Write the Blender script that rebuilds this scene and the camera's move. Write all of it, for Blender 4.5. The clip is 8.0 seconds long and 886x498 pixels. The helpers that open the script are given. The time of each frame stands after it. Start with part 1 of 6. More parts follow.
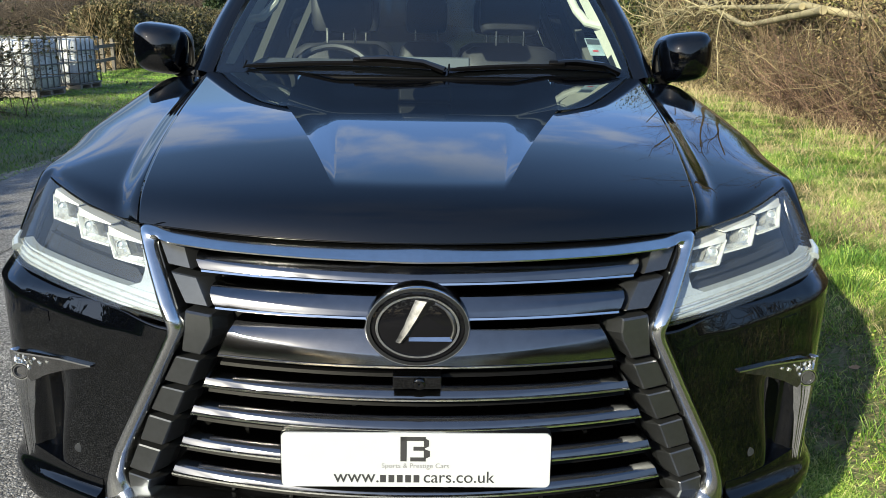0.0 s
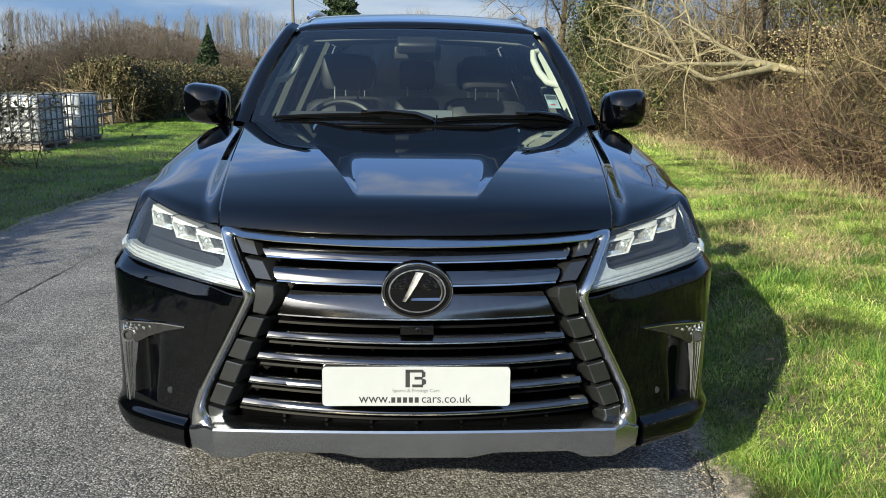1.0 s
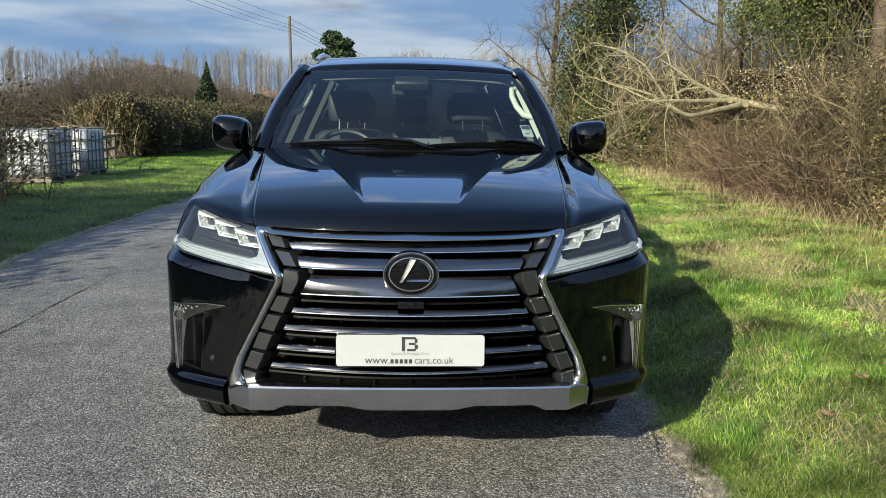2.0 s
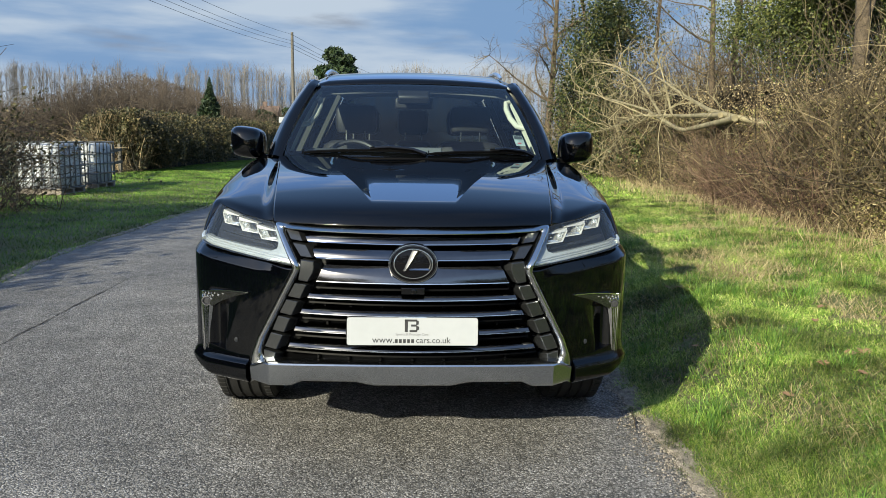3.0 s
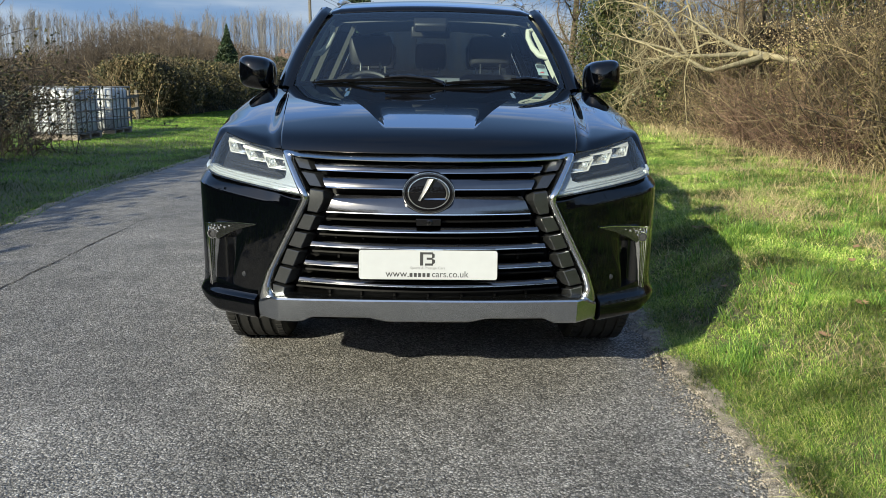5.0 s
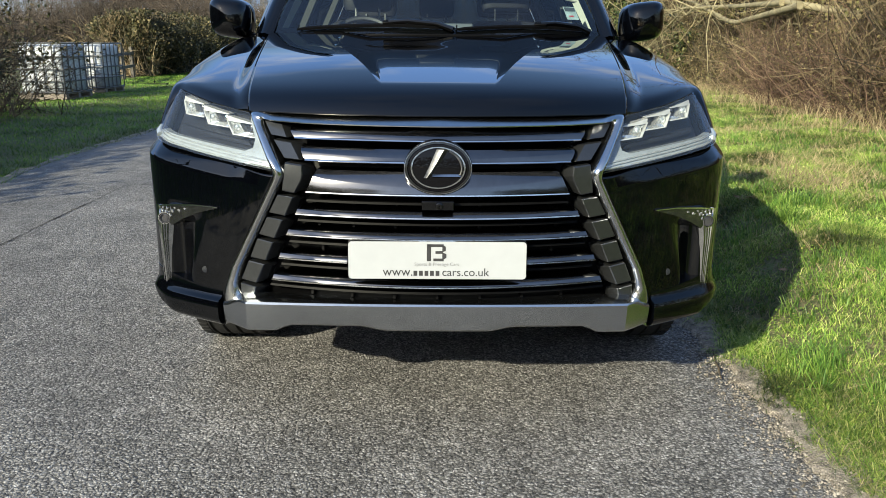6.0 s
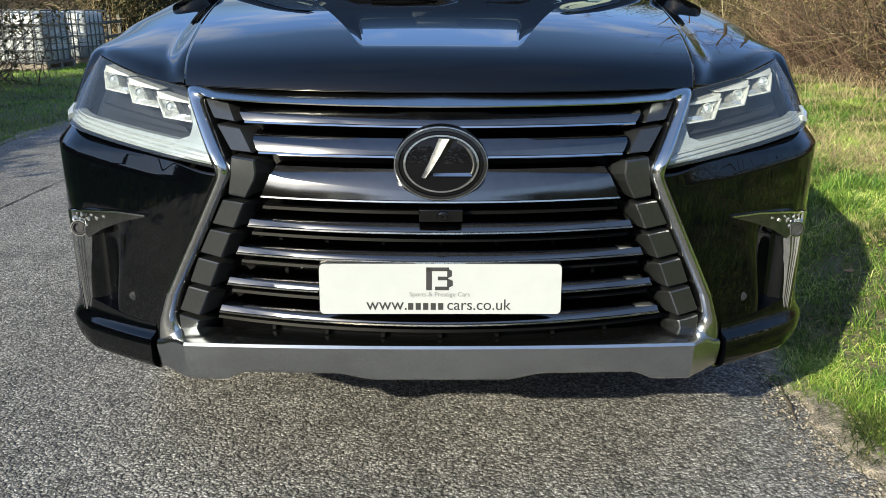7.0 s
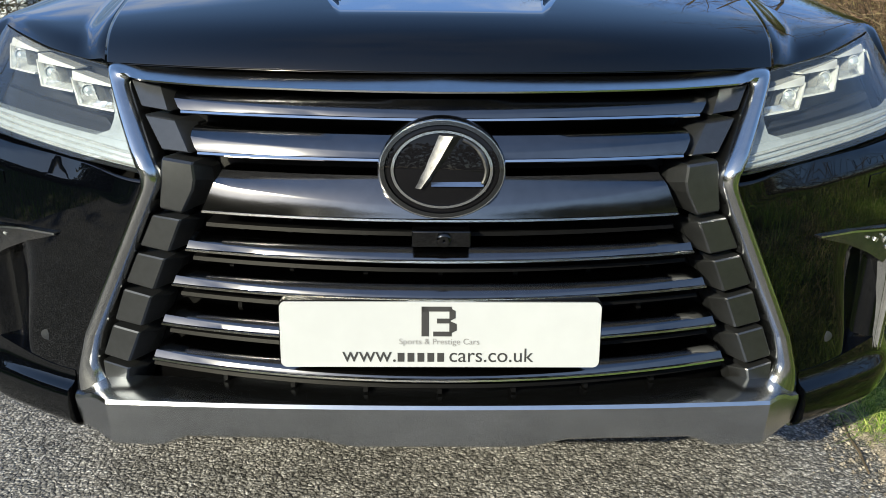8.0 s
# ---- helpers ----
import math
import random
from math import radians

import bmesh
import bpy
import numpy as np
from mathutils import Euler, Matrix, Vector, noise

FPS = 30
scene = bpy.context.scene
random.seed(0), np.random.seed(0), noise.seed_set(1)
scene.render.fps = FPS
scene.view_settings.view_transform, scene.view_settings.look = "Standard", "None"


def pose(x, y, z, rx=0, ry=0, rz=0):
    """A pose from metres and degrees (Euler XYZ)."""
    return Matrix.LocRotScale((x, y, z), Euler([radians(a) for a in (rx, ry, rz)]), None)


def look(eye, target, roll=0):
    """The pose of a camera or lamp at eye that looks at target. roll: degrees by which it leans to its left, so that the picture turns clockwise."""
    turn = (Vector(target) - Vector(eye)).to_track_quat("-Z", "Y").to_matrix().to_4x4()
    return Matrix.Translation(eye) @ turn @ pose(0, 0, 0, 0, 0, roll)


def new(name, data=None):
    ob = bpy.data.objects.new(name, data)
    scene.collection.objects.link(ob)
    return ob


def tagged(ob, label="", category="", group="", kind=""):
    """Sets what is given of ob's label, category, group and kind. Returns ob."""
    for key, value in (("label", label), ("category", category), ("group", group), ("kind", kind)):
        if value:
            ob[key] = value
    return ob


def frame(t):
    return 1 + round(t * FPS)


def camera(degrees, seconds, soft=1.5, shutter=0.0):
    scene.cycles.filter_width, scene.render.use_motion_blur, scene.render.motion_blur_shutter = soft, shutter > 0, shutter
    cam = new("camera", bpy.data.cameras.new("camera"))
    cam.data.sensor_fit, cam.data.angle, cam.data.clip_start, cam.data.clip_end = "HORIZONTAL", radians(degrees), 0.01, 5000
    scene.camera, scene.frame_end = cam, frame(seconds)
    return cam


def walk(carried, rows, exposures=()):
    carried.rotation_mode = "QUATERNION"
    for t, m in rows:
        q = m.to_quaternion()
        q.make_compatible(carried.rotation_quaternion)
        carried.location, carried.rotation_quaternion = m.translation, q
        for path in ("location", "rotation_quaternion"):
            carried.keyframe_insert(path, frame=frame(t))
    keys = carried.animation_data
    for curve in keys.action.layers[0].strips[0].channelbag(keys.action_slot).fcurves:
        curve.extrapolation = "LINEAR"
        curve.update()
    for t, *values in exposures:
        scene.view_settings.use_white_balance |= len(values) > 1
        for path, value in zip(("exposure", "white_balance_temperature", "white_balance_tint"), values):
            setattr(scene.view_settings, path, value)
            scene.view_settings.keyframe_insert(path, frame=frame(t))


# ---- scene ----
cam = camera(59.0, 8.0, soft=0.55)
PATH = [
    (0, (0.036, -0.054, 1.395), (0.048, 1.873, 0.859), 1.0),
    (0.5, (0.036, -0.413, 1.39), (0.065, 1.532, 0.925), 0.8),
    (1, (0.024, -0.753, 1.412), (0.066, 1.205, 1.004), 0.8),
    (1.5, (0.036, -1.084, 1.401), (0.089, 0.883, 1.042), 0.8),
    (3, (0.036, -1.74, 1.357), (0.088, 0.239, 1.077), 0.9),
    (3.5, (0.044, -1.84, 1.341), (0.085, 0.139, 1.051), 0.9),
    (4, (0.046, -1.874, 1.327), (0.074, 0.101, 1.007), 0.9),
    (4.5, (0.058, -1.803, 1.29), (0.072, 0.165, 0.932), 0.8),
    (6, (0.024, -0.909, 1.21), (0.017, 1.025, 0.701), 0.5),
    (6.5, (0.031, -0.606, 1.195), (0.024, 1.318, 0.65), 0.3),
    (7, (0.009, -0.291, 1.168), (0.004, 1.622, 0.586), 0.3),
    (7.5, (-0.002, -0.055, 1.139), (-0.004, 1.85, 0.533), 0.3),
    (8, (0.004, 0.13, 1.121), (0.002, 2.032, 0.502), 0.5),
]
walk(cam, [(t, look(eye, target, roll)) for t, eye, target, roll in PATH], [(0, 0.78), (0.5, 0.68), (1.0, 0.56), (1.5, 0.50), (3.0, 0.46), (4.5, 0.46), (6.0, 0.56), (7.0, 0.58), (8.0, 0.58)])

# ---- daylight ----
SUN_DIR = Vector((-1.33, -1.8, 1.08)).normalized()
sun = new("sun", bpy.data.lights.new("sun", "SUN"))
sun.data.energy, sun.data.angle, sun.data.color = 6.5, radians(0.6), (1.0, 0.955, 0.735)
sun.matrix_world = look((0, 0, 30), Vector((0, 0, 30)) - SUN_DIR)
world = bpy.data.worlds.new("sky")
scene.world = world
world.use_nodes = True
wn, wl = world.node_tree.nodes, world.node_tree.links
wn.clear()
w_out = wn.new("ShaderNodeOutputWorld")
w_bg = wn.new("ShaderNodeBackground")
w_sky = wn.new("ShaderNodeTexSky")
w_sky.sky_type, w_sky.sun_disc = "NISHITA", False
w_sky.sun_elevation = math.asin(SUN_DIR.z)
w_sky.air_density, w_sky.dust_density, w_sky.ozone_density = 1.0, 1.0, 3.0
w_sky.sun_rotation = math.atan2(SUN_DIR.x, SUN_DIR.y)
w_co = wn.new("ShaderNodeTexCoord")
w_sep = wn.new("ShaderNodeSeparateXYZ")
wl.new(w_co.outputs["Generated"], w_sep.inputs["Vector"])


def sky_noise(stretch, size, lo, hi):
    """Soft streaks of cloud, 0 to 1."""
    mp, nz, rm = wn.new("ShaderNodeMapping"), wn.new("ShaderNodeTexNoise"), wn.new("ShaderNodeMapRange")
    mp.inputs["Scale"].default_value = (1.0, 1.0, stretch)
    nz.inputs["Scale"].default_value, nz.inputs["Detail"].default_value, nz.inputs["Roughness"].default_value = size, 6.0, 0.5
    rm.interpolation_type = "SMOOTHSTEP"
    rm.inputs["From Min"].default_value, rm.inputs["From Max"].default_value = lo, hi
    wl.new(w_co.outputs["Generated"], mp.inputs["Vector"])
    wl.new(mp.outputs["Vector"], nz.inputs["Vector"])
    wl.new(nz.outputs["Fac"], rm.inputs["Value"])
    return rm.outputs["Result"]


def sky_ramp(axis, lo, hi, start, end):
    rm = wn.new("ShaderNodeMapRange")
    rm.interpolation_type = "SMOOTHSTEP"
    rm.inputs["From Min"].default_value, rm.inputs["From Max"].default_value = lo, hi
    rm.inputs["To Min"].default_value, rm.inputs["To Max"].default_value = start, end
    wl.new(w_sep.outputs[axis], rm.inputs["Value"])
    return rm.outputs["Result"]


def sky_times(p, q):
    mt = wn.new("ShaderNodeMath")
    mt.operation = "MULTIPLY"
    wl.new(p, mt.inputs[0])
    wl.new(q, mt.inputs[1])
    return mt.outputs[0]


def sky_mix(fac, p, q):
    mx = wn.new("ShaderNodeMix")
    mx.data_type = "RGBA"
    wl.new(fac, mx.inputs["Factor"])
    for key, c in (("A", p), ("B", q)):
        if isinstance(c, tuple):
            mx.inputs[key].default_value = (*c, 1)
        else:
            wl.new(c, mx.inputs[key])
    return mx.outputs["Result"]


w_hue = wn.new("ShaderNodeHueSaturation")
w_hue.inputs["Saturation"].default_value, w_hue.inputs["Value"].default_value = 1.05, 1.75
wl.new(w_sky.outputs["Color"], w_hue.inputs["Color"])
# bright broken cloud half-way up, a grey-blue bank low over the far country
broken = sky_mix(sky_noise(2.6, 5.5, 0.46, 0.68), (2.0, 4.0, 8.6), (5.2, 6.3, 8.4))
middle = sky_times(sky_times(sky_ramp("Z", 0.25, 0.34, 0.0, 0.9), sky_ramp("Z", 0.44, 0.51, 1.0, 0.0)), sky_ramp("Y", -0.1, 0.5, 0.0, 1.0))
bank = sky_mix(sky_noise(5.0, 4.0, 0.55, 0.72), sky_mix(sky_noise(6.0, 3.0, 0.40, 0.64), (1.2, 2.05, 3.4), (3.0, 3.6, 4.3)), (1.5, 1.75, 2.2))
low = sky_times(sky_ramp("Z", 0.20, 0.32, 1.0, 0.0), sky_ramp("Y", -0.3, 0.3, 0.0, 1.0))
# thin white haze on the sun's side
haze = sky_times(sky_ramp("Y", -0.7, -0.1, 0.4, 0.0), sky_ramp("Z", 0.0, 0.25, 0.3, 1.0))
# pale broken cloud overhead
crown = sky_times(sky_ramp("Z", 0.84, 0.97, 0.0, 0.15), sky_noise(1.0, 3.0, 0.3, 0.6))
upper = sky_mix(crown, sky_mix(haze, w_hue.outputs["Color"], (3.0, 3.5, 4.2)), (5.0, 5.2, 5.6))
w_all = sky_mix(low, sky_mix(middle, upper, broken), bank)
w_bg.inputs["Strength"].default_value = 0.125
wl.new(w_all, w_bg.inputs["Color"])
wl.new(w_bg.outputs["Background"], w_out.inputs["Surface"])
scene.view_settings.use_white_balance = True
scene.view_settings.white_balance_temperature = 6600

# ---- materials ----
def material(name, color, rough=0.5, metal=0.0, coat=0.0, scale=0.0, vary=0.25, bump=0.0, bump_scale=0.0, spec=0.5, fine=0.0):
    """A plain surface with colour variation at two scales and a fine relief."""
    m = bpy.data.materials.new(name)
    m.use_nodes = True
    n, l = m.node_tree.nodes, m.node_tree.links
    p = n["Principled BSDF"]
    p.inputs["Base Color"].default_value = (*color, 1)
    p.inputs["Roughness"].default_value, p.inputs["Metallic"].default_value = rough, metal
    p.inputs["Specular IOR Level"].default_value = spec
    p.inputs["Coat Weight"].default_value, p.inputs["Coat Roughness"].default_value = coat, 0.02
    if scale:
        co = n.new("ShaderNodeTexCoord")
        a, b = n.new("ShaderNodeTexNoise"), n.new("ShaderNodeTexNoise")
        a.inputs["Scale"].default_value, a.inputs["Detail"].default_value = scale, 6
        b.inputs["Scale"].default_value, b.inputs["Detail"].default_value = scale * 9, 4
        add = n.new("ShaderNodeMath")
        add.operation = "ADD"
        ramp = n.new("ShaderNodeMapRange")
        ramp.inputs["From Min"].default_value, ramp.inputs["From Max"].default_value = 0.7, 1.3
        ramp.inputs["To Min"].default_value, ramp.inputs["To Max"].default_value = 1 - vary, 1 + vary
        mul = n.new("ShaderNodeVectorMath")
        mul.operation = "SCALE"
        mul.inputs[0].default_value = color
        for t in (a, b):
            l.new(co.outputs["Object"], t.inputs["Vector"])
        l.new(a.outputs["Fac"], add.inputs[0])
        l.new(b.outputs["Fac"], add.inputs[1])
        l.new(add.outputs[0], ramp.inputs["Value"])
        l.new(ramp.outputs["Result"], mul.inputs["Scale"])
        l.new(mul.outputs["Vector"], p.inputs["Base Color"])
    if bump:
        co2 = n.new("ShaderNodeTexCoord")
        c = n.new("ShaderNodeTexNoise")
        c.inputs["Scale"].default_value, c.inputs["Detail"].default_value = bump_scale, 3
        bp = n.new("ShaderNodeBump")
        bp.inputs["Distance"].default_value, bp.inputs["Strength"].default_value = bump, 0.6
        l.new(co2.outputs["Object"], c.inputs["Vector"])
        l.new(c.outputs["Fac"], bp.inputs["Height"])
        l.new(bp.outputs["Normal"], p.inputs["Normal"])
    return m


def glass(name, tint, gloss=1.45, rough=0.0, haze_film=0.0):
    """A thin clear pane: it lets light straight through and reflects by Fresnel."""
    m = bpy.data.materials.new(name)
    m.use_nodes = True
    n, l = m.node_tree.nodes, m.node_tree.links
    n.clear()
    out, mix = n.new("ShaderNodeOutputMaterial"), n.new("ShaderNodeMixShader")
    tr, gl, fr = n.new("ShaderNodeBsdfTransparent"), n.new("ShaderNodeBsdfGlossy"), n.new("ShaderNodeFresnel")
    tr.inputs["Color"].default_value = (*tint, 1)
    gl.inputs["Roughness"].default_value = rough
    fr.inputs["IOR"].default_value = gloss
    l.new(fr.outputs[0], mix.inputs[0])
    l.new(tr.outputs[0], mix.inputs[1])
    l.new(gl.outputs[0], mix.inputs[2])
    tail = mix.outputs[0]
    # a faint film of dust, tinted bluish to paint in sky haze
    if haze_film:
        film, veil = n.new("ShaderNodeBsdfDiffuse"), n.new("ShaderNodeMixShader")
        film.inputs["Color"].default_value = (0.60, 0.72, 0.88, 1)
        veil.inputs[0].default_value = haze_film
        l.new(tail, veil.inputs[1])
        l.new(film.outputs[0], veil.inputs[2])
        tail = veil.outputs[0]
    l.new(tail, out.inputs["Surface"])
    return m


def island_material(name, colors, rough=0.7, spread=0.5, translucent=0.0, scale=0.0):
    """Leaves, blades and twigs: each piece takes its own tone between the given colours."""
    m = bpy.data.materials.new(name)
    m.use_nodes = True
    n, l = m.node_tree.nodes, m.node_tree.links
    p = n["Principled BSDF"]
    p.inputs["Roughness"].default_value = rough
    p.inputs["Specular IOR Level"].default_value = 0.3
    geo, ramp = n.new("ShaderNodeNewGeometry"), n.new("ShaderNodeValToRGB")
    e = ramp.color_ramp.elements
    e[0].color, e[1].color = (*colors[0], 1), (*colors[-1], 1)
    for i, c in enumerate(colors[1:-1], 1):
        k = e.new(i / (len(colors) - 1))
        k.color = (*c, 1)
    l.new(geo.outputs["Random Per Island"], ramp.inputs["Fac"])
    tail = ramp.outputs["Color"]
    if scale:
        co, a, mr, mul = n.new("ShaderNodeTexCoord"), n.new("ShaderNodeTexNoise"), n.new("ShaderNodeMapRange"), n.new("ShaderNodeVectorMath")
        a.inputs["Scale"].default_value, a.inputs["Detail"].default_value = scale, 3
        mr.inputs["From Min"].default_value, mr.inputs["From Max"].default_value = 0.35, 0.65
        mr.inputs["To Min"].default_value, mr.inputs["To Max"].default_value = 1 - spread, 1 + spread
        mul.operation = "SCALE"
        l.new(co.outputs["Object"], a.inputs["Vector"])
        l.new(a.outputs["Fac"], mr.inputs["Value"])
        l.new(tail, mul.inputs[0])
        l.new(mr.outputs["Result"], mul.inputs["Scale"])
        tail = mul.outputs["Vector"]
    l.new(tail, p.inputs["Base Color"])
    if translucent:
        tl, mix = n.new("ShaderNodeBsdfTranslucent"), n.new("ShaderNodeMixShader")
        mix.inputs[0].default_value = translucent
        l.new(tail, tl.inputs["Color"])
        l.new(p.outputs[0], mix.inputs[1])
        l.new(tl.outputs[0], mix.inputs[2])
        l.new(mix.outputs[0], n["Material Output"].inputs["Surface"])
    return m


PAINT = material("black_car_paint", (0.0006, 0.0008, 0.0014), 0.5, 0.0, 1.0, 3.0, 0.12, spec=0.0)
PAINT.node_tree.nodes["Principled BSDF"].inputs["Coat IOR"].default_value = 1.47
PAINT.node_tree.nodes["Principled BSDF"].inputs["Coat Roughness"].default_value = 0.02
GLOSS_BLACK = material("gloss_black", (0.0012, 0.0012, 0.0014), 0.4, 0.0, 1.0, spec=0.0)
PLASTIC = material("black_plastic", (0.0028, 0.0028, 0.0031), 0.42, 0, 0, 8, 0.2, 0.0004, 900, 0.06)
CHROME = material("chrome", (0.74, 0.74, 0.735), 0.14, 1.0)
DARK_CHROME = material("dark_chrome", (0.50, 0.505, 0.51), 0.19, 1.0, 0, 5, 0.06)
SATIN = material("satin_silver", (0.455, 0.475, 0.505), 0.21, 1.0, 0, 6, 0.06)
FOG_DARK = material("smoked_chrome", (0.52, 0.525, 0.53), 0.11, 1.0, 0, 30, 0.2)
BAR_GREY = material("gunmetal_bar", (0.150, 0.150, 0.154), 0.125, 1.0, 0.0, 6, 0.08)
BLOCK_GREY = material("matt_gunmetal", (0.088, 0.092, 0.098), 0.33, 0.9, 0, 10, 0.08)
WHITE_PLATE = material("white_plate", (0.345, 0.36, 0.378), 0.25, 0, 0.3, 3, 0.03)
PRINT = material("black_print", (0.02, 0.02, 0.022), 0.5)
GREY_PRINT = material("grey_print", (0.16, 0.16, 0.17), 0.5)
EMBLEM_GLASS = material("emblem_glass", (0.004, 0.004, 0.005), 0.5, 0.0, 0.35, spec=0.0)
EMBLEM_SILVER = material("emblem_silver", (0.10, 0.10, 0.102), 0.46, 1.0, 0.2, 70, 0.6)
RING_GREY = material("dark_ring", (0.10, 0.102, 0.106), 0.2, 1.0)
LAMP_DARK = material("lamp_dark", (0.018, 0.02, 0.025), 0.3, 0.2, 0.4, 12, 0.15)
LAMP_WHITE = material("lamp_white", (0.31, 0.35, 0.375), 0.25, 0.35, 0.6, 28, 0.14, 0.0012, 160)
LAMP_CHROME = material("lamp_chrome", (0.78, 0.80, 0.78), 0.24, 0.6, 0.3)
LAMP_SILVER = material("lamp_silver", (0.56, 0.58, 0.57), 0.2, 0.75, 0.3, 60, 0.3)
FOG_SMOKE = material("smoked_lens", (0.10, 0.10, 0.104), 0.12, 0.9, 0.6, 40, 0.3)
FOG_GLASS = material("dark_lens", (0.05, 0.05, 0.055), 0.08, 0.3, 1.0)
RUBBER = material("tyre_rubber", (0.009, 0.009, 0.0094), 0.8, 0, 0, 20, 0.3, 0.0008, 220)
ALLOY = material("alloy", (0.42, 0.42, 0.43), 0.28, 1.0, 0.2, 6, 0.08)
WINDSCREEN = glass("windscreen_glass", (0.70, 0.83, 0.83), 1.72, 0.0, 0.0015)
TINTED = glass("tinted_glass", (0.16, 0.17, 0.17), 1.5)
CLEAR = glass("lamp_lens", (0.93, 0.95, 0.97), 1.5, 0.0, 0.014)
LEATHER = material("black_leather", (0.011, 0.011, 0.013), 0.5, 0, 0, 10, 0.25, 0.001, 260)
DASH = material("dash_plastic", (0.045, 0.048, 0.052), 0.55, 0, 0, 8, 0.2, 0.0006, 500)
CREAM = material("cream_trim", (0.48, 0.49, 0.43), 0.7, 0, 0, 6, 0.08, 0.0005, 500)


# ---- mesh building ----
class Shape:
    """Vertices and faces of one part."""

    def __init__(self):
        self.v, self.f = [], []

    def grid(self, rows):
        base, nu = len(self.v), len(rows[0])
        for r in rows:
            self.v.extend(tuple(p) for p in r)
        for j in range(len(rows) - 1):
            for i in range(nu - 1):
                a = base + j * nu + i
                self.f.append((a, a + 1, a + nu + 1, a + nu))
        return self

    def slab(self, front_rows, back_rows):
        """A closed solid between two grids of the same size."""
        self.grid(front_rows)
        self.grid([list(reversed(r)) for r in back_rows])
        for fr, bk in ((front_rows[0], back_rows[0]), (front_rows[-1], back_rows[-1]), ([r[0] for r in front_rows], [r[0] for r in back_rows]), ([r[-1] for r in front_rows], [r[-1] for r in back_rows])):
            self.grid([fr, bk])
        return self

    def loft(self, sections, caps=True):
        """Closed cross-sections joined one to the next."""
        base, n = len(self.v), len(sections[0])
        for s in sections:
            self.v.extend(tuple(p) for p in s)
        for j in range(len(sections) - 1):
            for i in range(n):
                a, b = base + j * n + i, base + j * n + (i + 1) % n
                self.f.append((a, b, b + n, a + n))
        if caps:
            self.f.append(tuple(base + i for i in range(n)))
            self.f.append(tuple(base + (len(sections) - 1) * n + i for i in reversed(range(n))))
        return self

    def box(self, c, s, turn=None):
        x, y, z = (k / 2 for k in s)
        secs = []
        for zz in (-z, z):
            secs.append([(-x, -y, zz), (x, -y, zz), (x, y, zz), (-x, y, zz)])
        m = (turn or Matrix()).to_4x4()
        return self.loft([[Vector(c) + m @ Vector(p) for p in sec] for sec in secs])

    def tube(self, pts, r, n=8, caps=True):
        """A round tube along points; r: one radius or one for each point."""
        pts = [Vector(p) for p in pts]
        rs = r if isinstance(r, (list, tuple)) else [r] * len(pts)
        secs, side = [], None
        for i, p in enumerate(pts):
            d = (pts[min(i + 1, len(pts) - 1)] - pts[max(i - 1, 0)]).normalized()
            if side is None:
                side = d.orthogonal().normalized()
            side = (side - d * side.dot(d)).normalized()
            up = d.cross(side)
            secs.append([p + rs[i] * (math.cos(k * math.tau / n) * side + math.sin(k * math.tau / n) * up) for k in range(n)])
        return self.loft(secs, caps)

    def spin(self, profile, centre, axis="x", n=32, closed=True):
        """A ring or disc turned round an axis: profile of (along, radius)."""
        secs = []
        for k in range(n + 1):
            a = k * math.tau / n
            c, s = math.cos(a), math.sin(a)
            row = []
            for h, r in profile:
                p = {"x": (h, r * c, r * s), "y": (r * c, h, r * s), "z": (r * c, r * s, h)}[axis]
                row.append(Vector(centre) + Vector(p))
            secs.append(row)
        return self.grid(secs) if not closed else self.loft(secs, False)


def part(name, shape, mat, parent=None, label="", sharp=35, bevel=0.0, thick=0.0, weld=True):
    me = bpy.data.meshes.new(name)
    me.from_pydata(shape.v, [], shape.f)
    if weld:
        bm = bmesh.new()
        bm.from_mesh(me)
        bmesh.ops.remove_doubles(bm, verts=bm.verts, dist=0.00005)
        bmesh.ops.recalc_face_normals(bm, faces=bm.faces)
        bm.to_mesh(me)
        bm.free()
    me.materials.append(mat)
    me.polygons.foreach_set("use_smooth", [sharp > 0] * len(me.polygons))
    if sharp > 0:
        me.set_sharp_from_angle(angle=radians(sharp))
    ob = new(name, me)
    if parent is not None:
        ob.parent = parent
        ob.matrix_parent_inverse = world_of(parent).inverted()
    if thick:
        s = ob.modifiers.new("thickness", "SOLIDIFY")
        s.thickness, s.offset = thick, -1
    if bevel:
        b = ob.modifiers.new("soft_edges", "BEVEL")
        b.width, b.segments, b.limit_method, b.angle_limit = bevel, 2, "ANGLE", radians(40)
        b.harden_normals = False
    if label:
        tagged(ob, label)
    return ob


def world_of(ob):
    return ob.matrix_basis if ob.parent is None else world_of(ob.parent) @ ob.matrix_parent_inverse @ ob.matrix_basis


def base(name, at, label, category, group="", kind=""):
    """An Empty at the foot of a thing."""
    ob = new(name)
    ob.location = at
    ob.empty_display_size = 0.2
    return tagged(ob, label, category, group, kind)


def along(chain, u):
    """The point at the fraction u of a polyline's length."""
    seg = [math.dist(chain[i], chain[i + 1]) for i in range(len(chain) - 1)]
    d = u * sum(seg)
    for i, s in enumerate(seg):
        if d <= s or i == len(seg) - 1:
            k = d / s if s else 0
            return tuple(a + (b - a) * k for a, b in zip(chain[i], chain[i + 1]))
        d -= s


def lerp(a, b, k):
    return a + (b - a) * k


def smooth(a, b, x):
    k = min(1, max(0, (x - a) / (b - a)))
    return k * k * (3 - 2 * k)


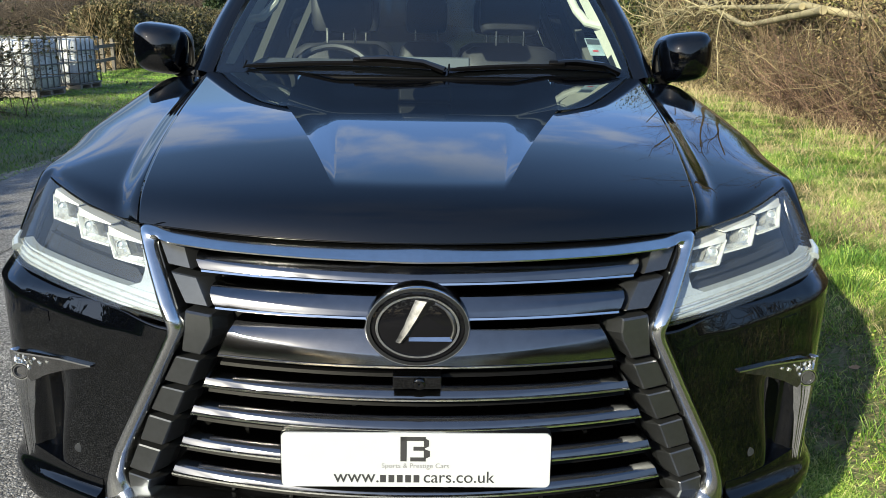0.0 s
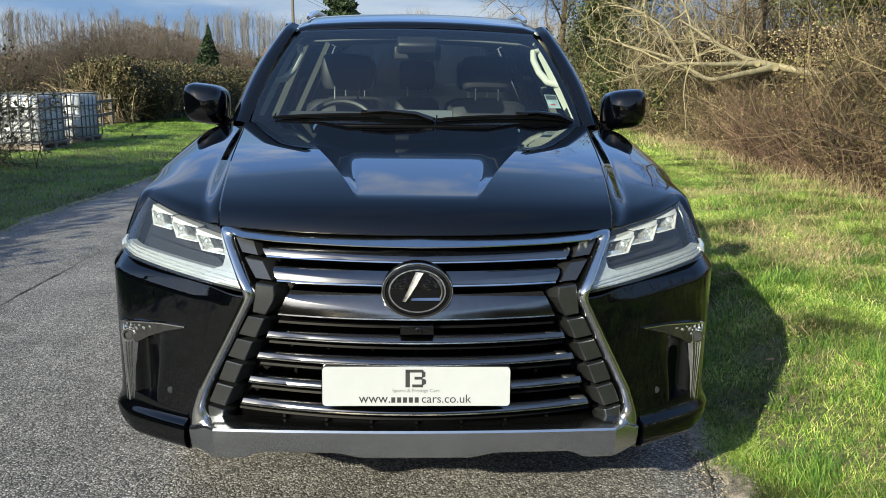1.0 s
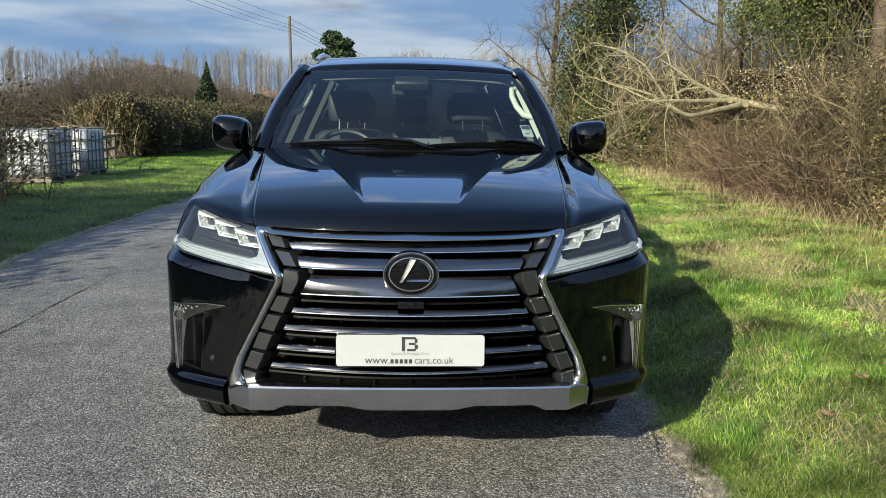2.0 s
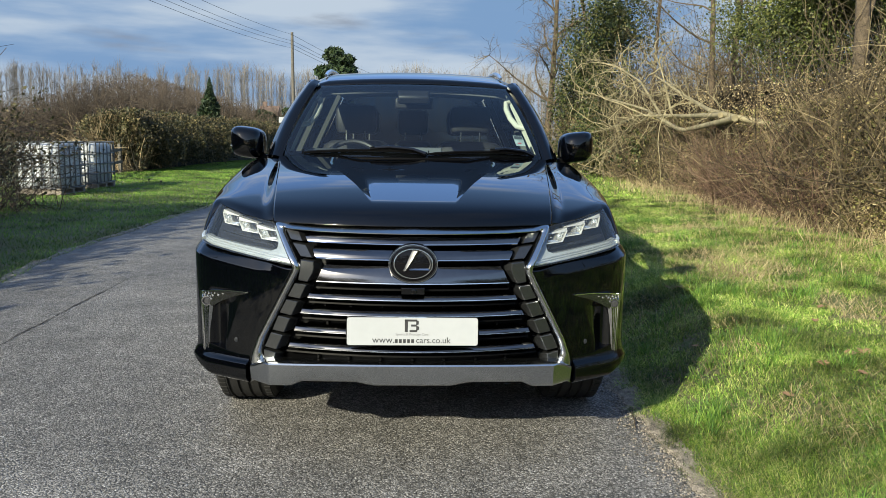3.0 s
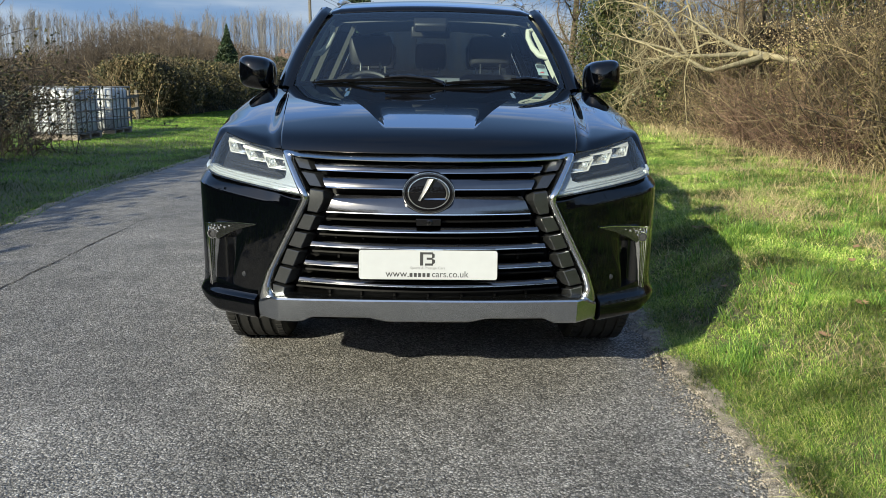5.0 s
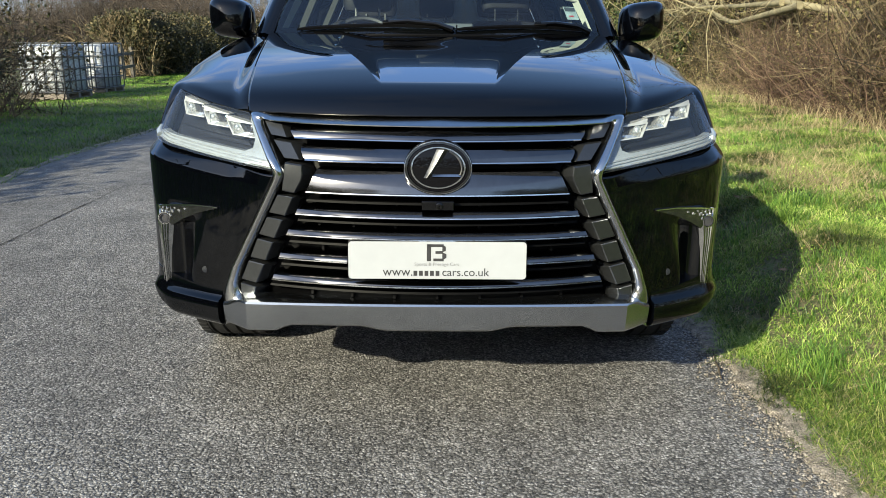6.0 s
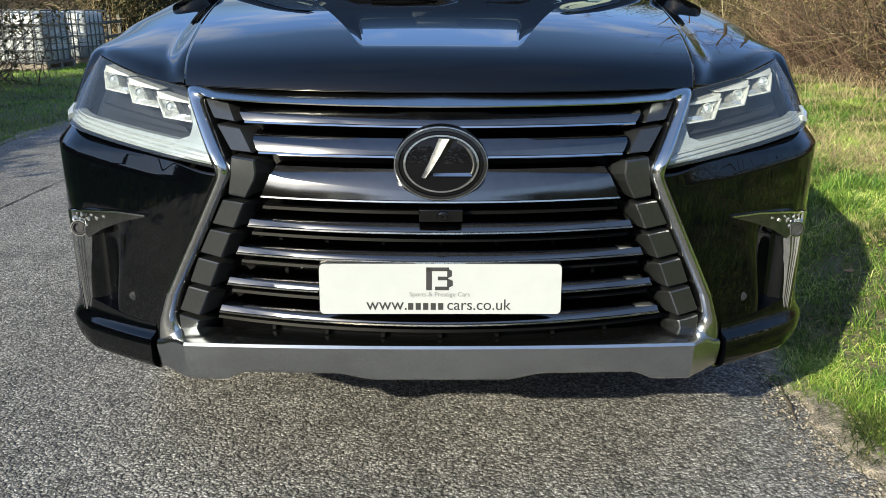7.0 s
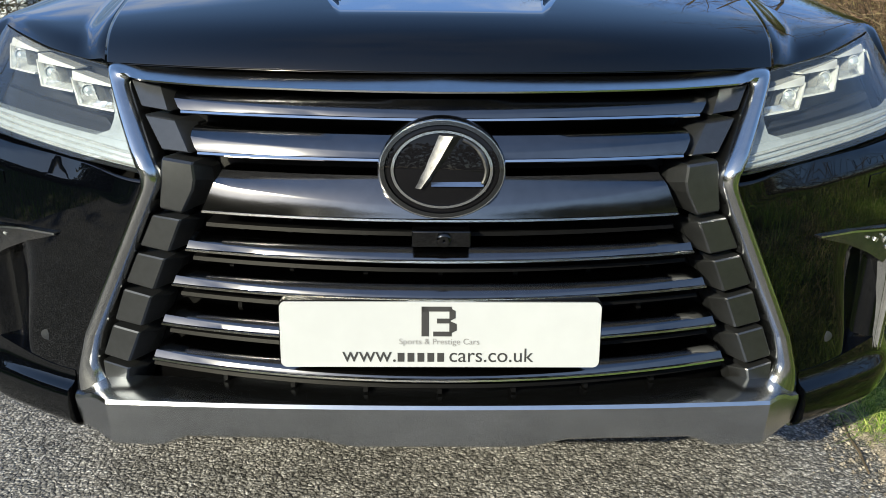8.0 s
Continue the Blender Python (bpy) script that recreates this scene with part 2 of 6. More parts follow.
def facing(ob, way):
    """Turns an open sheet so that its outside looks the given way."""
    me = ob.data
    total = Vector((0, 0, 0))
    for f in me.polygons:
        total += f.normal * f.area
    if total.dot(Vector(way)) < 0:
        me.flip_normals()
    return ob


# ---- the car: a black luxury off-roader ----
suv = base("suv", (0, 3.8, 0), "glossy black luxury off-road car parked half on the lane", "car")

# The nose in plan: a shallow curve, a tight corner, then the straight flank.
CORNER_X, CORNER_R, FLANK_X = 0.85, 0.196, 0.968
TH0 = math.asin(0.489)
A_END = CORNER_X + CORNER_R * (math.pi / 2 - TH0)


def plan(a):
    if a <= CORNER_X:
        slope = 0.66 * a
        h = math.hypot(1, slope)
        return a, 1.305 + 0.33 * a * a, slope / h, -1 / h
    if a < A_END:
        th = TH0 + (a - CORNER_X) / CORNER_R
        return CORNER_X + CORNER_R * (math.sin(th) - 0.489), 1.543 + CORNER_R * (0.872 - math.cos(th)), math.sin(th), -math.cos(th)
    return CORNER_X + CORNER_R * 0.511, 1.543 + CORNER_R * 0.872 + a - A_END, 1.0, 0.0


def front(a, z, proud=0.0, side=1):
    """A point of the nose: a runs outward from the middle, z up; proud of the surface by so much."""
    sgn = side * (1 if a >= 0 else -1)
    x, y, nx, ny = plan(abs(a))
    y += (0.55 + 0.42 * x) * max(0, z - 0.86)
    x *= 1 - 0.16 * max(0, z - 0.88) * smooth(0.70, 0.92, abs(a))
    return Vector((sgn * (x + nx * proud), y + ny * proud, z))


def ruled(low, high, nu, nv, proud=0.0, side=1):
    """A patch of the nose between two chains of (a, z); proud may be a function of (a, z)."""
    rows = []
    for j in range(nv + 1):
        row = []
        for i in range(nu + 1):
            p, q = along(low, i / nu), along(high, i / nu)
            a, z = lerp(p[0], q[0], j / nv), lerp(p[1], q[1], j / nv)
            row.append(front(a, z, proud(a, z) if callable(proud) else proud, side))
        rows.append(row)
    return rows


def plate_of(low, high, nu, nv, out, into, side=1):
    return Shape().slab(ruled(low, high, nu, nv, out, side), ruled(low, high, nu, nv, into, side))


def bar_of(a0, a1, profile, n=24, side=1):
    """A bar along the nose with a closed profile of (proud, z)."""
    return Shape().loft([[front(lerp(a0, a1, i / n), z, p, side) for p, z in profile] for i in range(n + 1)])


# grille backing, with its slats and fins
shape = Shape()
for lo, hi, z0, z1 in ((0.605, 0.48, 0.42, 0.70), (0.48, 0.43, 0.70, 0.84), (0.43, 0.54, 0.84, 1.0)):
    shape.grid(ruled([(-lo, z0), (0, z0), (lo, z0)], [(-hi, z1), (0, z1), (hi, z1)], 24, 4, -0.075))
part("grille_backing", shape, PLASTIC, suv, "deep black grille backing", thick=0.004)
for z, w in ((0.752, 0.40), (0.690, 0.43), (0.622, 0.46), (0.548, 0.49), (0.478, 0.53)):
    part("grille_slat", bar_of(-w, w, [(-0.07, z + 0.012), (-0.035, z + 0.004), (-0.032, z - 0.002), (-0.07, z - 0.006)]), PLASTIC, suv)
for z0, z1, xs in ((0.742, 0.778, (-0.26, -0.13, 0.13, 0.26, 0.345, -0.345)), (0.672, 0.71, (-0.26, -0.13, 0.0, 0.13, 0.26, 0.37, -0.37)), (0.455, 0.505, (-0.40, -0.27, -0.135, 0.0, 0.135, 0.27, 0.40)), (0.60, 0.648, (-0.36, 0.36)), (0.93, 0.975, (-0.3, 0.3, 0.12)), (0.872, 0.905, (-0.22, 0.22))):
    for x in xs:
        part("grille_fin", Shape().loft([[front(x - 0.004, z, p), front(x + 0.004, z, p), front(x + 0.004, z, p - 0.045), front(x - 0.004, z, p - 0.045)] for z, p in ((z0, -0.052), ((z0 + z1) / 2, -0.056), (z1, -0.056))]), PLASTIC, suv)

# the seven bars, each with a bright lower lip
BARS = ((0.964, 0.932, 0.440, 0.425, 0), (0.912, 0.874, 0.402, 0.388, 0), (0.848, 0.781, 0.362, 0.386, 0), (0.737, 0.713, 0.418, 0.421, 0), (0.672, 0.648, 0.448, 0.452, 0), (0.597, 0.573, 0.477, 0.480, 0.268), (0.527, 0.503, 0.502, 0.505, 0))
for zt, zb, et, eb, gap in BARS:
    tall = zt - zb
    deep = 0.03 + 0.35 * tall
    lip_h = 0.0062
    spans = ((-1, 1),) if not gap else ((-1, -gap), (gap, 1))
    for s0, s1 in spans:
        secs, lips = [], []
        for i in range(25):
            k = i / 24
            at, ab = lerp(s0 * et if abs(s0) == 1 else s0, s1 * et if abs(s1) == 1 else s1, k), lerp(s0 * eb if abs(s0) == 1 else s0, s1 * eb if abs(s1) == 1 else s1, k)
            def upright(a, z):
                return (0.50 + 0.40 * abs(a)) * max(0, z - max(0.86, zb))
            # a crease runs from high up at the ends down to the lip near the middle
            e = min(1, abs(at) / et)
            kc = lerp(0.62, 0.26, e ** 1.6)
            dip = 0.07 * smooth(0.55, 1.0, e)
            prof = [(at, zt + 0.004, -deep - 0.03), (at, zt + 0.003, -deep * 0.85), (at, zt, -deep * 0.60), (lerp(at, ab, 0.1), zt - 0.5 * kc * tall, -deep * (0.34 + dip)), (lerp(at, ab, kc), zt - kc * tall, -deep * (0.15 + dip)), (lerp(at, ab, kc + 0.06), zt - (kc + 0.06) * tall, -deep * (0.12 + dip)), (lerp(at, ab, 0.7), zt - lerp(kc, 1, 0.55) * tall, -deep * 0.07), (ab, zb + lip_h, -0.002), (ab, zb + lip_h, -deep - 0.02)]
            secs.append([front(a, z, p + upright(a, z)) for a, z, p in prof])
            lip = [(ab, zb + lip_h - 0.0002, -0.006), (ab, zb + lip_h * 0.85, 0.0015), (ab, zb + lip_h * 0.35, 0.0022), (ab, zb, -0.002), (ab, zb - 0.001, -0.03), (ab, zb + lip_h - 0.0002, -0.03)]
            lips.append([front(a, z, p) for a, z, p in lip])
        bar = part("grille_bar", Shape().loft(secs), BAR_GREY, suv, "satin gunmetal grille bar", sharp=24)
        part("chrome_lip", Shape().loft(lips), CHROME, bar, "bright chrome lower lip")

# stepped blocks up both sides of the grille
BLOCKS = (((0.527, 0.979), (0.457, 0.971), (0.438, 0.932), (0.500, 0.940)), ((0.492, 0.928), (0.423, 0.920), (0.393, 0.874), (0.452, 0.879)), ((0.450, 0.868), (0.387, 0.861), (0.383, 0.823), (0.417, 0.775), (0.462, 0.784)), ((0.477, 0.771), (0.418, 0.763), (0.445, 0.704), (0.507, 0.715)), ((0.514, 0.701), (0.454, 0.691), (0.482, 0.631), (0.543, 0.645)), ((0.549, 0.631), (0.488, 0.618), (0.515, 0.559), (0.575, 0.570)), ((0.581, 0.558), (0.520, 0.546), (0.550, 0.483), (0.609, 0.496)), ((0.613, 0.483), (0.552, 0.470), (0.568, 0.425), (0.612, 0.432)))
for side in (1, -1):
    for quad in BLOCKS:
        # outer edge and inner edge, each from the top down; the face folds back towards the bars
        outer_edge, inner_edge = [quad[0], quad[-1]], list(quad[1:-1])
        fore, back = [], []
        for v, dv in ((0.0, -0.0025), (0.04, 0.0), (0.3, 0.0), (0.5, 0.0), (0.7, 0.0), (0.96, 0.0), (1.0, -0.0025)):
            o, n = along(outer_edge, v), along(inner_edge, v)
            fr, bk = [], []
            for u, du in ((0.0, -0.0025), (0.05, 0.0), (0.40, -0.003), (0.76, -0.006), (0.80, -0.0095), (1.0, -0.044)):
                n = along(inner_edge, 0.12 + 0.76 * v) if u == 1.0 else n
                at, zt = lerp(o[0], n[0], u), lerp(o[1], n[1], u)
                fr.append(front(at, zt, du + dv, side))
                bk.append(front(at, zt, -0.07, side))
            fore.append(fr)
            back.append(bk)
        part("grille_block", Shape().slab(fore, back), BLOCK_GREY, suv, "matt dark grey stepped block", sharp=14)

# the bright spindle-shaped frame
OUT = [(0.0, 0.999), (0.2, 0.999), (0.377, 0.999), (0.50, 1.003), (0.577, 1.007), (0.529, 0.922), (0.478, 0.834), (0.55, 0.695), (0.630, 0.544)]
INN = [(0.0, 0.975), (0.2, 0.975), (0.38, 0.976), (0.48, 0.979), (0.535, 0.983), (0.496, 0.920), (0.446, 0.838), (0.519, 0.695), (0.599, 0.540)]
OUT2 = [(0.6305, 0.5435), (0.648, 0.495), (0.664, 0.450), (0.674, 0.40), (0.674, 0.335)]
INN2 = [(0.5995, 0.5395), (0.612, 0.505), (0.622, 0.470), (0.600, 0.428), (0.575, 0.405)]
RIB = ((0.0, -0.02), (0.02, 0.006), (0.14, 0.016), (0.35, 0.021), (0.62, 0.021), (0.85, 0.014), (0.97, 0.004), (1.0, -0.03))


TOP_RIB = (-0.03, -0.012, -0.006, 0.003, 0.015, 0.024, 0.022, -0.03)


def dense(chain, n=4):
    return [tuple(lerp(a, b, k / n) for a, b in zip(chain[i], chain[i + 1])) for i in range(len(chain) - 1) for k in range(n)] + [chain[-1]]


def rounded(chain, r=0.022, n=4):
    """The chain with its corners rounded, the same number of points for every chain of equal length."""
    out = [chain[0]]
    for p, c, q in zip(chain, chain[1:], chain[2:]):
        dp, dq = min(r, 0.45 * math.dist(p, c)), min(r, 0.45 * math.dist(q, c))
        a = tuple(lerp(ci, pi, dp / math.dist(p, c)) for pi, ci in zip(p, c))
        b = tuple(lerp(ci, qi, dq / math.dist(q, c)) for qi, ci in zip(q, c))
        for k in range(n + 1):
            t = k / n
            out.append(tuple((1 - t) ** 2 * x + 2 * t * (1 - t) * y + t * t * z for x, y, z in zip(a, c, b)))
    return out + [chain[-1]]


def rib_of(outer, inner, side, rib=RIB):
    rows = []
    for o, q in zip(dense(rounded(outer), 2), dense(rounded(inner), 2)):
        top = smooth(0.96, 1.0, o[1]) * (1 - smooth(0.50, 0.575, abs(o[0])))
        rows.append([front(lerp(o[0], q[0], k), lerp(o[1], q[1], k), lerp(p, t, top), side) for (k, p), t in zip(rib, TOP_RIB)])
    return Shape().loft(rows)


whole = [(-a, z) for a, z in reversed(OUT[1:])] + OUT, [(-a, z) for a, z in reversed(INN[1:])] + INN
part("grille_frame", rib_of(*whole, 1), DARK_CHROME, suv, "polished chrome spindle-shaped grille frame", sharp=50)
for side in (1, -1):
    part("lower_frame", rib_of(OUT2, INN2, side), DARK_CHROME, suv, "polished chrome lower corner of the grille frame", sharp=50)

# silver skid bar under the grille
secs = []
for i in range(61):
    x = lerp(-0.668, 0.668, i / 60)
    ax = abs(x)
    y = 1.322 + 0.06 * x * x + 0.9 * max(0, ax - 0.58) ** 1.0 * 0.9
    zb = 0.352 if ax > 0.50 else lerp(0.372, 0.352, smooth(0.445, 0.50, ax)) if ax > 0.3 else lerp(0.357, 0.372, smooth(0.15, 0.24, ax))
    zt = 0.448 - 0.03 * smooth(0.60, 0.668, ax)
    secs.append([(x, y + 0.09, zt + 0.004), (x, y + 0.02, zt + 0.003), (x, y + 0.004, zt), (x, y, zt - 0.006), (x, y + 0.006, lerp(zt, zb, 0.55)), (x, y + 0.014, zb + 0.006), (x, y + 0.02, zb), (x, y + 0.10, zb)])
part("skid_bar", Shape().loft(secs), SATIN, suv, "satin silver skid bar", sharp=22)

# painted bumper corners, lips, and the trim round the lamps
LAMP_LOW = [(0.474, 0.838), (0.613, 0.858), (0.746, 0.876), (0.858, 0.893), (0.928, 0.906)]
LAMP_HIGH = [(0.578, 0.999), (0.645, 1.010), (0.712, 1.020), (0.80, 1.040), (0.874, 1.057)]


def bumper_proud(a, z):
    inset = smooth(lerp(0.72, 0.78, smooth(0.70, 0.45, z)), 0.835, a) * (1 - smooth(0.835, 0.868, a))
    band = smooth(0.42, 0.47, z) * (1 - smooth(0.66, 0.72, z))
    return -0.030 * inset * band


for side in (1, -1):
    rows = []
    for j in range(51):
        k = j / 50
        row = []
        for i in range(81):
            u = i / 80
            inner = along([(0.676, 0.42), (0.655, 0.455), (0.634, 0.538), (0.551, 0.695), (0.482, 0.829)], k)
            a = lerp(inner[0], A_END - 0.01, u)
            top = along(LAMP_LOW + [(A_END, 0.925)], min(1, max(0, (a - 0.474) / (A_END - 0.474))))[1] - 0.006
            ledge = 0.044 * smooth(0.50, 0.64, a)
            z = lerp(0.43, top - ledge, j / 44) if j <= 44 else top - ledge * (1 - (j - 44) / 6)
            z = lerp(inner[1], z, smooth(0, 0.22, u))
            row.append(front(a, z, bumper_proud(a, z) - 0.020 * max(0, (j - 44) / 6) * smooth(0.50, 0.66, a), side))
        rows.append(row)
    part("bumper_corner", Shape().grid(rows), PAINT, suv, "glossy black bumper corner", thick=0.004, sharp=32)
    secs = []
    for i in range(33):
        a = lerp(0.678, 0.985, i / 32)
        k = i / 32
        t, b = lerp(0.419, 0.425, k), lerp(0.335, 0.345, k) + 0.055 * smooth(0.55, 1.0, k)
        o = lerp(0.024, 0.017, k)
        tall = lerp(0.030, 0.062, smooth(0.1, 0.8, k))
        # a hollow shelf curves out of the bumper to a crisp edge, the face under it is tall and round at the foot
        secs.append([front(a, z, p, side) for z, p in ((t + tall, -0.06), (t + tall, 0.0012), (t + 0.62 * tall, 0.0022), (t + 0.34 * tall, 0.0052), (t + 0.14 * tall, 0.0115), (t + 0.02 * tall, o - 0.003), (t - 0.004, o), (lerp(t, b, 0.35), o + 0.003), (lerp(t, b, 0.7), o + 0.002), (b + 0.012, o - 0.005), (b, o - 0.02), (b - 0.002, -0.12))])
    part("bumper_lip", Shape().loft(secs), PAINT, suv, "glossy black lower bumper lip", sharp=40)
    part("headlight_washer_cover", plate_of([(0.775, 0.795), (0.818, 0.799)], [(0.775, 0.817), (0.818, 0.821)], 4, 2, 0.0014, -0.01, side), PAINT, suv)
    part("parking_sensor", Shape().spin([(0.002, 0.0005), (0.002, 0.009), (-0.004, 0.011), (-0.006, 0.0005)], front(0.735, 0.51, -0.003, side), "y", 16), LAMP_DARK, suv)
    # fog lamp: a smoked wing, a fluted column under it, a small lens and facets
    fog = part("fog_lamp", plate_of([(0.672, 0.714), (0.74, 0.694), (0.80, 0.668), (0.845, 0.640)], [(0.672, 0.717), (0.75, 0.717), (0.84, 0.708), (0.915, 0.696)], 16, 4, 0.005, -0.03, side), FOG_SMOKE, suv, "smoked chrome fog lamp surround with bright trim")
    part("fog_trim", plate_of([(0.672, 0.7155), (0.75, 0.7150), (0.84, 0.7055), (0.912, 0.694)], [(0.672, 0.7185), (0.75, 0.7185), (0.84, 0.7095), (0.916, 0.698)], 16, 1, 0.008, -0.01, side), CHROME, fog)
    part("fog_edge", plate_of([(0.898, 0.448), (0.902, 0.60), (0.908, 0.694)], [(0.901, 0.448), (0.906, 0.60), (0.914, 0.696)], 12, 1, 0.008, -0.01, side), CHROME, fog)
    flutes = ((-1.0, -0.045), (-0.86, -0.008), (-0.62, 0.006), (-0.45, -0.010), (-0.25, 0.007), (-0.05, -0.010), (0.15, 0.008), (0.35, -0.010), (0.55, 0.009), (0.80, 0.012), (1.0, -0.02))
    part("fog_bar", Shape().loft([[front(a + k * w, z, p * min(1, w / 0.03) if p > -0.02 else p, side) for k, p in flutes] for a, z, w in ((0.872, 0.702, 0.046), (0.876, 0.66, 0.036), (0.880, 0.60, 0.027), (0.880, 0.54, 0.022), (0.881, 0.48, 0.018), (0.882, 0.444, 0.015))]), FOG_DARK, fog, "", 20)
    part("fog_ring", Shape().spin([(0.004, 0.0165), (-0.003, 0.0180), (-0.003, 0.0200), (0.006, 0.0215), (0.012, 0.0190)], front(0.868, 0.662, 0.010, side), "y", 28), CHROME, fog, "thin bright ring")
    part("fog_lens", Shape().spin([(0.0, 0.0005), (-0.001, 0.006), (0.001, 0.0125), (-0.004, 0.0135), (-0.004, 0.016), (0.004, 0.018), (0.012, 0.0005)], front(0.868, 0.662, 0.010, side), "y", 20), FOG_GLASS, fog, "small round clear fog lens")
    for a, z, w, h, tilt in ((0.812, 0.692, 0.016, 0.010, 20), (0.838, 0.688, 0.012, 0.014, -15), (0.884, 0.684, 0.014, 0.009, 25), (0.790, 0.700, 0.012, 0.006, 10), (0.846, 0.672, 0.008, 0.009, -30), (0.888, 0.655, 0.007, 0.012, 12), (0.828, 0.698, 0.010, 0.005, 35), (0.858, 0.694, 0.011, 0.006, -25), (0.866, 0.684, 0.008, 0.008, 40), (0.850, 0.684, 0.006, 0.006, 5), (0.877, 0.696, 0.009, 0.005, -10), (0.895, 0.672, 0.005, 0.009, 30)):
        part("reflector_facet", Shape().box(front(a, z, 0.0055, side), (0.7 * w, 0.004, 0.7 * h), pose(0, 0, 0, 20, tilt, 35 * side)), LAMP_SILVER, fog)

# headlamps
def lamp_face(nu, nv, proud, side):
    """The lamp's outline filled as a grid; the outer end bulges."""
    rows = []
    for j in range(nv + 1):
        k = j / nv
        row = []
        for i in range(nu + 1):
            p, q = along(LAMP_LOW, i / nu), along(LAMP_HIGH, i / nu)
            row.append(front(lerp(p[0], q[0], k) + 0.014 * math.sin(math.pi * k) * smooth(0.5, 1.0, i / nu), lerp(p[1], q[1], k), proud, side))
        rows.append(row)
    return rows


for side in (1, -1):
    lamp = part("headlight", Shape().slab(lamp_face(16, 8, -0.06, side), lamp_face(16, 8, -0.07, side)), LAMP_DARK, suv, "angular headlight with three lens units and a pale light strip")
    rim = Shape()
    loop = dense(LAMP_LOW, 4) + [(lerp(LAMP_LOW[-1][0], LAMP_HIGH[-1][0], k / 10) + 0.014 * math.sin(math.pi * k / 10), lerp(LAMP_LOW[-1][1], LAMP_HIGH[-1][1], k / 10)) for k in range(1, 10)] + list(reversed(dense(LAMP_HIGH, 4)))
    loop = [tuple(p[:2]) for p in loop]
    loop.append(loop[0])
    rim.grid([[front(a, z, -0.002, side) for a, z in loop], [front(a, z, -0.065, side) for a, z in loop]])
    part("lamp_rim", rim, GLOSS_BLACK, lamp, thick=0.003)
    lens = part("lamp_lens", Shape().grid(lamp_face(24, 12, 0.002, side)), CLEAR, lamp, "clear curved lens")
    lens.visible_shadow = False
    facing(lens, (0, -1, 0.5))
    strip_lo = [(a + 0.004, z + 0.004) for a, z in LAMP_LOW]
    strip_hi = [(0.508, 0.882), (0.62, 0.895), (0.746, 0.910), (0.85, 0.922), (0.923, 0.933)]
    part("light_strip", plate_of(strip_lo, strip_hi, 24, 3, -0.010, -0.03, side), LAMP_WHITE, lamp, "frosted white daytime light strip")
    for lift, high in ((0.003, 0.0030), (0.013, 0.0018), (0.021, 0.0030)):
        part("light_strip_edge", plate_of([(a, z + lift) for a, z in strip_lo], [(a, z + lift + high) for a, z in strip_lo], 24, 1, -0.0055, -0.012, side), LAMP_SILVER, lamp)
    # the pale leg runs up the inner side, with a round inside corner
    leg_in = [(0.497, 0.868), (0.530, 0.925), (0.572, 0.985)]
    leg_out = [(0.590, 0.890), (0.560, 0.900), (0.556, 0.925), (0.572, 0.962), (0.580, 0.985)]
    part("inner_reflector", plate_of(leg_in, leg_out, 12, 6, -0.012, -0.03, side), LAMP_WHITE, lamp, "pale inner reflector")
    part("strip_end", Shape().tube([front(0.920, 0.915, -0.006, side), front(0.936, 0.925, -0.004, side), front(0.942, 0.942, -0.005, side)], [0.013, 0.012, 0.006], 10), LAMP_WHITE, lamp, "rounded outer end of the light strip")
    part("lamp_step", plate_of([(0.585, 0.900), (0.75, 0.920), (0.86, 0.935)], [(0.60, 0.912), (0.75, 0.932), (0.868, 0.948)], 16, 2, -0.045, -0.06, side), LAMP_DARK, lamp)
    for a, z in ((0.804, 1.004), (0.706, 0.980), (0.614, 0.955)):
        def wedge(corners, out, into, nu=4, nv=3, jag=0.0):
            p = [(a + 0.94 * da, z + 0.90 * dz) for da, dz in corners]
            shape = plate_of([p[0], p[3]], [p[1], p[2]], nu, nv, out, into, side)
            if jag:
                # facets of the reflector: each corner a little nearer or deeper
                for i in range((nu + 1) * (nv + 1)):
                    x, y, zz = shape.v[i]
                    shape.v[i] = (x, y + jag * math.sin(7.3 * i + 40 * a), zz)
            return shape
        unit = part("lens_unit", wedge(((-0.052, -0.026), (-0.046, 0.012), (0.046, 0.024), (0.016, -0.022)), -0.040, -0.055), LAMP_DARK, lamp, "angular reflector unit with bright wings")
        # eyebrow over the unit, thick outside and pointed inside
        part("upper_wing", wedge(((-0.050, 0.0095), (-0.052, 0.0125), (0.052, 0.0345), (0.047, 0.0180)), -0.012, -0.04, 6, 2), LAMP_CHROME, unit)
        # slanting outer reflector with a lens in it, outlined by a thin bright edge
        part("reflector", wedge(((-0.020, -0.0205), (0.006, 0.0130), (0.043, 0.0185), (0.017, -0.0175)), -0.020, -0.045, 5, 4, 0.0045), LAMP_SILVER, unit, "", 5)
        part("side_wing", wedge(((0.0165, -0.0225), (0.047, 0.0200), (0.051, 0.0225), (0.0205, -0.0240)), -0.010, -0.04), LAMP_CHROME, unit)
        part("lower_wing", wedge(((-0.058, -0.0285), (-0.058, -0.0170), (0.006, -0.0135), (0.0195, -0.0225)), -0.016, -0.04, 6, 2, 0.002), LAMP_SILVER, unit, "", 5)
        part("lower_edge", wedge(((-0.060, -0.0315), (-0.059, -0.0280), (0.019, -0.0215), (0.0205, -0.0245)), -0.010, -0.03), LAMP_CHROME, unit)
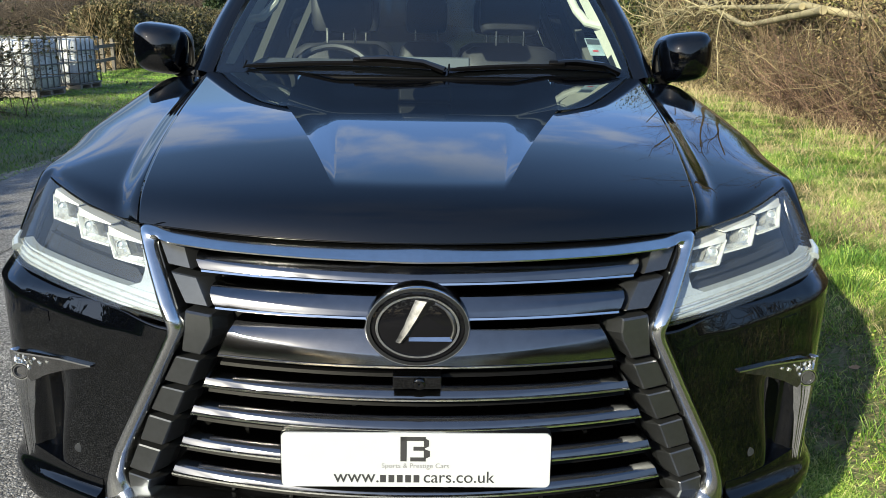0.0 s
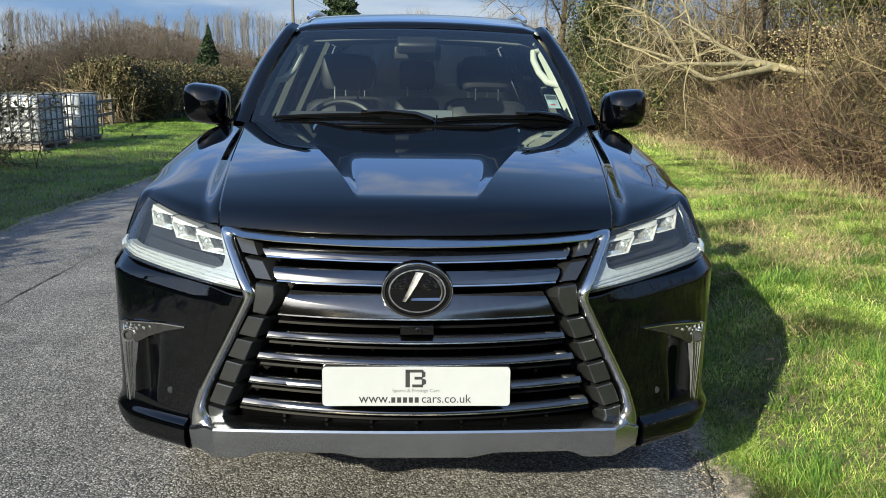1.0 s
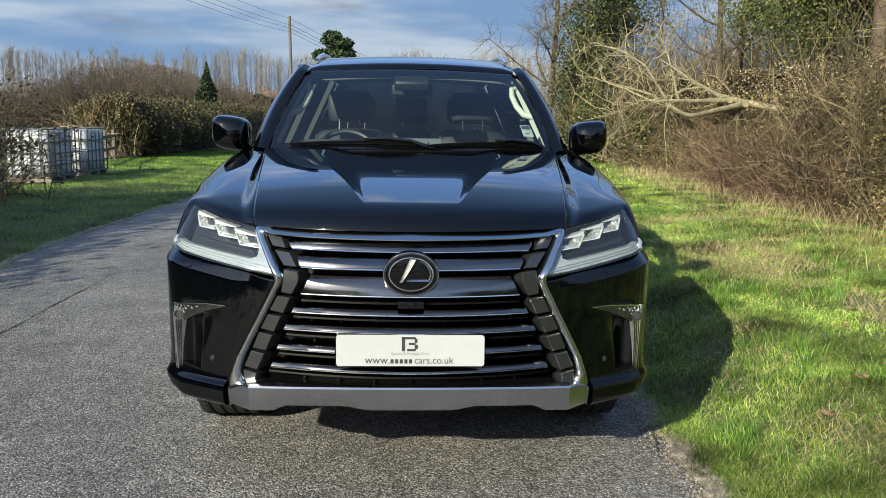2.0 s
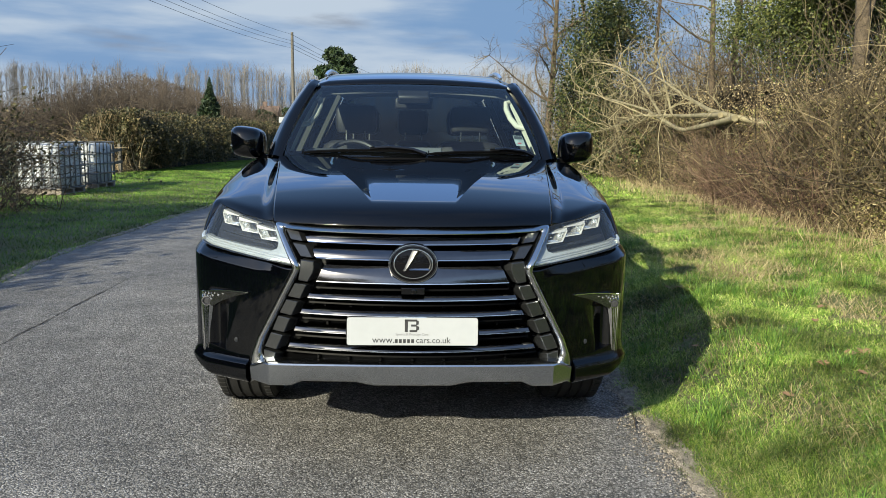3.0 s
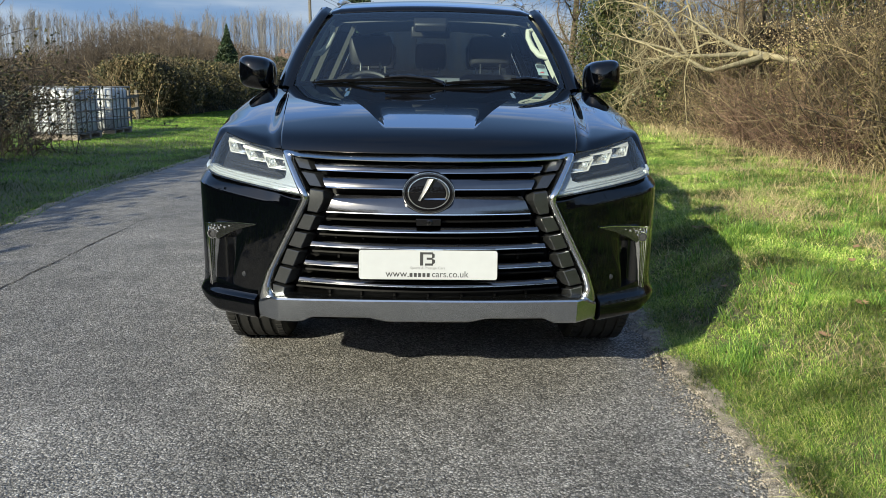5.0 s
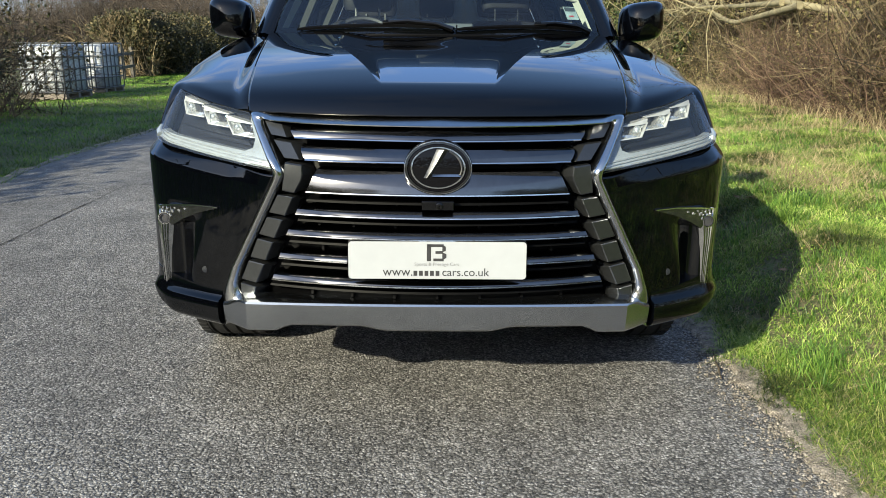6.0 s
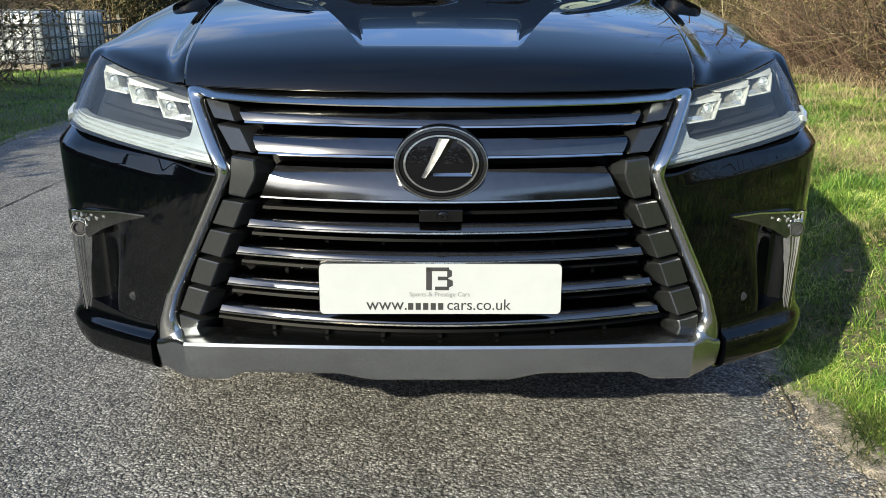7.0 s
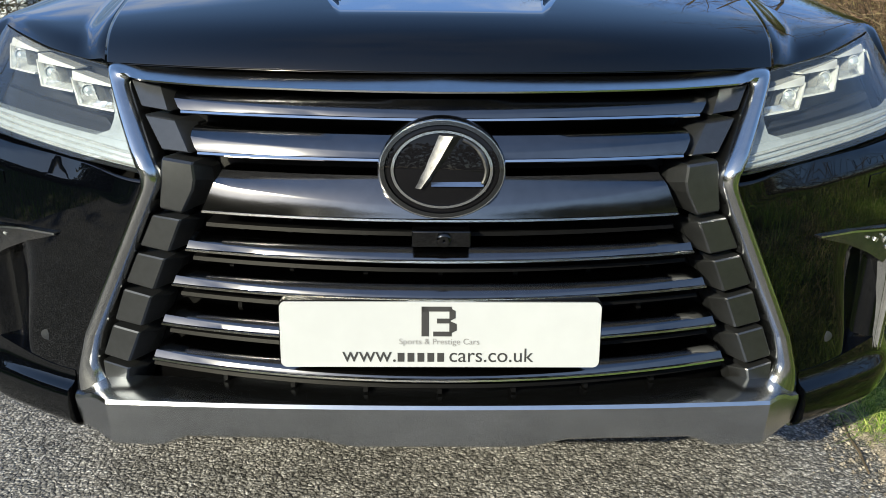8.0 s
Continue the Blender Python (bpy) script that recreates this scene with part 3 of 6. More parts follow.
        part("projector_lens", Shape().spin([(-0.004, 0.0005), (-0.002, 0.007), (0.003, 0.0110), (0.012, 0.0005)], front(a + 0.012, z - 0.001, -0.020, side), "y", 20), LAMP_WHITE, unit, "clear projector lens")
        part("projector_ring", Shape().spin([(0.001, 0.0100), (-0.003, 0.0115), (0.001, 0.0130), (0.006, 0.0115)], front(a + 0.012, z - 0.001, -0.020, side), "y", 20), LAMP_CHROME, unit)
        part("projector_eye", Shape().spin([(-0.002, 0.0005), (0.0, 0.006), (0.004, 0.0085), (0.012, 0.0005)], front(a - 0.034, z - 0.001, -0.028, side), "y", 16), FOG_GLASS, unit)

# emblem
ez, ey = 0.866, front(0, 0.866).y - 0.006


def oval(rx, rz, y, n=48):
    return [(rx * math.cos(k * math.tau / n), y + 0.42 * max(0, rz * math.sin(k * math.tau / n)) * 0.35, ez + rz * math.sin(k * math.tau / n)) for k in range(n)]


emblem = part("emblem", Shape().loft([oval(0.098, 0.077, ey + 0.05), oval(0.098, 0.077, ey + 0.004), oval(0.095, 0.074, ey - 0.004), oval(0.088, 0.068, ey - 0.004), oval(0.087, 0.067, ey + 0.004)]), RING_GREY, suv, "black glass oval emblem in a dark chrome ring", sharp=20)
part("emblem_edge", Shape().loft([oval(0.0985, 0.0775, ey + 0.003), oval(0.0985, 0.0775, ey + 0.0005), oval(0.0962, 0.0753, ey - 0.0045), oval(0.0948, 0.0740, ey - 0.0045)], False), DARK_CHROME, emblem, "thin bright outer edge")
part("emblem_disc", Shape().loft([oval(0.0875, 0.0675, ey + 0.02), oval(0.0875, 0.0675, ey + 0.001), oval(0.07, 0.054, ey - 0.001), oval(0.002, 0.002, ey - 0.002)]), EMBLEM_GLASS, emblem, "gloss black disc")
inner_ring = Shape()
inner_ring.loft([oval(0.080, 0.061, ey - 0.0005), oval(0.078, 0.0595, ey - 0.004), oval(0.0735, 0.056, ey - 0.004), oval(0.0725, 0.055, ey - 0.0005)], False)
part("emblem_ring", inner_ring, DARK_CHROME, emblem)
part("emblem_stroke", Shape().loft([[(x - w, ey + 0.002 + dy, z), (x - w * 0.5, ey - 0.005 + dy, z), (x + w * 0.2, ey - 0.009 + dy, z), (x + w, ey + 0.002 + dy, z)] for x, z, dy, w in ((-0.034, ez - 0.028, 0, 0.009), (-0.021, ez - 0.008, 0, 0.014), (-0.007, ez + 0.016, 0.001, 0.016), (0.013, ez + 0.052, 0.005, 0.018))]), EMBLEM_SILVER, emblem, "brushed silver slanted stroke")
part("emblem_foot", Shape().loft([[(x, ey + 0.002, ez - 0.027), (x, ey - 0.008, ez - 0.024), (x, ey + 0.002, ez - 0.015)] for x in (-0.016, 0.064)]), SATIN, emblem)
part("emblem_arc", Shape().tube([(0.068 * math.cos(radians(t)), ey - 0.002 + 0.007 * max(0, math.sin(radians(t))), ez + 0.052 * math.sin(radians(t))) for t in range(-22, 64, 6)], [0.0035] * 5 + [0.0045] * 5 + [0.003] * 5, 8), EMBLEM_SILVER, emblem)
part("front_camera", Shape().box((0, 1.322, 0.757), (0.092, 0.05, 0.026)).spin([(-0.03, 0.0005), (-0.031, 0.009), (-0.028, 0.0115), (0.0, 0.0115)], (0.004, 1.318, 0.757), "y", 20), GLOSS_BLACK, suv, "gloss black camera pod with a small lens", bevel=0.002)

# dealer plate
plate_pts = []
for cx, cz, a0 in ((0.25, 0.64, 0), (-0.25, 0.64, 90), (-0.25, 0.55, 180), (0.25, 0.55, 270)):
    for k in range(7):
        th = radians(a0 + 15 * k)
        plate_pts.append((cx + 0.01 * math.cos(th), cz + 0.01 * math.sin(th)))


def plate_y(z):
    return 1.290 + (z - 0.54) * 0.09


number_plate = part("number_plate", Shape().loft([[(x, plate_y(z) + d, z) for x, z in plate_pts] for d in (0.004, 0.0)]), WHITE_PLATE, suv, "white show plate with dark printing", sharp=40)
part("plate_holder", Shape().loft([[(x * 1.008, plate_y(z) + d, 0.595 + (z - 0.595) * 1.03) for x, z in plate_pts] for d in (0.022, 0.0042)]), PLASTIC, suv)


def print_block(name, quads, mat, depth=0.0008):
    s = Shape()
    for q in quads:
        s.loft([[(x, plate_y(z) + 0.0002, z) for x, z in q], [(x, plate_y(z) - depth, z) for x, z in q]])
    return part(name, s, mat, number_plate, sharp=0)


def rect(x0, z0, x1, z1):
    return ((x0, z0), (x1, z0), (x1, z1), (x0, z1))


print_block("printed_logo", [rect(-0.031, 0.593, -0.019, 0.643), rect(-0.031, 0.635, 0.018, 0.643), rect(-0.012, 0.593, 0.018, 0.601), rect(-0.006, 0.615, 0.016, 0.623), ((0.014, 0.597), (0.026, 0.603), (0.026, 0.614), (0.014, 0.619)), ((0.014, 0.619), (0.024, 0.624), (0.024, 0.636), (0.014, 0.641))], PRINT)


def lettering(name, text, x, z, width, mat):
    """Words in the built-in font, laid on the plate."""
    cu = bpy.data.curves.new(name, "FONT")
    cu.body, cu.size, cu.align_x = text, 0.03, "LEFT"
    tmp = bpy.data.objects.new(name, cu)
    scene.collection.objects.link(tmp)
    me = bpy.data.meshes.new_from_object(tmp)
    bpy.data.objects.remove(tmp)
    xs = [v.co.x for v in me.vertices]
    k = width / (max(xs) - min(xs))
    x0 = min(xs)
    for v in me.vertices:
        px, pz = x + (v.co.x - x0) * k, z + v.co.y * k
        v.co = (px, plate_y(pz) - 0.0009, pz)
    me.materials.append(mat)
    ob = new(name, me)
    ob.parent = number_plate
    ob.matrix_parent_inverse = world_of(number_plate).inverted()
    return ob


lettering("printed_words", "Sports & Prestige Cars", -0.067, 0.5795, 0.130, GREY_PRINT)
lettering("printed_prefix", "www.", -0.160, 0.5495, 0.087, PRINT)
lettering("printed_suffix", "cars.co.uk", 0.0145, 0.5495, 0.1375, PRINT)
bars = []
for i in range(5):
    x0 = -0.0700 + 0.0162 * i
    bars.append(rect(x0, 0.5495, x0 + 0.0110, 0.5495 + 0.0150))
print_block("printed_bars", bars, PRINT)

# bonnet, with a sunken middle panel
def crest(v):
    return lerp(0.583, 0.745, v)


# the slope of the bonnet along its length, steep in front and flat towards the screen
SLOPE = ((0.0, 0.222), (0.18, 0.212), (0.30, 0.172), (0.47, 0.138), (0.58, 0.112), (1.0, 0.096))


def slope_at(v):
    for (v0, g0), (v1, g1) in zip(SLOPE, SLOPE[1:]):
        if v <= v1:
            return lerp(g0, g1, (v - v0) / (v1 - v0))
    return SLOPE[-1][1]


RISE = [0.0]
for i in range(400):
    RISE.append(RISE[-1] + slope_at((i + 0.5) / 400) * 1.24 / 400)


def bonnet_z(v):
    i = min(399, max(0, int(v * 400)))
    return 1.003 + 0.036 * (1 - math.exp(-1.24 * v / 0.027)) + 0.026 * (1 - math.exp(-1.24 * v / 0.10)) + lerp(RISE[i], RISE[i + 1], v * 400 - i)


def bonnet_point(x, v):
    yf, yb = 1.381 + 0.41 * x * x, 2.62 + 0.2 * x * x
    z = bonnet_z(v) + 0.014 * (1 - (x / crest(v)) ** 2) * math.sin(min(1, v * 2.5) * math.pi / 2)
    return Vector((x, lerp(yf + 0.006, yb, v), z))


def bonnet_v(y):
    """How far along the bonnet its outer edge reaches this y."""
    lo, hi = 0.0, 1.0
    for _ in range(24):
        mid = (lo + hi) / 2
        c = crest(mid)
        lo, hi = (mid, hi) if lerp(1.387 + 0.41 * c * c, 2.62 + 0.2 * c * c, mid) < y else (lo, mid)
    return lo


def panel_half(v):
    """Inner and outer edge of the slope beside the sunken panel."""
    a = 0.172 + 0.12 * max(0, v - 0.10)
    return a, a + min(0.14, 0.31 * max(0, v - 0.09)) + 0.004


def centre_line(v):
    return bonnet_z(v) + 0.014 * math.sin(min(1, v * 2.5) * math.pi / 2)


PANEL = [0.0]
for i in range(200):
    v = (i + 0.5) / 200
    rise = (centre_line(v + 0.0025) - centre_line(v - 0.0025)) / 0.005
    flat = 1.24 * (0.171 - 0.080 * max(0, v - 0.12) if v < 0.47 else max(0.104, 0.143 - 0.30 * (v - 0.47)))
    want = lerp(rise, min(rise, flat), smooth(0.085, 0.125, v))
    PANEL.append(PANEL[-1] + (rise - want) / 200)


def sink(v):
    """How far the middle panel lies under the rest: it leaves it at a cross crease and runs flatter."""
    i = min(199, int(v * 200))
    return lerp(PANEL[i], PANEL[i + 1], v * 200 - i) * (1 - 0.35 * smooth(0.70, 1.0, v))


rows = []
for j in range(97):
    v = (j / 96) ** 1.5
    wi, wo = panel_half(v)
    half = [(wi * k / 8, 1.0) for k in range(9)] + [(lerp(wi, wo, k / 8), (0.93, 0.79, 0.65, 0.52, 0.39, 0.26, 0.13, 0.0)[k - 1]) for k in range(1, 9)] + [(lerp(wo, crest(v), 1 - (1 - k / 14) ** 1.5), 0.0) for k in range(1, 15)]
    row = []
    for x, sunk in [(-x, s) for x, s in reversed(half[1:])] + half:
        p = bonnet_point(x, v)
        p.z -= sunk * sink(v)
        row.append(p)
    rows.append(row)
part("bonnet", Shape().grid(rows), PAINT, suv, "glossy black bonnet with a sunken middle panel reflecting the sky", thick=0.006, sharp=11)

LINING = material("grey_lining", (0.085, 0.088, 0.082), 0.75, 0, 0, 6, 0.1)
AXLES, ARCH_R = (2.33, 5.18), 0.435


def sill(y):
    z = 0.40
    for ya in AXLES:
        if abs(y - ya) < ARCH_R:
            z = max(z, 0.42 + math.sqrt(ARCH_R ** 2 - (y - ya) ** 2))
    return z


def flank_x(z):
    return FLANK_X - 0.02 * smooth(0.75, 0.40, z) - 0.05 * smooth(0.98, 1.18, z)


for side in (1, -1):
    tip = [front(a, z) for a, z in dense(LAMP_HIGH, 3)] + [front(0.908, 1.01) + Vector((0.003, 0.01, 0)), front(0.928, 0.96) + Vector((0.003, 0.01, 0)), front(0.952, 0.915) + Vector((0.0, 0.01, 0)), Vector((0.930, 1.775, 0.895))]
    rows = []
    for j in range(49):
        v = (j / 48) ** 1.6
        row = []
        for i in range(37):
            u = (i / 36) ** 1.3
            f = Vector(along([tuple(p) for p in tip], u))
            y = lerp(f.y, lerp(2.731, 2.80, u), v)
            vb = bonnet_v(y)
            crest_x = crest(vb)
            xo = FLANK_X - 0.045 * (1 - smooth(1.79, 2.12, y))
            # across the wing: at the lamp it keeps to the lamp's edge, further back it runs evenly
            w = lerp(min(1, max(0, (f.x - 0.5785) / (xo - 0.5785))), u, smooth(0.0, 0.6, v))
            x = lerp(f.x, lerp(crest_x - 0.0005, xo, w), smooth(0, 0.08, v))
            # it follows the bonnet's slope; beside the crest a band falls away outward, the shoulder is round
            step = lerp(0.027, 0.013, smooth(0.2, 0.9, v)) * smooth(0.0, lerp(0.20, 0.11, smooth(0.1, 0.9, v)), w)
            drop = lerp(0.036, 0.082, smooth(1.75, 2.05, y))
            z = bonnet_point(crest_x, vb).z - 0.0006 - step - drop * w ** 4.4
            soft = lerp(0.0005, 0.013, smooth(0.0, 0.12, u)) + 0.117 * smooth(0.62, 0.92, u)
            z = lerp(f.z, z, 1 - math.exp(-max(0, y - f.y) / soft))
            row.append((side * x, y, z))
        edge = row[-1]
        for k in range(1, 13):
            zz = lerp(edge[2], sill(edge[1]), k / 12)
            tuck = 0.045 * (1 - smooth(1.79, 2.12, edge[1])) * smooth(0.70, 0.90, zz)
            row.append((side * (flank_x(zz) - tuck), edge[1], zz))
        rows.append(row)
    part("front_wing", Shape().grid(rows), PAINT, suv, "glossy black front wing", thick=0.004, sharp=50)
    for ya in AXLES:
        flare = Shape()
        flare.loft([[(side * (FLANK_X + dx), ya - (ARCH_R + dr) * math.cos(math.pi * k / 24), 0.42 + (ARCH_R + dr) * math.sin(math.pi * k / 24)) for dx, dr in ((-0.03, -0.01), (0.012, -0.004), (0.012, 0.02), (-0.01, 0.045))] for k in range(25)])
        part("wheel_arch", flare, PAINT, suv)
        liner = Shape()
        liner.loft([[(side * x, ya - r * math.cos(math.pi * k / 24), 0.40 + r * math.sin(math.pi * k / 24)) for x, r in ((0.95, 0.44), (0.55, 0.44), (0.55, 0.45), (0.95, 0.45))] for k in range(25)])
        part("arch_liner", liner, PLASTIC, suv)
    for name, y0, y1 in (("front_door", 2.804, 3.90), ("rear_door", 3.904, 4.80), ("rear_quarter", 4.804, 6.22)):
        rows = []
        for k in range(15):
            row = []
            for i in range(33):
                y = lerp(y0, y1, i / 32)
                belt = 1.13 + 0.03 * (y - 2.8) / 3
                zz = lerp(sill(y), belt, k / 14)
                row.append((side * (flank_x(zz) - 0.05 * smooth(5.7, 6.22, y)), y, zz))
            rows.append(row)
        panel = part(name, Shape().grid(rows), PAINT, suv, "", thick=0.004, sharp=50)
        if "door" in name:
            part("door_handle", Shape().tube([(side * (FLANK_X + 0.0), y1 - 0.30, 0.98), (side * (FLANK_X + 0.03), y1 - 0.26, 0.985), (side * (FLANK_X + 0.03), y1 - 0.12, 0.985), (side * FLANK_X, y1 - 0.08, 0.98)], 0.012), CHROME, panel)
    # side windows and pillars
    def wall(y, k):
        belt = 1.13 + 0.03 * (y - 2.8) / 3
        return (side * lerp(0.934, 0.668, k), y, lerp(belt, 1.715, k))
    for y0, y1, yt in ((3.02, 3.80, 3.42), (3.92, 4.72, 3.92), (4.84, 5.95, 4.84)):
        pane = part("side_window", Shape().grid([[wall(lerp(lerp(y0, yt, k / 6), min(y1, 5.95 - 0.12 * k / 6), i / 8), k / 6) for i in range(9)] for k in range(7)]), TINTED, suv, "tinted side window")
        pane.visible_shadow = False
        facing(pane, (side, 0, 0.3))
    for y in (3.86, 4.78):
        part("pillar_lining", Shape().loft([[(wall(y, k)[0] - side * 0.065, y - 0.06, wall(y, k)[2]), (wall(y, k)[0] - side * 0.065, y + 0.06, wall(y, k)[2]), (wall(y, k)[0] - side * 0.10, y + 0.04, wall(y, k)[2]), (wall(y, k)[0] - side * 0.10, y - 0.05, wall(y, k)[2])] for k in (0.0, 0.5, 1.0)]), LINING, suv, "grey pillar lining")
        part("door_pillar", Shape().loft([[wall(y - 0.06, k), wall(y + 0.06, k), (wall(y, k)[0] - side * 0.06, y + 0.05, wall(y, k)[2]), (wall(y, k)[0] - side * 0.06, y - 0.05, wall(y, k)[2])] for k in (0, 0.5, 1)]), GLOSS_BLACK, suv)
    part("rear_pillar", Shape().loft([[wall(5.93, k), wall(6.16 - 0.12 * k, k), (wall(6, k)[0] - side * 0.1, 6.16 - 0.12 * k, wall(6, k)[2]), (wall(6, k)[0] - side * 0.08, 5.93, wall(6, k)[2])] for k in (0, 0.5, 1)]), PAINT, suv)
    # windscreen pillar, painted, with a cream lining
    foot, head = Vector((0.772, 2.80, 1.235)), Vector((0.622, 3.40, 1.705))
    secs = []
    for k in range(9):
        p = foot.lerp(head, k / 8) + Vector((0.018, -0.01, 0.012)) * math.sin(math.pi * k / 8)
        w = lerp(0.085, 0.07, k / 8)
        secs.append([Vector((side * (p.x + dx), p.y + dy, p.z + dz)) for dx, dy, dz in ((-0.022, -0.006, 0.0), (0.012, -0.012, 0.012), (w * 0.6, 0.03, 0.012), (w, 0.10, 0.0), (w * 0.9, 0.13, -0.02), (0.0, 0.05, -0.02))])
    part("windscreen_pillar", Shape().loft(secs), PAINT, suv, sharp=60)
    secs = []
    for k in range(9):
        p = foot.lerp(head, k / 8) + Vector((0.0, 0.05, -0.012))
        secs.append([Vector((side * (p.x + dx), p.y + dy, p.z + dz)) for dx, dy, dz in ((-0.01, 0.0, 0.0), (0.05, 0.10, 0.0), (0.04, 0.17, -0.03), (-0.03, 0.06, -0.03))])
    part("pillar_lining", Shape().loft(secs), CREAM, suv, "cream pillar lining", sharp=60)
    hp = [foot.lerp(head, k) for k in (0.42, 0.45, 0.55, 0.68, 0.78, 0.81)]
    off = (0.0, 0.055, 0.075, 0.075, 0.055, 0.0)
    part("grab_handle", Shape().tube([(side * (p.x - o * 0.9 - 0.01), p.y + 0.09 + o * 0.5, p.z - 0.01) for p, o in zip(hp, off)], 0.017, 10), CREAM, suv, "cream grab handle")
    part("roof_rail", Shape().tube([(side * 0.60, 3.75, 1.768), (side * 0.605, 3.95, 1.802), (side * 0.61, 4.2, 1.832), (side * 0.615, 4.6, 1.850), (side * 0.61, 5.4, 1.84), (side * 0.605, 5.75, 1.785)], [0.010, 0.016, 0.017, 0.017, 0.017, 0.012], 10), SATIN, suv, "satin silver roof rail")
    # door mirror
    secs = []
    for y, rx, rz, dx, dz in ((2.87, 0.015, 0.012, 0.0, 0.0), (2.875, 0.055, 0.05, 0.0, 0.0), (2.89, 0.085, 0.075, 0.0, 0.0), (2.93, 0.103, 0.090, 0.0, 0.0), (2.99, 0.108, 0.095, 0.0, 0.0), (3.04, 0.105, 0.093, 0.0, 0.0), (3.042, 0.096, 0.084, 0.0, 0.0), (3.03, 0.090, 0.078, 0.0, 0.0), (3.03, 0.002, 0.002, 0.0, 0.0)):
        sec = []
        for k in range(32):
            a = k * math.tau / 32
            c, s = math.cos(a), math.sin(a)
            cc, ss = math.copysign(abs(c) ** 0.55, c), math.copysign(abs(s) ** 0.55, s)
            sec.append((side * (0.978 + 0.93 * rx * cc), y + 0.05 * rx * cc + 0.015 * (rx * cc / 0.1) ** 2, 1.316 + 0.97 * rz * ss + 0.012 * cc))
        secs.append(sec)
    mirror = part("door_mirror", Shape().loft(secs), PAINT, suv, "glossy black door mirror", sharp=60)
    part("mirror_arm", Shape().loft([[(side * x, y, z) for y, z in ((2.96, zb), (3.05, zb), (3.05, zt), (2.96, zt))] for x, zb, zt in ((0.80, 1.19, 1.24), (0.87, 1.195, 1.245), (0.94, 1.22, 1.26))]), PLASTIC, mirror, bevel=0.01)
    part("turn_signal", Shape().tube([(side * 1.070, 3.00, 1.300), (side * 1.066, 2.945, 1.297), (side * 1.047, 2.905, 1.294), (side * 1.018, 2.885, 1.292)], [0.006, 0.007, 0.006, 0.004], 8), LAMP_WHITE, mirror, "clear side turn signal")
    part("mirror_glass", Shape().box((side * 0.978, 3.035, 1.316), (0.15, 0.004, 0.13)), CHROME, mirror, bevel=0.002)
    # tail lamps
    part("tail_lamp", Shape().box((side * 0.80, 6.24, 0.98), (0.24, 0.06, 0.16)), material("tail_red", (0.25, 0.01, 0.01), 0.15), suv, "red tail lamp", bevel=0.01)

# roof, tailgate, underside
def roof_point(u, v):
    x = 0.668 * u
    y = lerp(3.37 + 0.03 * u * u, 6.05, v)
    z = 1.703 + 0.088 * math.sin(min(1, v * 3.6) * math.pi / 2) ** 0.8 + 0.042 * math.sin(min(1, v * 2.2) * math.pi / 2) - 0.02 * max(0, v - 0.6) / 0.4 - 0.03 * u * u - 0.03 * smooth(0.86, 1.0, abs(u))
    return (x, y, z)


part("roof", Shape().grid([[roof_point(i / 12 - 1, j / 20) for i in range(25)] for j in range(21)]), PAINT, suv, "glossy black roof", thick=0.01, sharp=60)
HEADLINER = material("grey_headliner", (0.10, 0.10, 0.095), 0.8, 0, 0, 6, 0.1)
part("headliner", Shape().grid([[(roof_point(i / 6 - 1, j / 10)[0] * 0.95, lerp(3.45, 6.0, j / 10), roof_point(i / 6 - 1, j / 10)[2] - 0.05) for i in range(13)] for j in range(11)]), HEADLINER, suv, "grey headliner", thick=0.01)
part("tailgate", Shape().slab([[(x, 6.28 - 0.04 * (x / 0.9) ** 2, z) for x in (-0.9, -0.45, 0, 0.45, 0.9)] for z in (0.5, 0.8, 1.17)], [[(x, 6.20, z) for x in (-0.9, -0.45, 0, 0.45, 0.9)] for z in (0.5, 0.8, 1.17)]), PAINT, suv)
rear_pane = part("rear_window", Shape().grid([[(x * lerp(0.84, 0.62, k), lerp(6.22, 6.06, k), lerp(1.17, 1.80, k)) for x in (-1, -0.5, 0, 0.5, 1)] for k in (0, 0.5, 1)]), glass("rear_glass", (0.07, 0.075, 0.075), 1.5), suv)
rear_pane.visible_shadow = False
facing(rear_pane, (0, 1, 0.2))
part("rear_bumper", Shape().loft([[(x, 6.20, 0.36), (x, 6.33 - 0.08 * x * x, 0.38), (x, 6.34 - 0.08 * x * x, 0.60), (x, 6.20, 0.66)] for x in (-0.95, -0.6, 0, 0.6, 0.95)]), PAINT, suv, bevel=0.02)
part("underbody", Shape().loft([[(-w, y, z), (w, y, z), (w, y, z + 0.06), (-w, y, z + 0.06)] for y, z, w in ((1.42, 0.345, 0.62), (1.60, 0.30, 0.60), (2.6, 0.26, 0.55), (2.7, 0.26, 0.90), (4.6, 0.26, 0.90), (4.7, 0.28, 0.55), (6.2, 0.36, 0.55))]), PLASTIC, suv, "dark underbody shield")
part("cabin_floor", Shape().box((0, 4.4, 0.50), (1.7, 3.5, 0.05)), LEATHER, suv)
part("bulkhead", Shape().box((0, 2.72, 0.80), (1.5, 0.04, 0.85)), PLASTIC, suv)

# windscreen, its dark border, scuttle and wipers
def screen(u, k, lift=0.0):
    b = Vector((0.755 * u, 2.665 + 0.15 * u * u, 1.247 - 0.004 * u * u))
    t = Vector((0.60 * u, 3.335 + 0.045 * u * u, 1.692 - 0.018 * u * u))
    p = b.lerp(t, k)
    bow = 0.03 * math.sin(math.pi * k)
    return p + Vector((0, -0.55, 0.83)) * (bow + lift)


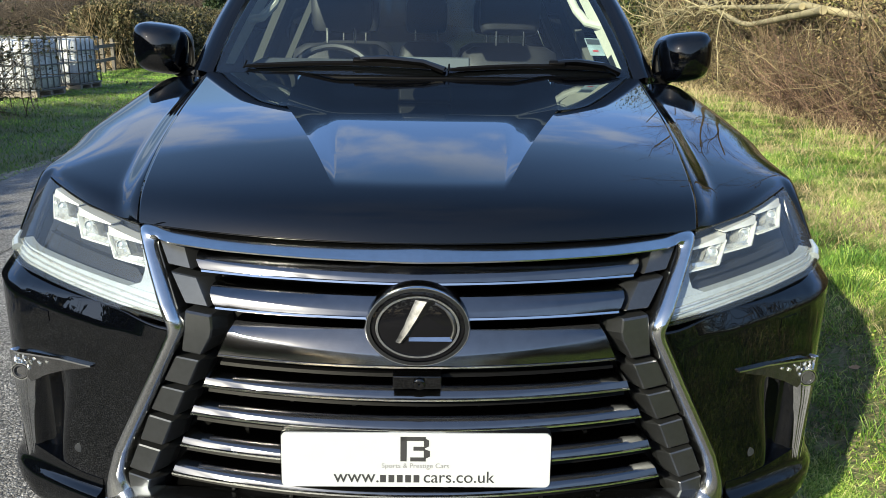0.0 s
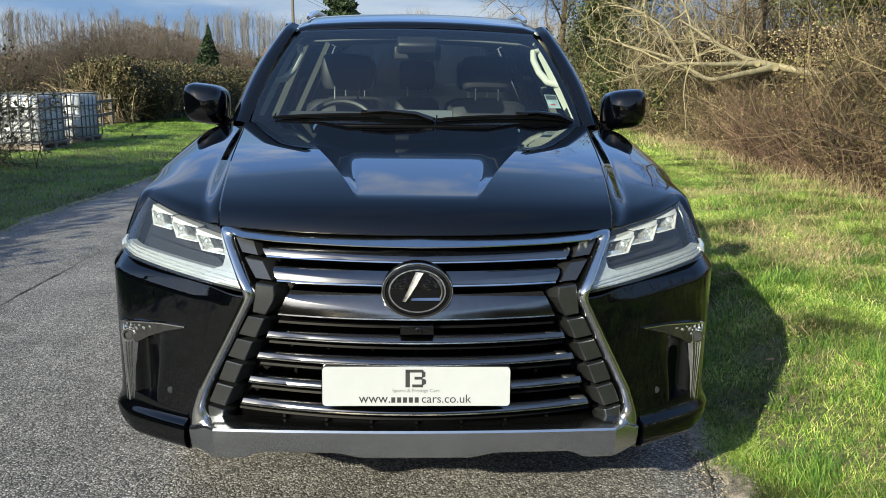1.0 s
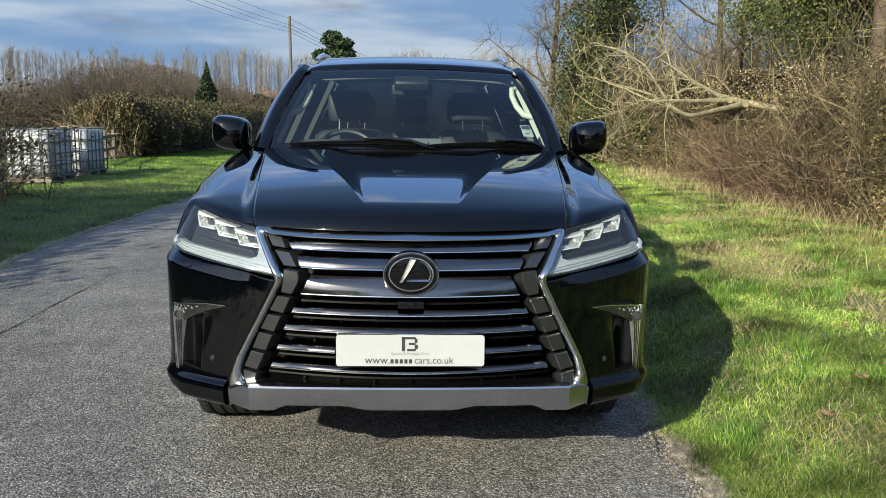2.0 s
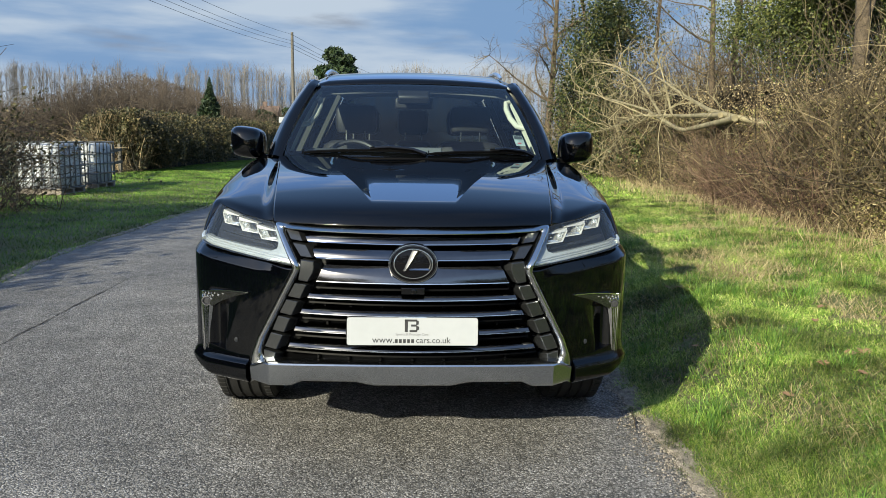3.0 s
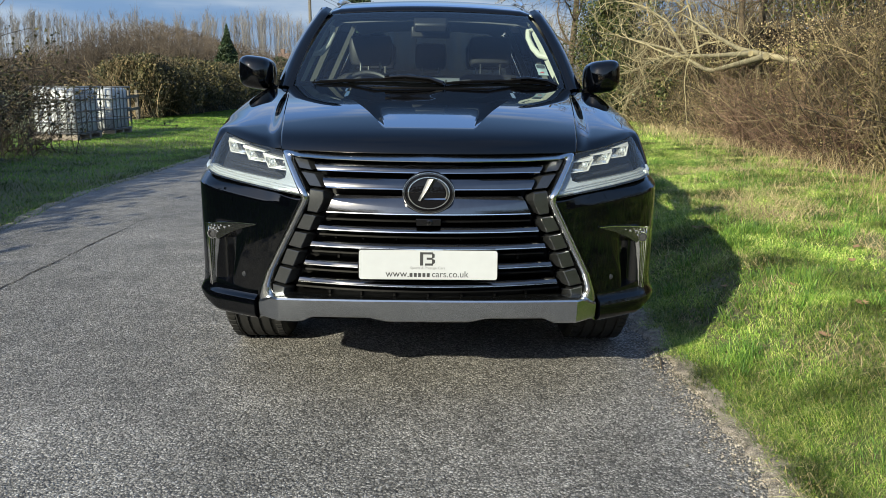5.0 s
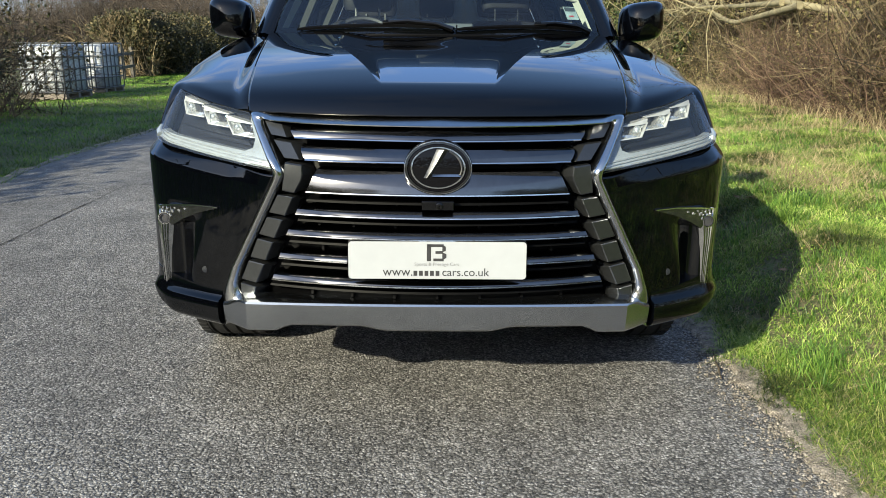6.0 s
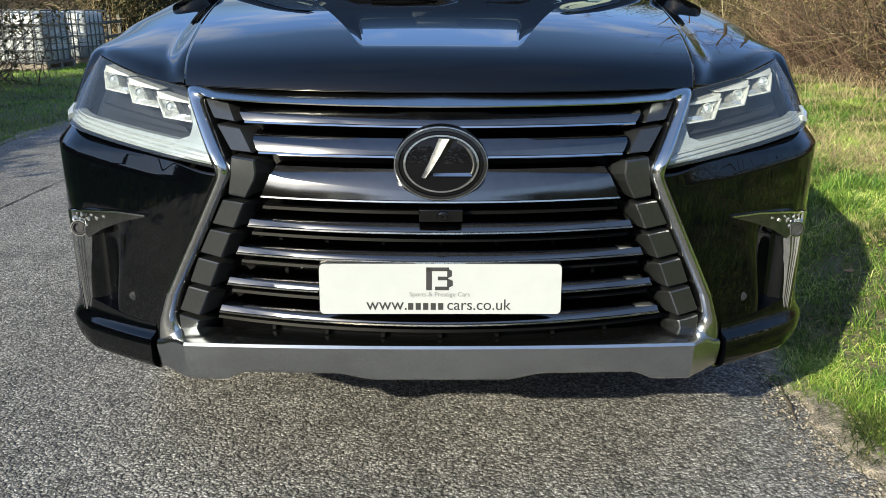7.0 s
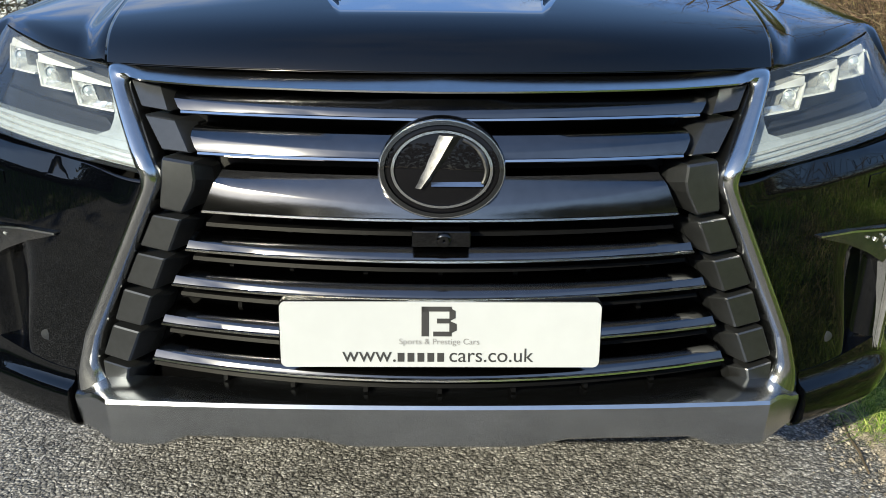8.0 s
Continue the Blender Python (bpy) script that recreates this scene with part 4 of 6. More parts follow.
windscreen = part("windscreen", Shape().grid([[screen(i / 10 - 1, k / 12) for i in range(21)] for k in range(13)]), WINDSCREEN, suv, "clear raked windscreen", sharp=0)
windscreen.data.polygons.foreach_set("use_smooth", [True] * len(windscreen.data.polygons))
windscreen.visible_shadow = False
facing(windscreen, (0, -1, 1))
border = Shape()
border.grid([[screen(i / 10 - 1, k, -0.004) for i in range(21)] for k in (0.90, 0.95, 1.0)])
border.grid([[screen(i / 10 - 1, k, -0.004) for i in range(21)] for k in (0.0, 0.06)])
for s in (1, -1):
    border.grid([[screen(s * u, k / 12, -0.004) for u in (0.955, 1.0)] for k in range(13)])
part("windscreen_border", border, GLOSS_BLACK, windscreen, "black painted edge")
part("scuttle", Shape().grid([[(0.75 * u, lerp(2.60 + 0.15 * u * u, 2.70 + 0.15 * u * u, k), 1.248 - 0.012 * math.sin(math.pi * k) - 0.01 * u * u + 0.004 * k) for u in (i / 10 - 1 for i in range(21))] for k in (0, 0.25, 0.5, 0.75, 1)]), PLASTIC, suv, "black scuttle panel", thick=0.01)
for u0, u1, uc, up in ((-0.84, 0.10, -0.29, 0.09), (0.11, 0.93, 0.62, 0.92)):
    wiper = part("wiper", Shape().tube([screen(lerp(u0, u1, k / 16), 0.022 + 0.030 * math.sin(math.pi * min(1, k / 16 * 0.9)), 0.012) for k in range(17)], [0.004] + [0.0085] * 15 + [0.005], 6), PLASTIC, suv, "black wiper blade")
    part("wiper_arm", Shape().tube([screen(uc, 0.060, 0.024), screen(lerp(uc, up, 0.3), 0.058, 0.030), screen(lerp(uc, up, 0.75), 0.040, 0.028), screen(up, 0.008, 0.018)], [0.009, 0.011, 0.011, 0.014], 8), GLOSS_BLACK, wiper)
    part("wiper_clip", Shape().box(screen(uc, 0.058, 0.022), (0.055, 0.020, 0.013), pose(0, 0, 0, 35)), PLASTIC, wiper, bevel=0.004)
    part("wiper_tip", Shape().tube([screen(u0, 0.012, 0.012), screen(u0 + 0.004, 0.050, 0.016)], [0.004, 0.003], 5), PLASTIC, wiper)
sticker = part("windscreen_sticker", Shape().grid([[screen(u, k, -0.002) for u in (0.82, 0.86, 0.90)] for k in (0.15, 0.21, 0.27)]), material("sticker_pale", (0.26, 0.33, 0.35), 0.5, 0, 0, 30, 0.3), windscreen, "pale round service sticker")
part("sticker_band", Shape().grid([[screen(u, k, -0.0005) for u in (0.825, 0.86, 0.895)] for k in (0.225, 0.262)]), material("sticker_dark", (0.05, 0.06, 0.07), 0.5), sticker)
part("sticker_line", Shape().grid([[screen(u, k, -0.0005) for u in (0.84, 0.87)] for k in (0.175, 0.185)]), material("sticker_red", (0.4, 0.04, 0.05), 0.5), sticker)
part("sensor_box", Shape().box((0, 3.27, 1.615), (0.20, 0.12, 0.06), pose(0, 0, 0, 30)), LEATHER, suv, "dark sensor housing behind the glass", bevel=0.015)
part("rear_view_mirror", Shape().box((0.0, 3.36, 1.575), (0.24, 0.03, 0.075)), LEATHER, suv, bevel=0.012)

# cabin
part("dashboard", Shape().loft([[(x, 2.74 + 0.05 * x * x, 0.95), (x, 2.74 + 0.12 * x * x, 1.20), (x, 2.90, 1.215), (x, 3.06, 1.205 + (0.085 if x < -0.15 and x > -0.65 else 0)), (x, 3.16, 1.12), (x, 3.14, 0.85)] for x in (-0.76, -0.62, -0.5, -0.38, -0.24, -0.12, 0, 0.3, 0.6, 0.76)]), DASH, suv, "dark dashboard", bevel=0.01)
part("display", Shape().box((0.0, 2.98, 1.262), (0.34, 0.03, 0.075), pose(0, 0, 0, -15)), material("display_back", (0.075, 0.085, 0.095), 0.5), suv, "grey back of the dashboard display", bevel=0.006)
tilt = pose(-0.38, 3.22, 1.16, 62)
ring = []
for k in range(33):
    a = k * math.tau / 32
    ring.append(tilt @ Vector((0.19 * math.cos(a), 0.19 * math.sin(a), 0)))
wheel = part("steering_wheel", Shape().tube(ring, 0.016, 8, False), LEATHER, suv, "black leather steering wheel")
part("wheel_hub", Shape().spin([(-0.03, 0.0005), (-0.03, 0.06), (0.02, 0.075), (0.03, 0.0005)], tilt.translation, "y", 16), LEATHER, wheel)
for a in (0, 180, 270):
    part("wheel_spoke", Shape().tube([tilt @ Vector((0.05 * math.cos(radians(a)), 0.05 * math.sin(radians(a)), 0)), tilt @ Vector((0.185 * math.cos(radians(a)), 0.185 * math.sin(radians(a)), 0))], 0.014, 6), DASH, wheel)


def cushion(c, s, turn=None, n=3):
    """A padded block with round edges."""
    m = turn or Matrix()
    secs = []
    for kz in (-1.0, -0.92, -0.6, 0, 0.6, 0.92, 1.0):
        f = (1 - abs(kz) ** 6) ** 0.5 * 0.28 + 0.72 if abs(kz) < 1 else 0.72
        sec = []
        for k in range(20):
            a = k * math.tau / 20
            cx, sy = math.cos(a), math.sin(a)
            sec.append(Vector(c) + m.to_3x3() @ Vector((math.copysign(abs(cx) ** 0.5, cx) * s[0] / 2 * f, math.copysign(abs(sy) ** 0.5, sy) * s[1] / 2 * f, kz * s[2] / 2)))
        secs.append(sec)
    return Shape().loft(secs)


for x, y, w in ((-0.40, 3.62, 0.5), (0.40, 3.62, 0.5), (-0.42, 4.55, 0.5), (0.42, 4.55, 0.5), (0.0, 4.58, 0.34)):
    seat = part("seat_back", cushion((x, y + 0.12, 0.98), (w, 0.16, 0.70), pose(0, 0, 0, -14)), LEATHER, suv, "black leather seat back")
    part("seat_cushion", cushion((x, y - 0.25, 0.62), (w, 0.52, 0.16)), LEATHER, seat)
    rest = part("headrest", cushion((x, y + 0.23, 1.48), (0.29 if w > 0.4 else 0.25, 0.11, 0.20)), LEATHER, seat)
    for dx in (-0.065, 0.065):
        part("headrest_post", Shape().tube([(x + dx, y + 0.17, 1.28), (x + dx, y + 0.18, 1.40)], 0.0065, 6), CHROME, rest)

# wheels
def wheel_at(x, y, side):
    s = Shape()
    prof = [(-0.135, 0.27), (-0.142, 0.33), (-0.138, 0.375), (-0.118, 0.396)]
    for g in (-0.075, -0.025, 0.025, 0.075):
        prof += [(g - 0.007, 0.402), (g - 0.006, 0.393), (g + 0.006, 0.393), (g + 0.007, 0.402)]
    prof += [(0.118, 0.396), (0.138, 0.375), (0.142, 0.33), (0.135, 0.27), (0.10, 0.26), (-0.10, 0.26)]
    road_wheel = base("road_wheel", (x, y, 0.40), "", "")
    road_wheel.parent = suv
    road_wheel.matrix_parent_inverse = world_of(suv).inverted()
    for key in ("label", "category"):
        if key in road_wheel:
            del road_wheel[key]
    part("tyre", s.spin(prof, (x, y, 0.40), "x", 64), RUBBER, road_wheel, "black road tyre with straight grooves")
    blocks = Shape()
    for k in range(72):
        a = k * math.tau / 72
        for sx in (-0.106, 0.106):
            c = Vector((x + sx, y + 0.399 * math.cos(a), 0.40 + 0.399 * math.sin(a)))
            blocks.box(c, (0.03, 0.024, 0.008), pose(0, 0, 0, math.degrees(a) - 90))
    tagged(part("tread", blocks, RUBBER, road_wheel), kind="stuff")
    rim = Shape().spin([(side * 0.12, 0.265), (side * 0.10, 0.25), (-side * 0.10, 0.25), (-side * 0.12, 0.265)], (x, y, 0.40), "x", 48)
    for k in range(10):
        a = k * math.tau / 10
        rim.tube([(x + side * 0.10, y + 0.05 * math.cos(a), 0.4 + 0.05 * math.sin(a)), (x + side * 0.11, y + 0.15 * math.cos(a + 0.05), 0.4 + 0.15 * math.sin(a + 0.05)), (x + side * 0.11, y + 0.255 * math.cos(a + 0.1), 0.4 + 0.255 * math.sin(a + 0.1))], [0.03, 0.02, 0.024], 6)
    rim.spin([(side * 0.125, 0.0005), (side * 0.12, 0.06), (side * 0.05, 0.065), (side * 0.05, 0.0005)], (x, y, 0.40), "x", 24)
    part("rim", rim, ALLOY, road_wheel, "silver alloy rim")
    part("brake_disc", Shape().spin([(side * 0.02, 0.0005), (side * 0.02, 0.17), (-side * 0.02, 0.17), (-side * 0.02, 0.0005)], (x, y, 0.40), "x", 32), SATIN, road_wheel)


for side in (1, -1):
    for ya in AXLES:
        wheel_at(side * 0.822, ya, side)
part("front_axle", Shape().tube([(-0.75, 2.33, 0.36), (0.75, 2.33, 0.36)], 0.05, 8), PLASTIC, suv)
part("rear_axle", Shape().tube([(-0.75, 5.18, 0.36), (0.75, 5.18, 0.36)], 0.05, 8), PLASTIC, suv)

# the car stands a degree askew to the lane
TURN_CAR = Matrix.Translation((0, 1.3, 0)) @ Matrix.Rotation(radians(0.9), 4, "Z") @ Matrix.Translation((0, -1.3, 0))
suv.matrix_basis = TURN_CAR @ suv.matrix_basis


# ---- ground, lane and verges ----
ROAD_L, ROAD_R = -4.05, 1.17


def wob(x, y, s):
    return noise.noise(Vector((x * s, y * s, 3.7)))


def road_right(y):
    return ROAD_R + 0.05 * wob(0, y, 0.9) + 0.03 * wob(5, y, 4.0)


def road_left(y):
    return ROAD_L + 0.50 * smooth(7.5, 3, y) - 0.012 * max(0, y - 15) + 0.08 * wob(2, y, 0.5) + 0.03 * wob(7, y, 3.0)


def land(x, y):
    """Height of the ground."""
    r, l = x - 1.17, -4.05 - x
    z = -0.012
    if r > 0:
        z += 0.26 * smooth(0.0, 0.95, r) + 0.10 * smooth(1.0, 3.2, r) + 0.03 * wob(x, y, 1.1) * smooth(0.1, 0.8, r) + 0.05 * smooth(3, 4.5, r)
    if l > 0:
        z += 0.03 * smooth(0.0, 3.0, l) + 0.035 * wob(x, y, 0.8) * smooth(0.1, 1.0, l)
    return z


def axis_steps(lo, hi, fine_lo, fine_hi, step, grow):
    out, p = [], fine_lo
    while p < fine_hi:
        out.append(p)
        p += step
    s, p = step, fine_hi
    while p < hi:
        out.append(p)
        s *= grow
        p += s
    out.append(hi)
    s, p = step, fine_lo
    while p > lo:
        s *= grow
        p -= s
        out.append(max(p, lo))
    return sorted(set(out))


GROUND = bpy.data.materials.new("turf_soil")
GROUND.use_nodes = True
gn, gl = GROUND.node_tree.nodes, GROUND.node_tree.links
gp = gn["Principled BSDF"]
gp.inputs["Roughness"].default_value = 0.9
gco, ga, gb, gr = gn.new("ShaderNodeTexCoord"), gn.new("ShaderNodeTexNoise"), gn.new("ShaderNodeTexNoise"), gn.new("ShaderNodeValToRGB")
ga.inputs["Scale"].default_value, ga.inputs["Detail"].default_value = 1.4, 8
gb.inputs["Scale"].default_value, gb.inputs["Detail"].default_value = 38, 5
gm, gbm = gn.new("ShaderNodeMath"), gn.new("ShaderNodeBump")
gm.operation = "ADD"
gbm.inputs["Distance"].default_value = 0.03
e = gr.color_ramp.elements
e[0].position, e[0].color = 0.75, (0.035, 0.050, 0.013, 1)
e[1].position, e[1].color = 1.3, (0.15, 0.125, 0.065, 1)
k = e.new(1.0)
k.color = (0.075, 0.098, 0.025, 1)
for tex in (ga, gb):
    gl.new(gco.outputs["Object"], tex.inputs["Vector"])
gl.new(ga.outputs["Fac"], gm.inputs[0])
gl.new(gb.outputs["Fac"], gm.inputs[1])
gl.new(gm.outputs[0], gr.inputs["Fac"])
gl.new(gr.outputs["Color"], gp.inputs["Base Color"])
gl.new(gb.outputs["Fac"], gbm.inputs["Height"])
gl.new(gbm.outputs["Normal"], gp.inputs["Normal"])

xs, ys = axis_steps(-1500, 1500, -9, 6, 0.15, 1.3), axis_steps(-600, 3000, -3, 20, 0.25, 1.25)
ground = part("ground", Shape().grid([[(x, y, land(x, y)) for x in xs] for y in ys]), GROUND, None, "", sharp=0, weld=False)
ground.data.polygons.foreach_set("use_smooth", [True] * len(ground.data.polygons))
tagged(ground, "grassy ground reaching to the horizon", "ground", kind="structure")

ASPHALT = bpy.data.materials.new("chipped_asphalt")
ASPHALT.use_nodes = True
an, al = ASPHALT.node_tree.nodes, ASPHALT.node_tree.links
ap = an["Principled BSDF"]
ap.inputs["Roughness"].default_value, ap.inputs["Specular IOR Level"].default_value = 0.72, 0.35


def lane_node(kind, **values):
    node = an.new("ShaderNode" + kind)
    for key, value in values.items():
        node.inputs[key.replace("_", " ")].default_value = value
    return node


def lane_ramp(value, lo, hi, start, end):
    node = lane_node("MapRange", From_Min=lo, From_Max=hi, To_Min=start, To_Max=end)
    al.new(value, node.inputs["Value"])
    return node.outputs["Result"]


def lane_math(op, p, q):
    node = an.new("ShaderNodeMath")
    node.operation = op
    for socket, value in zip(node.inputs, (p, q)):
        if isinstance(value, float):
            socket.default_value = value
        else:
            al.new(value, socket)
    return node.outputs[0]


aco = an.new("ShaderNodeTexCoord").outputs["Object"]
# stones lie askew: the cells are bent by a fine noise
bend = lane_node("TexNoise", Scale=55.0, Detail=3.0)
al.new(aco, bend.inputs["Vector"])
push, shift = an.new("ShaderNodeVectorMath"), an.new("ShaderNodeVectorMath")
push.operation, shift.operation = "SCALE", "ADD"
push.inputs["Scale"].default_value = 0.016
al.new(bend.outputs["Color"], push.inputs[0])
al.new(aco, shift.inputs[0])
al.new(push.outputs["Vector"], shift.inputs[1])
stones, grit = lane_node("TexVoronoi", Scale=112.0), lane_node("TexVoronoi", Scale=240.0)
wear, patch, stain = lane_node("TexNoise", Scale=0.75, Detail=5.0), lane_node("TexNoise", Scale=6.0, Detail=6.0), lane_node("TexNoise", Scale=1.7, Detail=7.0)
for tex in (stones, grit):
    al.new(shift.outputs["Vector"], tex.inputs["Vector"])
for tex in (wear, patch, stain):
    al.new(aco, tex.inputs["Vector"])
# wheel tracks are worn smoother, the rest is open and dark between the stones
smooth_wear = lane_ramp(wear.outputs["Fac"], 0.42, 0.62, 0.0, 1.0)
tint = an.new("ShaderNodeSeparateColor")
al.new(stones.outputs["Color"], tint.inputs[0])
chip = an.new("ShaderNodeValToRGB")
e = chip.color_ramp.elements
e[0].color, e[1].color = (0.080, 0.077, 0.074, 1), (0.43, 0.420, 0.408, 1)
for at, c in ((0.35, (0.176, 0.168, 0.159)), (0.70, (0.275, 0.263, 0.250)), (0.92, (0.355, 0.341, 0.326))):
    k = e.new(at)
    k.color = (*c, 1)
al.new(tint.outputs[0], chip.inputs["Fac"])
void = lane_math("MULTIPLY", lane_ramp(stones.outputs["Distance"], 0.22, 0.66, 1.16, 0.40), lane_ramp(grit.outputs["Distance"], 0.1, 0.7, 1.12, 0.78))
void = lane_math("ADD", void, lane_math("MULTIPLY", smooth_wear, 0.10))
broad = lane_math("MULTIPLY", lane_ramp(patch.outputs["Fac"], 0.32, 0.68, 0.86, 1.14), lane_ramp(stain.outputs["Fac"], 0.30, 0.70, 0.80, 1.18))
scale_all = lane_math("MULTIPLY", void, broad)
paint_mix = an.new("ShaderNodeVectorMath")
paint_mix.operation = "SCALE"
al.new(chip.outputs["Color"], paint_mix.inputs[0])
al.new(scale_all, paint_mix.inputs["Scale"])
al.new(paint_mix.outputs["Vector"], ap.inputs["Base Color"])
height = lane_math("SUBTRACT", lane_math("MULTIPLY", tint.outputs[1], 0.55), stones.outputs["Distance"])
height = lane_math("SUBTRACT", height, lane_math("MULTIPLY", grit.outputs["Distance"], 0.30))
bump = lane_node("Bump", Distance=0.0050, Strength=1.0)
al.new(height, bump.inputs["Height"])
al.new(bump.outputs["Normal"], ap.inputs["Normal"])

rows = []
ry = axis_steps(-80, 400, -3, 12, 0.1, 1.12)
for y in ry:
    l, r = road_left(y), road_right(y)
    rows.append([(lerp(l, r, i / 24), y, 0.0 - (0.004 if i in (0, 24) else 0.0) + 0.006 * wob(lerp(l, r, i / 24), y, 0.8) * (0 < i < 24)) for i in range(25)])
road = part("road", Shape().grid(rows), ASPHALT, None, sharp=0)
road.data.polygons.foreach_set("use_smooth", [True] * len(road.data.polygons))
tagged(road, "worn grey asphalt lane of coarse stone chippings", "road", kind="structure")
# a long crack in the lane
rows = []
for i in range(120):
    y = 1.6 + 4.4 * i / 119
    x = -2.66 - 0.028 * (y - 2.8) + 0.022 * wob(1, y, 2.2) + 0.012 * wob(4, y, 9.0) + 0.005 * wob(6, y, 31.0)
    w = 0.0045 + 0.004 * wob(8, y, 6.0) + 0.003 * wob(3, y, 25.0)
    w = max(0.0012, w) * smooth(1.6, 2.6, y) * smooth(6.0, 4.6, y) + 0.0004
    z = 0.006 * wob(x, y, 0.8) + 0.0042
    rows.append([(x - w, y, z), (x, y, z + 0.0002), (x + w, y, z)])
crack = part("road_crack", Shape().grid(rows), material("crack_tar", (0.02, 0.019, 0.018), 0.9, 0, 0, 60, 0.5), None, sharp=0)
tagged(crack, "thin dark crack running along the lane", "road crack", kind="structure")


# ---- grass ----
def blades(name, label, spots, mat, seed, kind="stuff", category="grass"):
    """Tapered bent blades, all in one mesh: spots of (x, y, height, width, lean)."""
    rnd = np.random.default_rng(seed)
    n = len(spots)
    s = np.array(spots)
    z = np.array([land(a, b) for a, b in s[:, :2]])
    ang, bend = rnd.uniform(0, math.tau, n), rnd.uniform(0, math.tau, n)
    wx, wy = np.cos(ang) * s[:, 3] / 2, np.sin(ang) * s[:, 3] / 2
    bx, by = np.cos(bend) * s[:, 4] * s[:, 2], np.sin(bend) * s[:, 4] * s[:, 2]
    x, y, h = s[:, 0], s[:, 1], s[:, 2]
    v = np.stack([np.stack([x - wx, y - wy, z - 0.01], 1), np.stack([x + wx, y + wy, z - 0.01], 1), np.stack([x + bx * 0.35 + wx * 0.7, y + by * 0.35 + wy * 0.7, z + h * 0.6], 1), np.stack([x + bx * 0.35 - wx * 0.7, y + by * 0.35 - wy * 0.7, z + h * 0.6], 1), np.stack([x + bx, y + by, z + h * (1 - 0.35 * s[:, 4])], 1)], 1).reshape(-1, 3)
    f = []
    for i in range(n):
        b = i * 5
        f += [(b, b + 1, b + 2, b + 3), (b + 3, b + 2, b + 4)]
    sh = Shape()
    sh.v, sh.f = v.tolist(), f
    ob = part(name, sh, mat, None, "", sharp=0, weld=False)
    return tagged(ob, label, category, kind=kind)


# far verge blades: grass colour darkened, with the shade there painted in
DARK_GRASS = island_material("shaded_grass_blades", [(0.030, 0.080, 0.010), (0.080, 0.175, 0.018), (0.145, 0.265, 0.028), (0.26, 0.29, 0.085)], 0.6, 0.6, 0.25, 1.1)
CLOVER = island_material("clover_leaves", [(0.03, 0.065, 0.008), (0.075, 0.145, 0.015), (0.14, 0.23, 0.03), (0.27, 0.26, 0.08)], 0.6, 0.4, 0.15, 2.5)
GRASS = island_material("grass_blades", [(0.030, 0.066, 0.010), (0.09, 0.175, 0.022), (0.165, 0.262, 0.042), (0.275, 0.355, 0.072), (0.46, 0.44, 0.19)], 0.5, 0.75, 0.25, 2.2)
TUFT = island_material("tuft_blades", [(0.042, 0.10, 0.022), (0.09, 0.195, 0.036), (0.17, 0.31, 0.052), (0.29, 0.40, 0.085)], 0.42, 0.35, 0.3, 1.5)
STRAW = island_material("dry_straw", [(0.20, 0.15, 0.08), (0.33, 0.26, 0.145), (0.46, 0.385, 0.23)], 0.7, 0.3, 0.1, 2.0)
rg = np.random.default_rng(5)
spots = []
while len(spots) < 420000:
    y = -0.9 + 14.0 * rg.random() ** 1.9
    x = road_right(y) - 0.03 + 0.06 * wob(y, 3, 6) + 3.7 * rg.random() ** 1.2
    if x > 4.9:
        continue
    patch = wob(x, y, 1.3) + 0.6 * wob(x, y, 4.5)
    if rg.random() > 0.70 + patch * 0.95:
        continue
    h = (0.016 + 0.030 * rg.random() + 0.075 * max(0, patch) * rg.random()) * (1 + 0.035 * y) * (0.6 + 0.5 * min(1, (x - 1.17) / 0.4))
    spots.append((x, y, h, 0.0012 + 0.0016 * rg.random() + 0.0006 * max(0, y), 0.6 + 1.7 * rg.random()))
for i in range(620):
    cy = -0.9 + 9.5 * rg.random() ** 1.3
    cx = road_right(cy) + 0.0 + 0.17 * rg.random() ** 0.7
    for j in range(int(18 + 40 * rg.random())):
        spots.append((cx + rg.normal() * 0.025, cy + rg.normal() * 0.035, 0.025 + 0.05 * rg.random(), 0.0016 + 0.0014 * rg.random() + 0.0004 * max(0, cy), 0.6 + 1.6 * rg.random()))
for i in range(75000):
    y = -0.6 - 6.9 * rg.random() ** 1.9
    x = road_right(y) - 0.02 + 3.6 * rg.random()
    spots.append((x, y, 0.03 + 0.05 * rg.random(), 0.004 + 0.004 * rg.random(), 0.4 + 1.3 * rg.random()))
for i in range(24000):
    y = 12.5 + 24 * rg.random() ** 1.5
    x = road_right(y) + 3.9 * rg.random()
    spots.append((x, y, 0.05 + 0.09 * rg.random(), 0.009 + 0.008 * rg.random(), 0.4 + 1.3 * rg.random()))
tufts = []
for i in range(1050):
    cy = -0.9 + 11.5 * rg.random() ** 1.5
    cx = road_right(cy) + 0.06 + 3.3 * rg.random() ** 1.15
    if wob(cx + 11, cy, 0.9) + 0.5 * wob(cx, cy + 5, 2.6) < 0.0:
        continue
    big = 0.5 + 1.1 * rg.random() ** 1.6
    for j in range(int((36 + 40 * rg.random()) * big)):
        r = abs(rg.normal()) * 0.05 * big
        th = rg.random() * math.tau
        tufts.append((cx + r * math.cos(th), cy + r * math.sin(th), (0.035 + 0.085 * rg.random()) * big, 0.0018 + 0.0020 * rg.random() + 0.0004 * max(0, cy), 0.35 + 1.2 * rg.random()))
blades("grass_tufts", "longer dark green grass tufts standing in the verge", tufts, TUFT, 12)
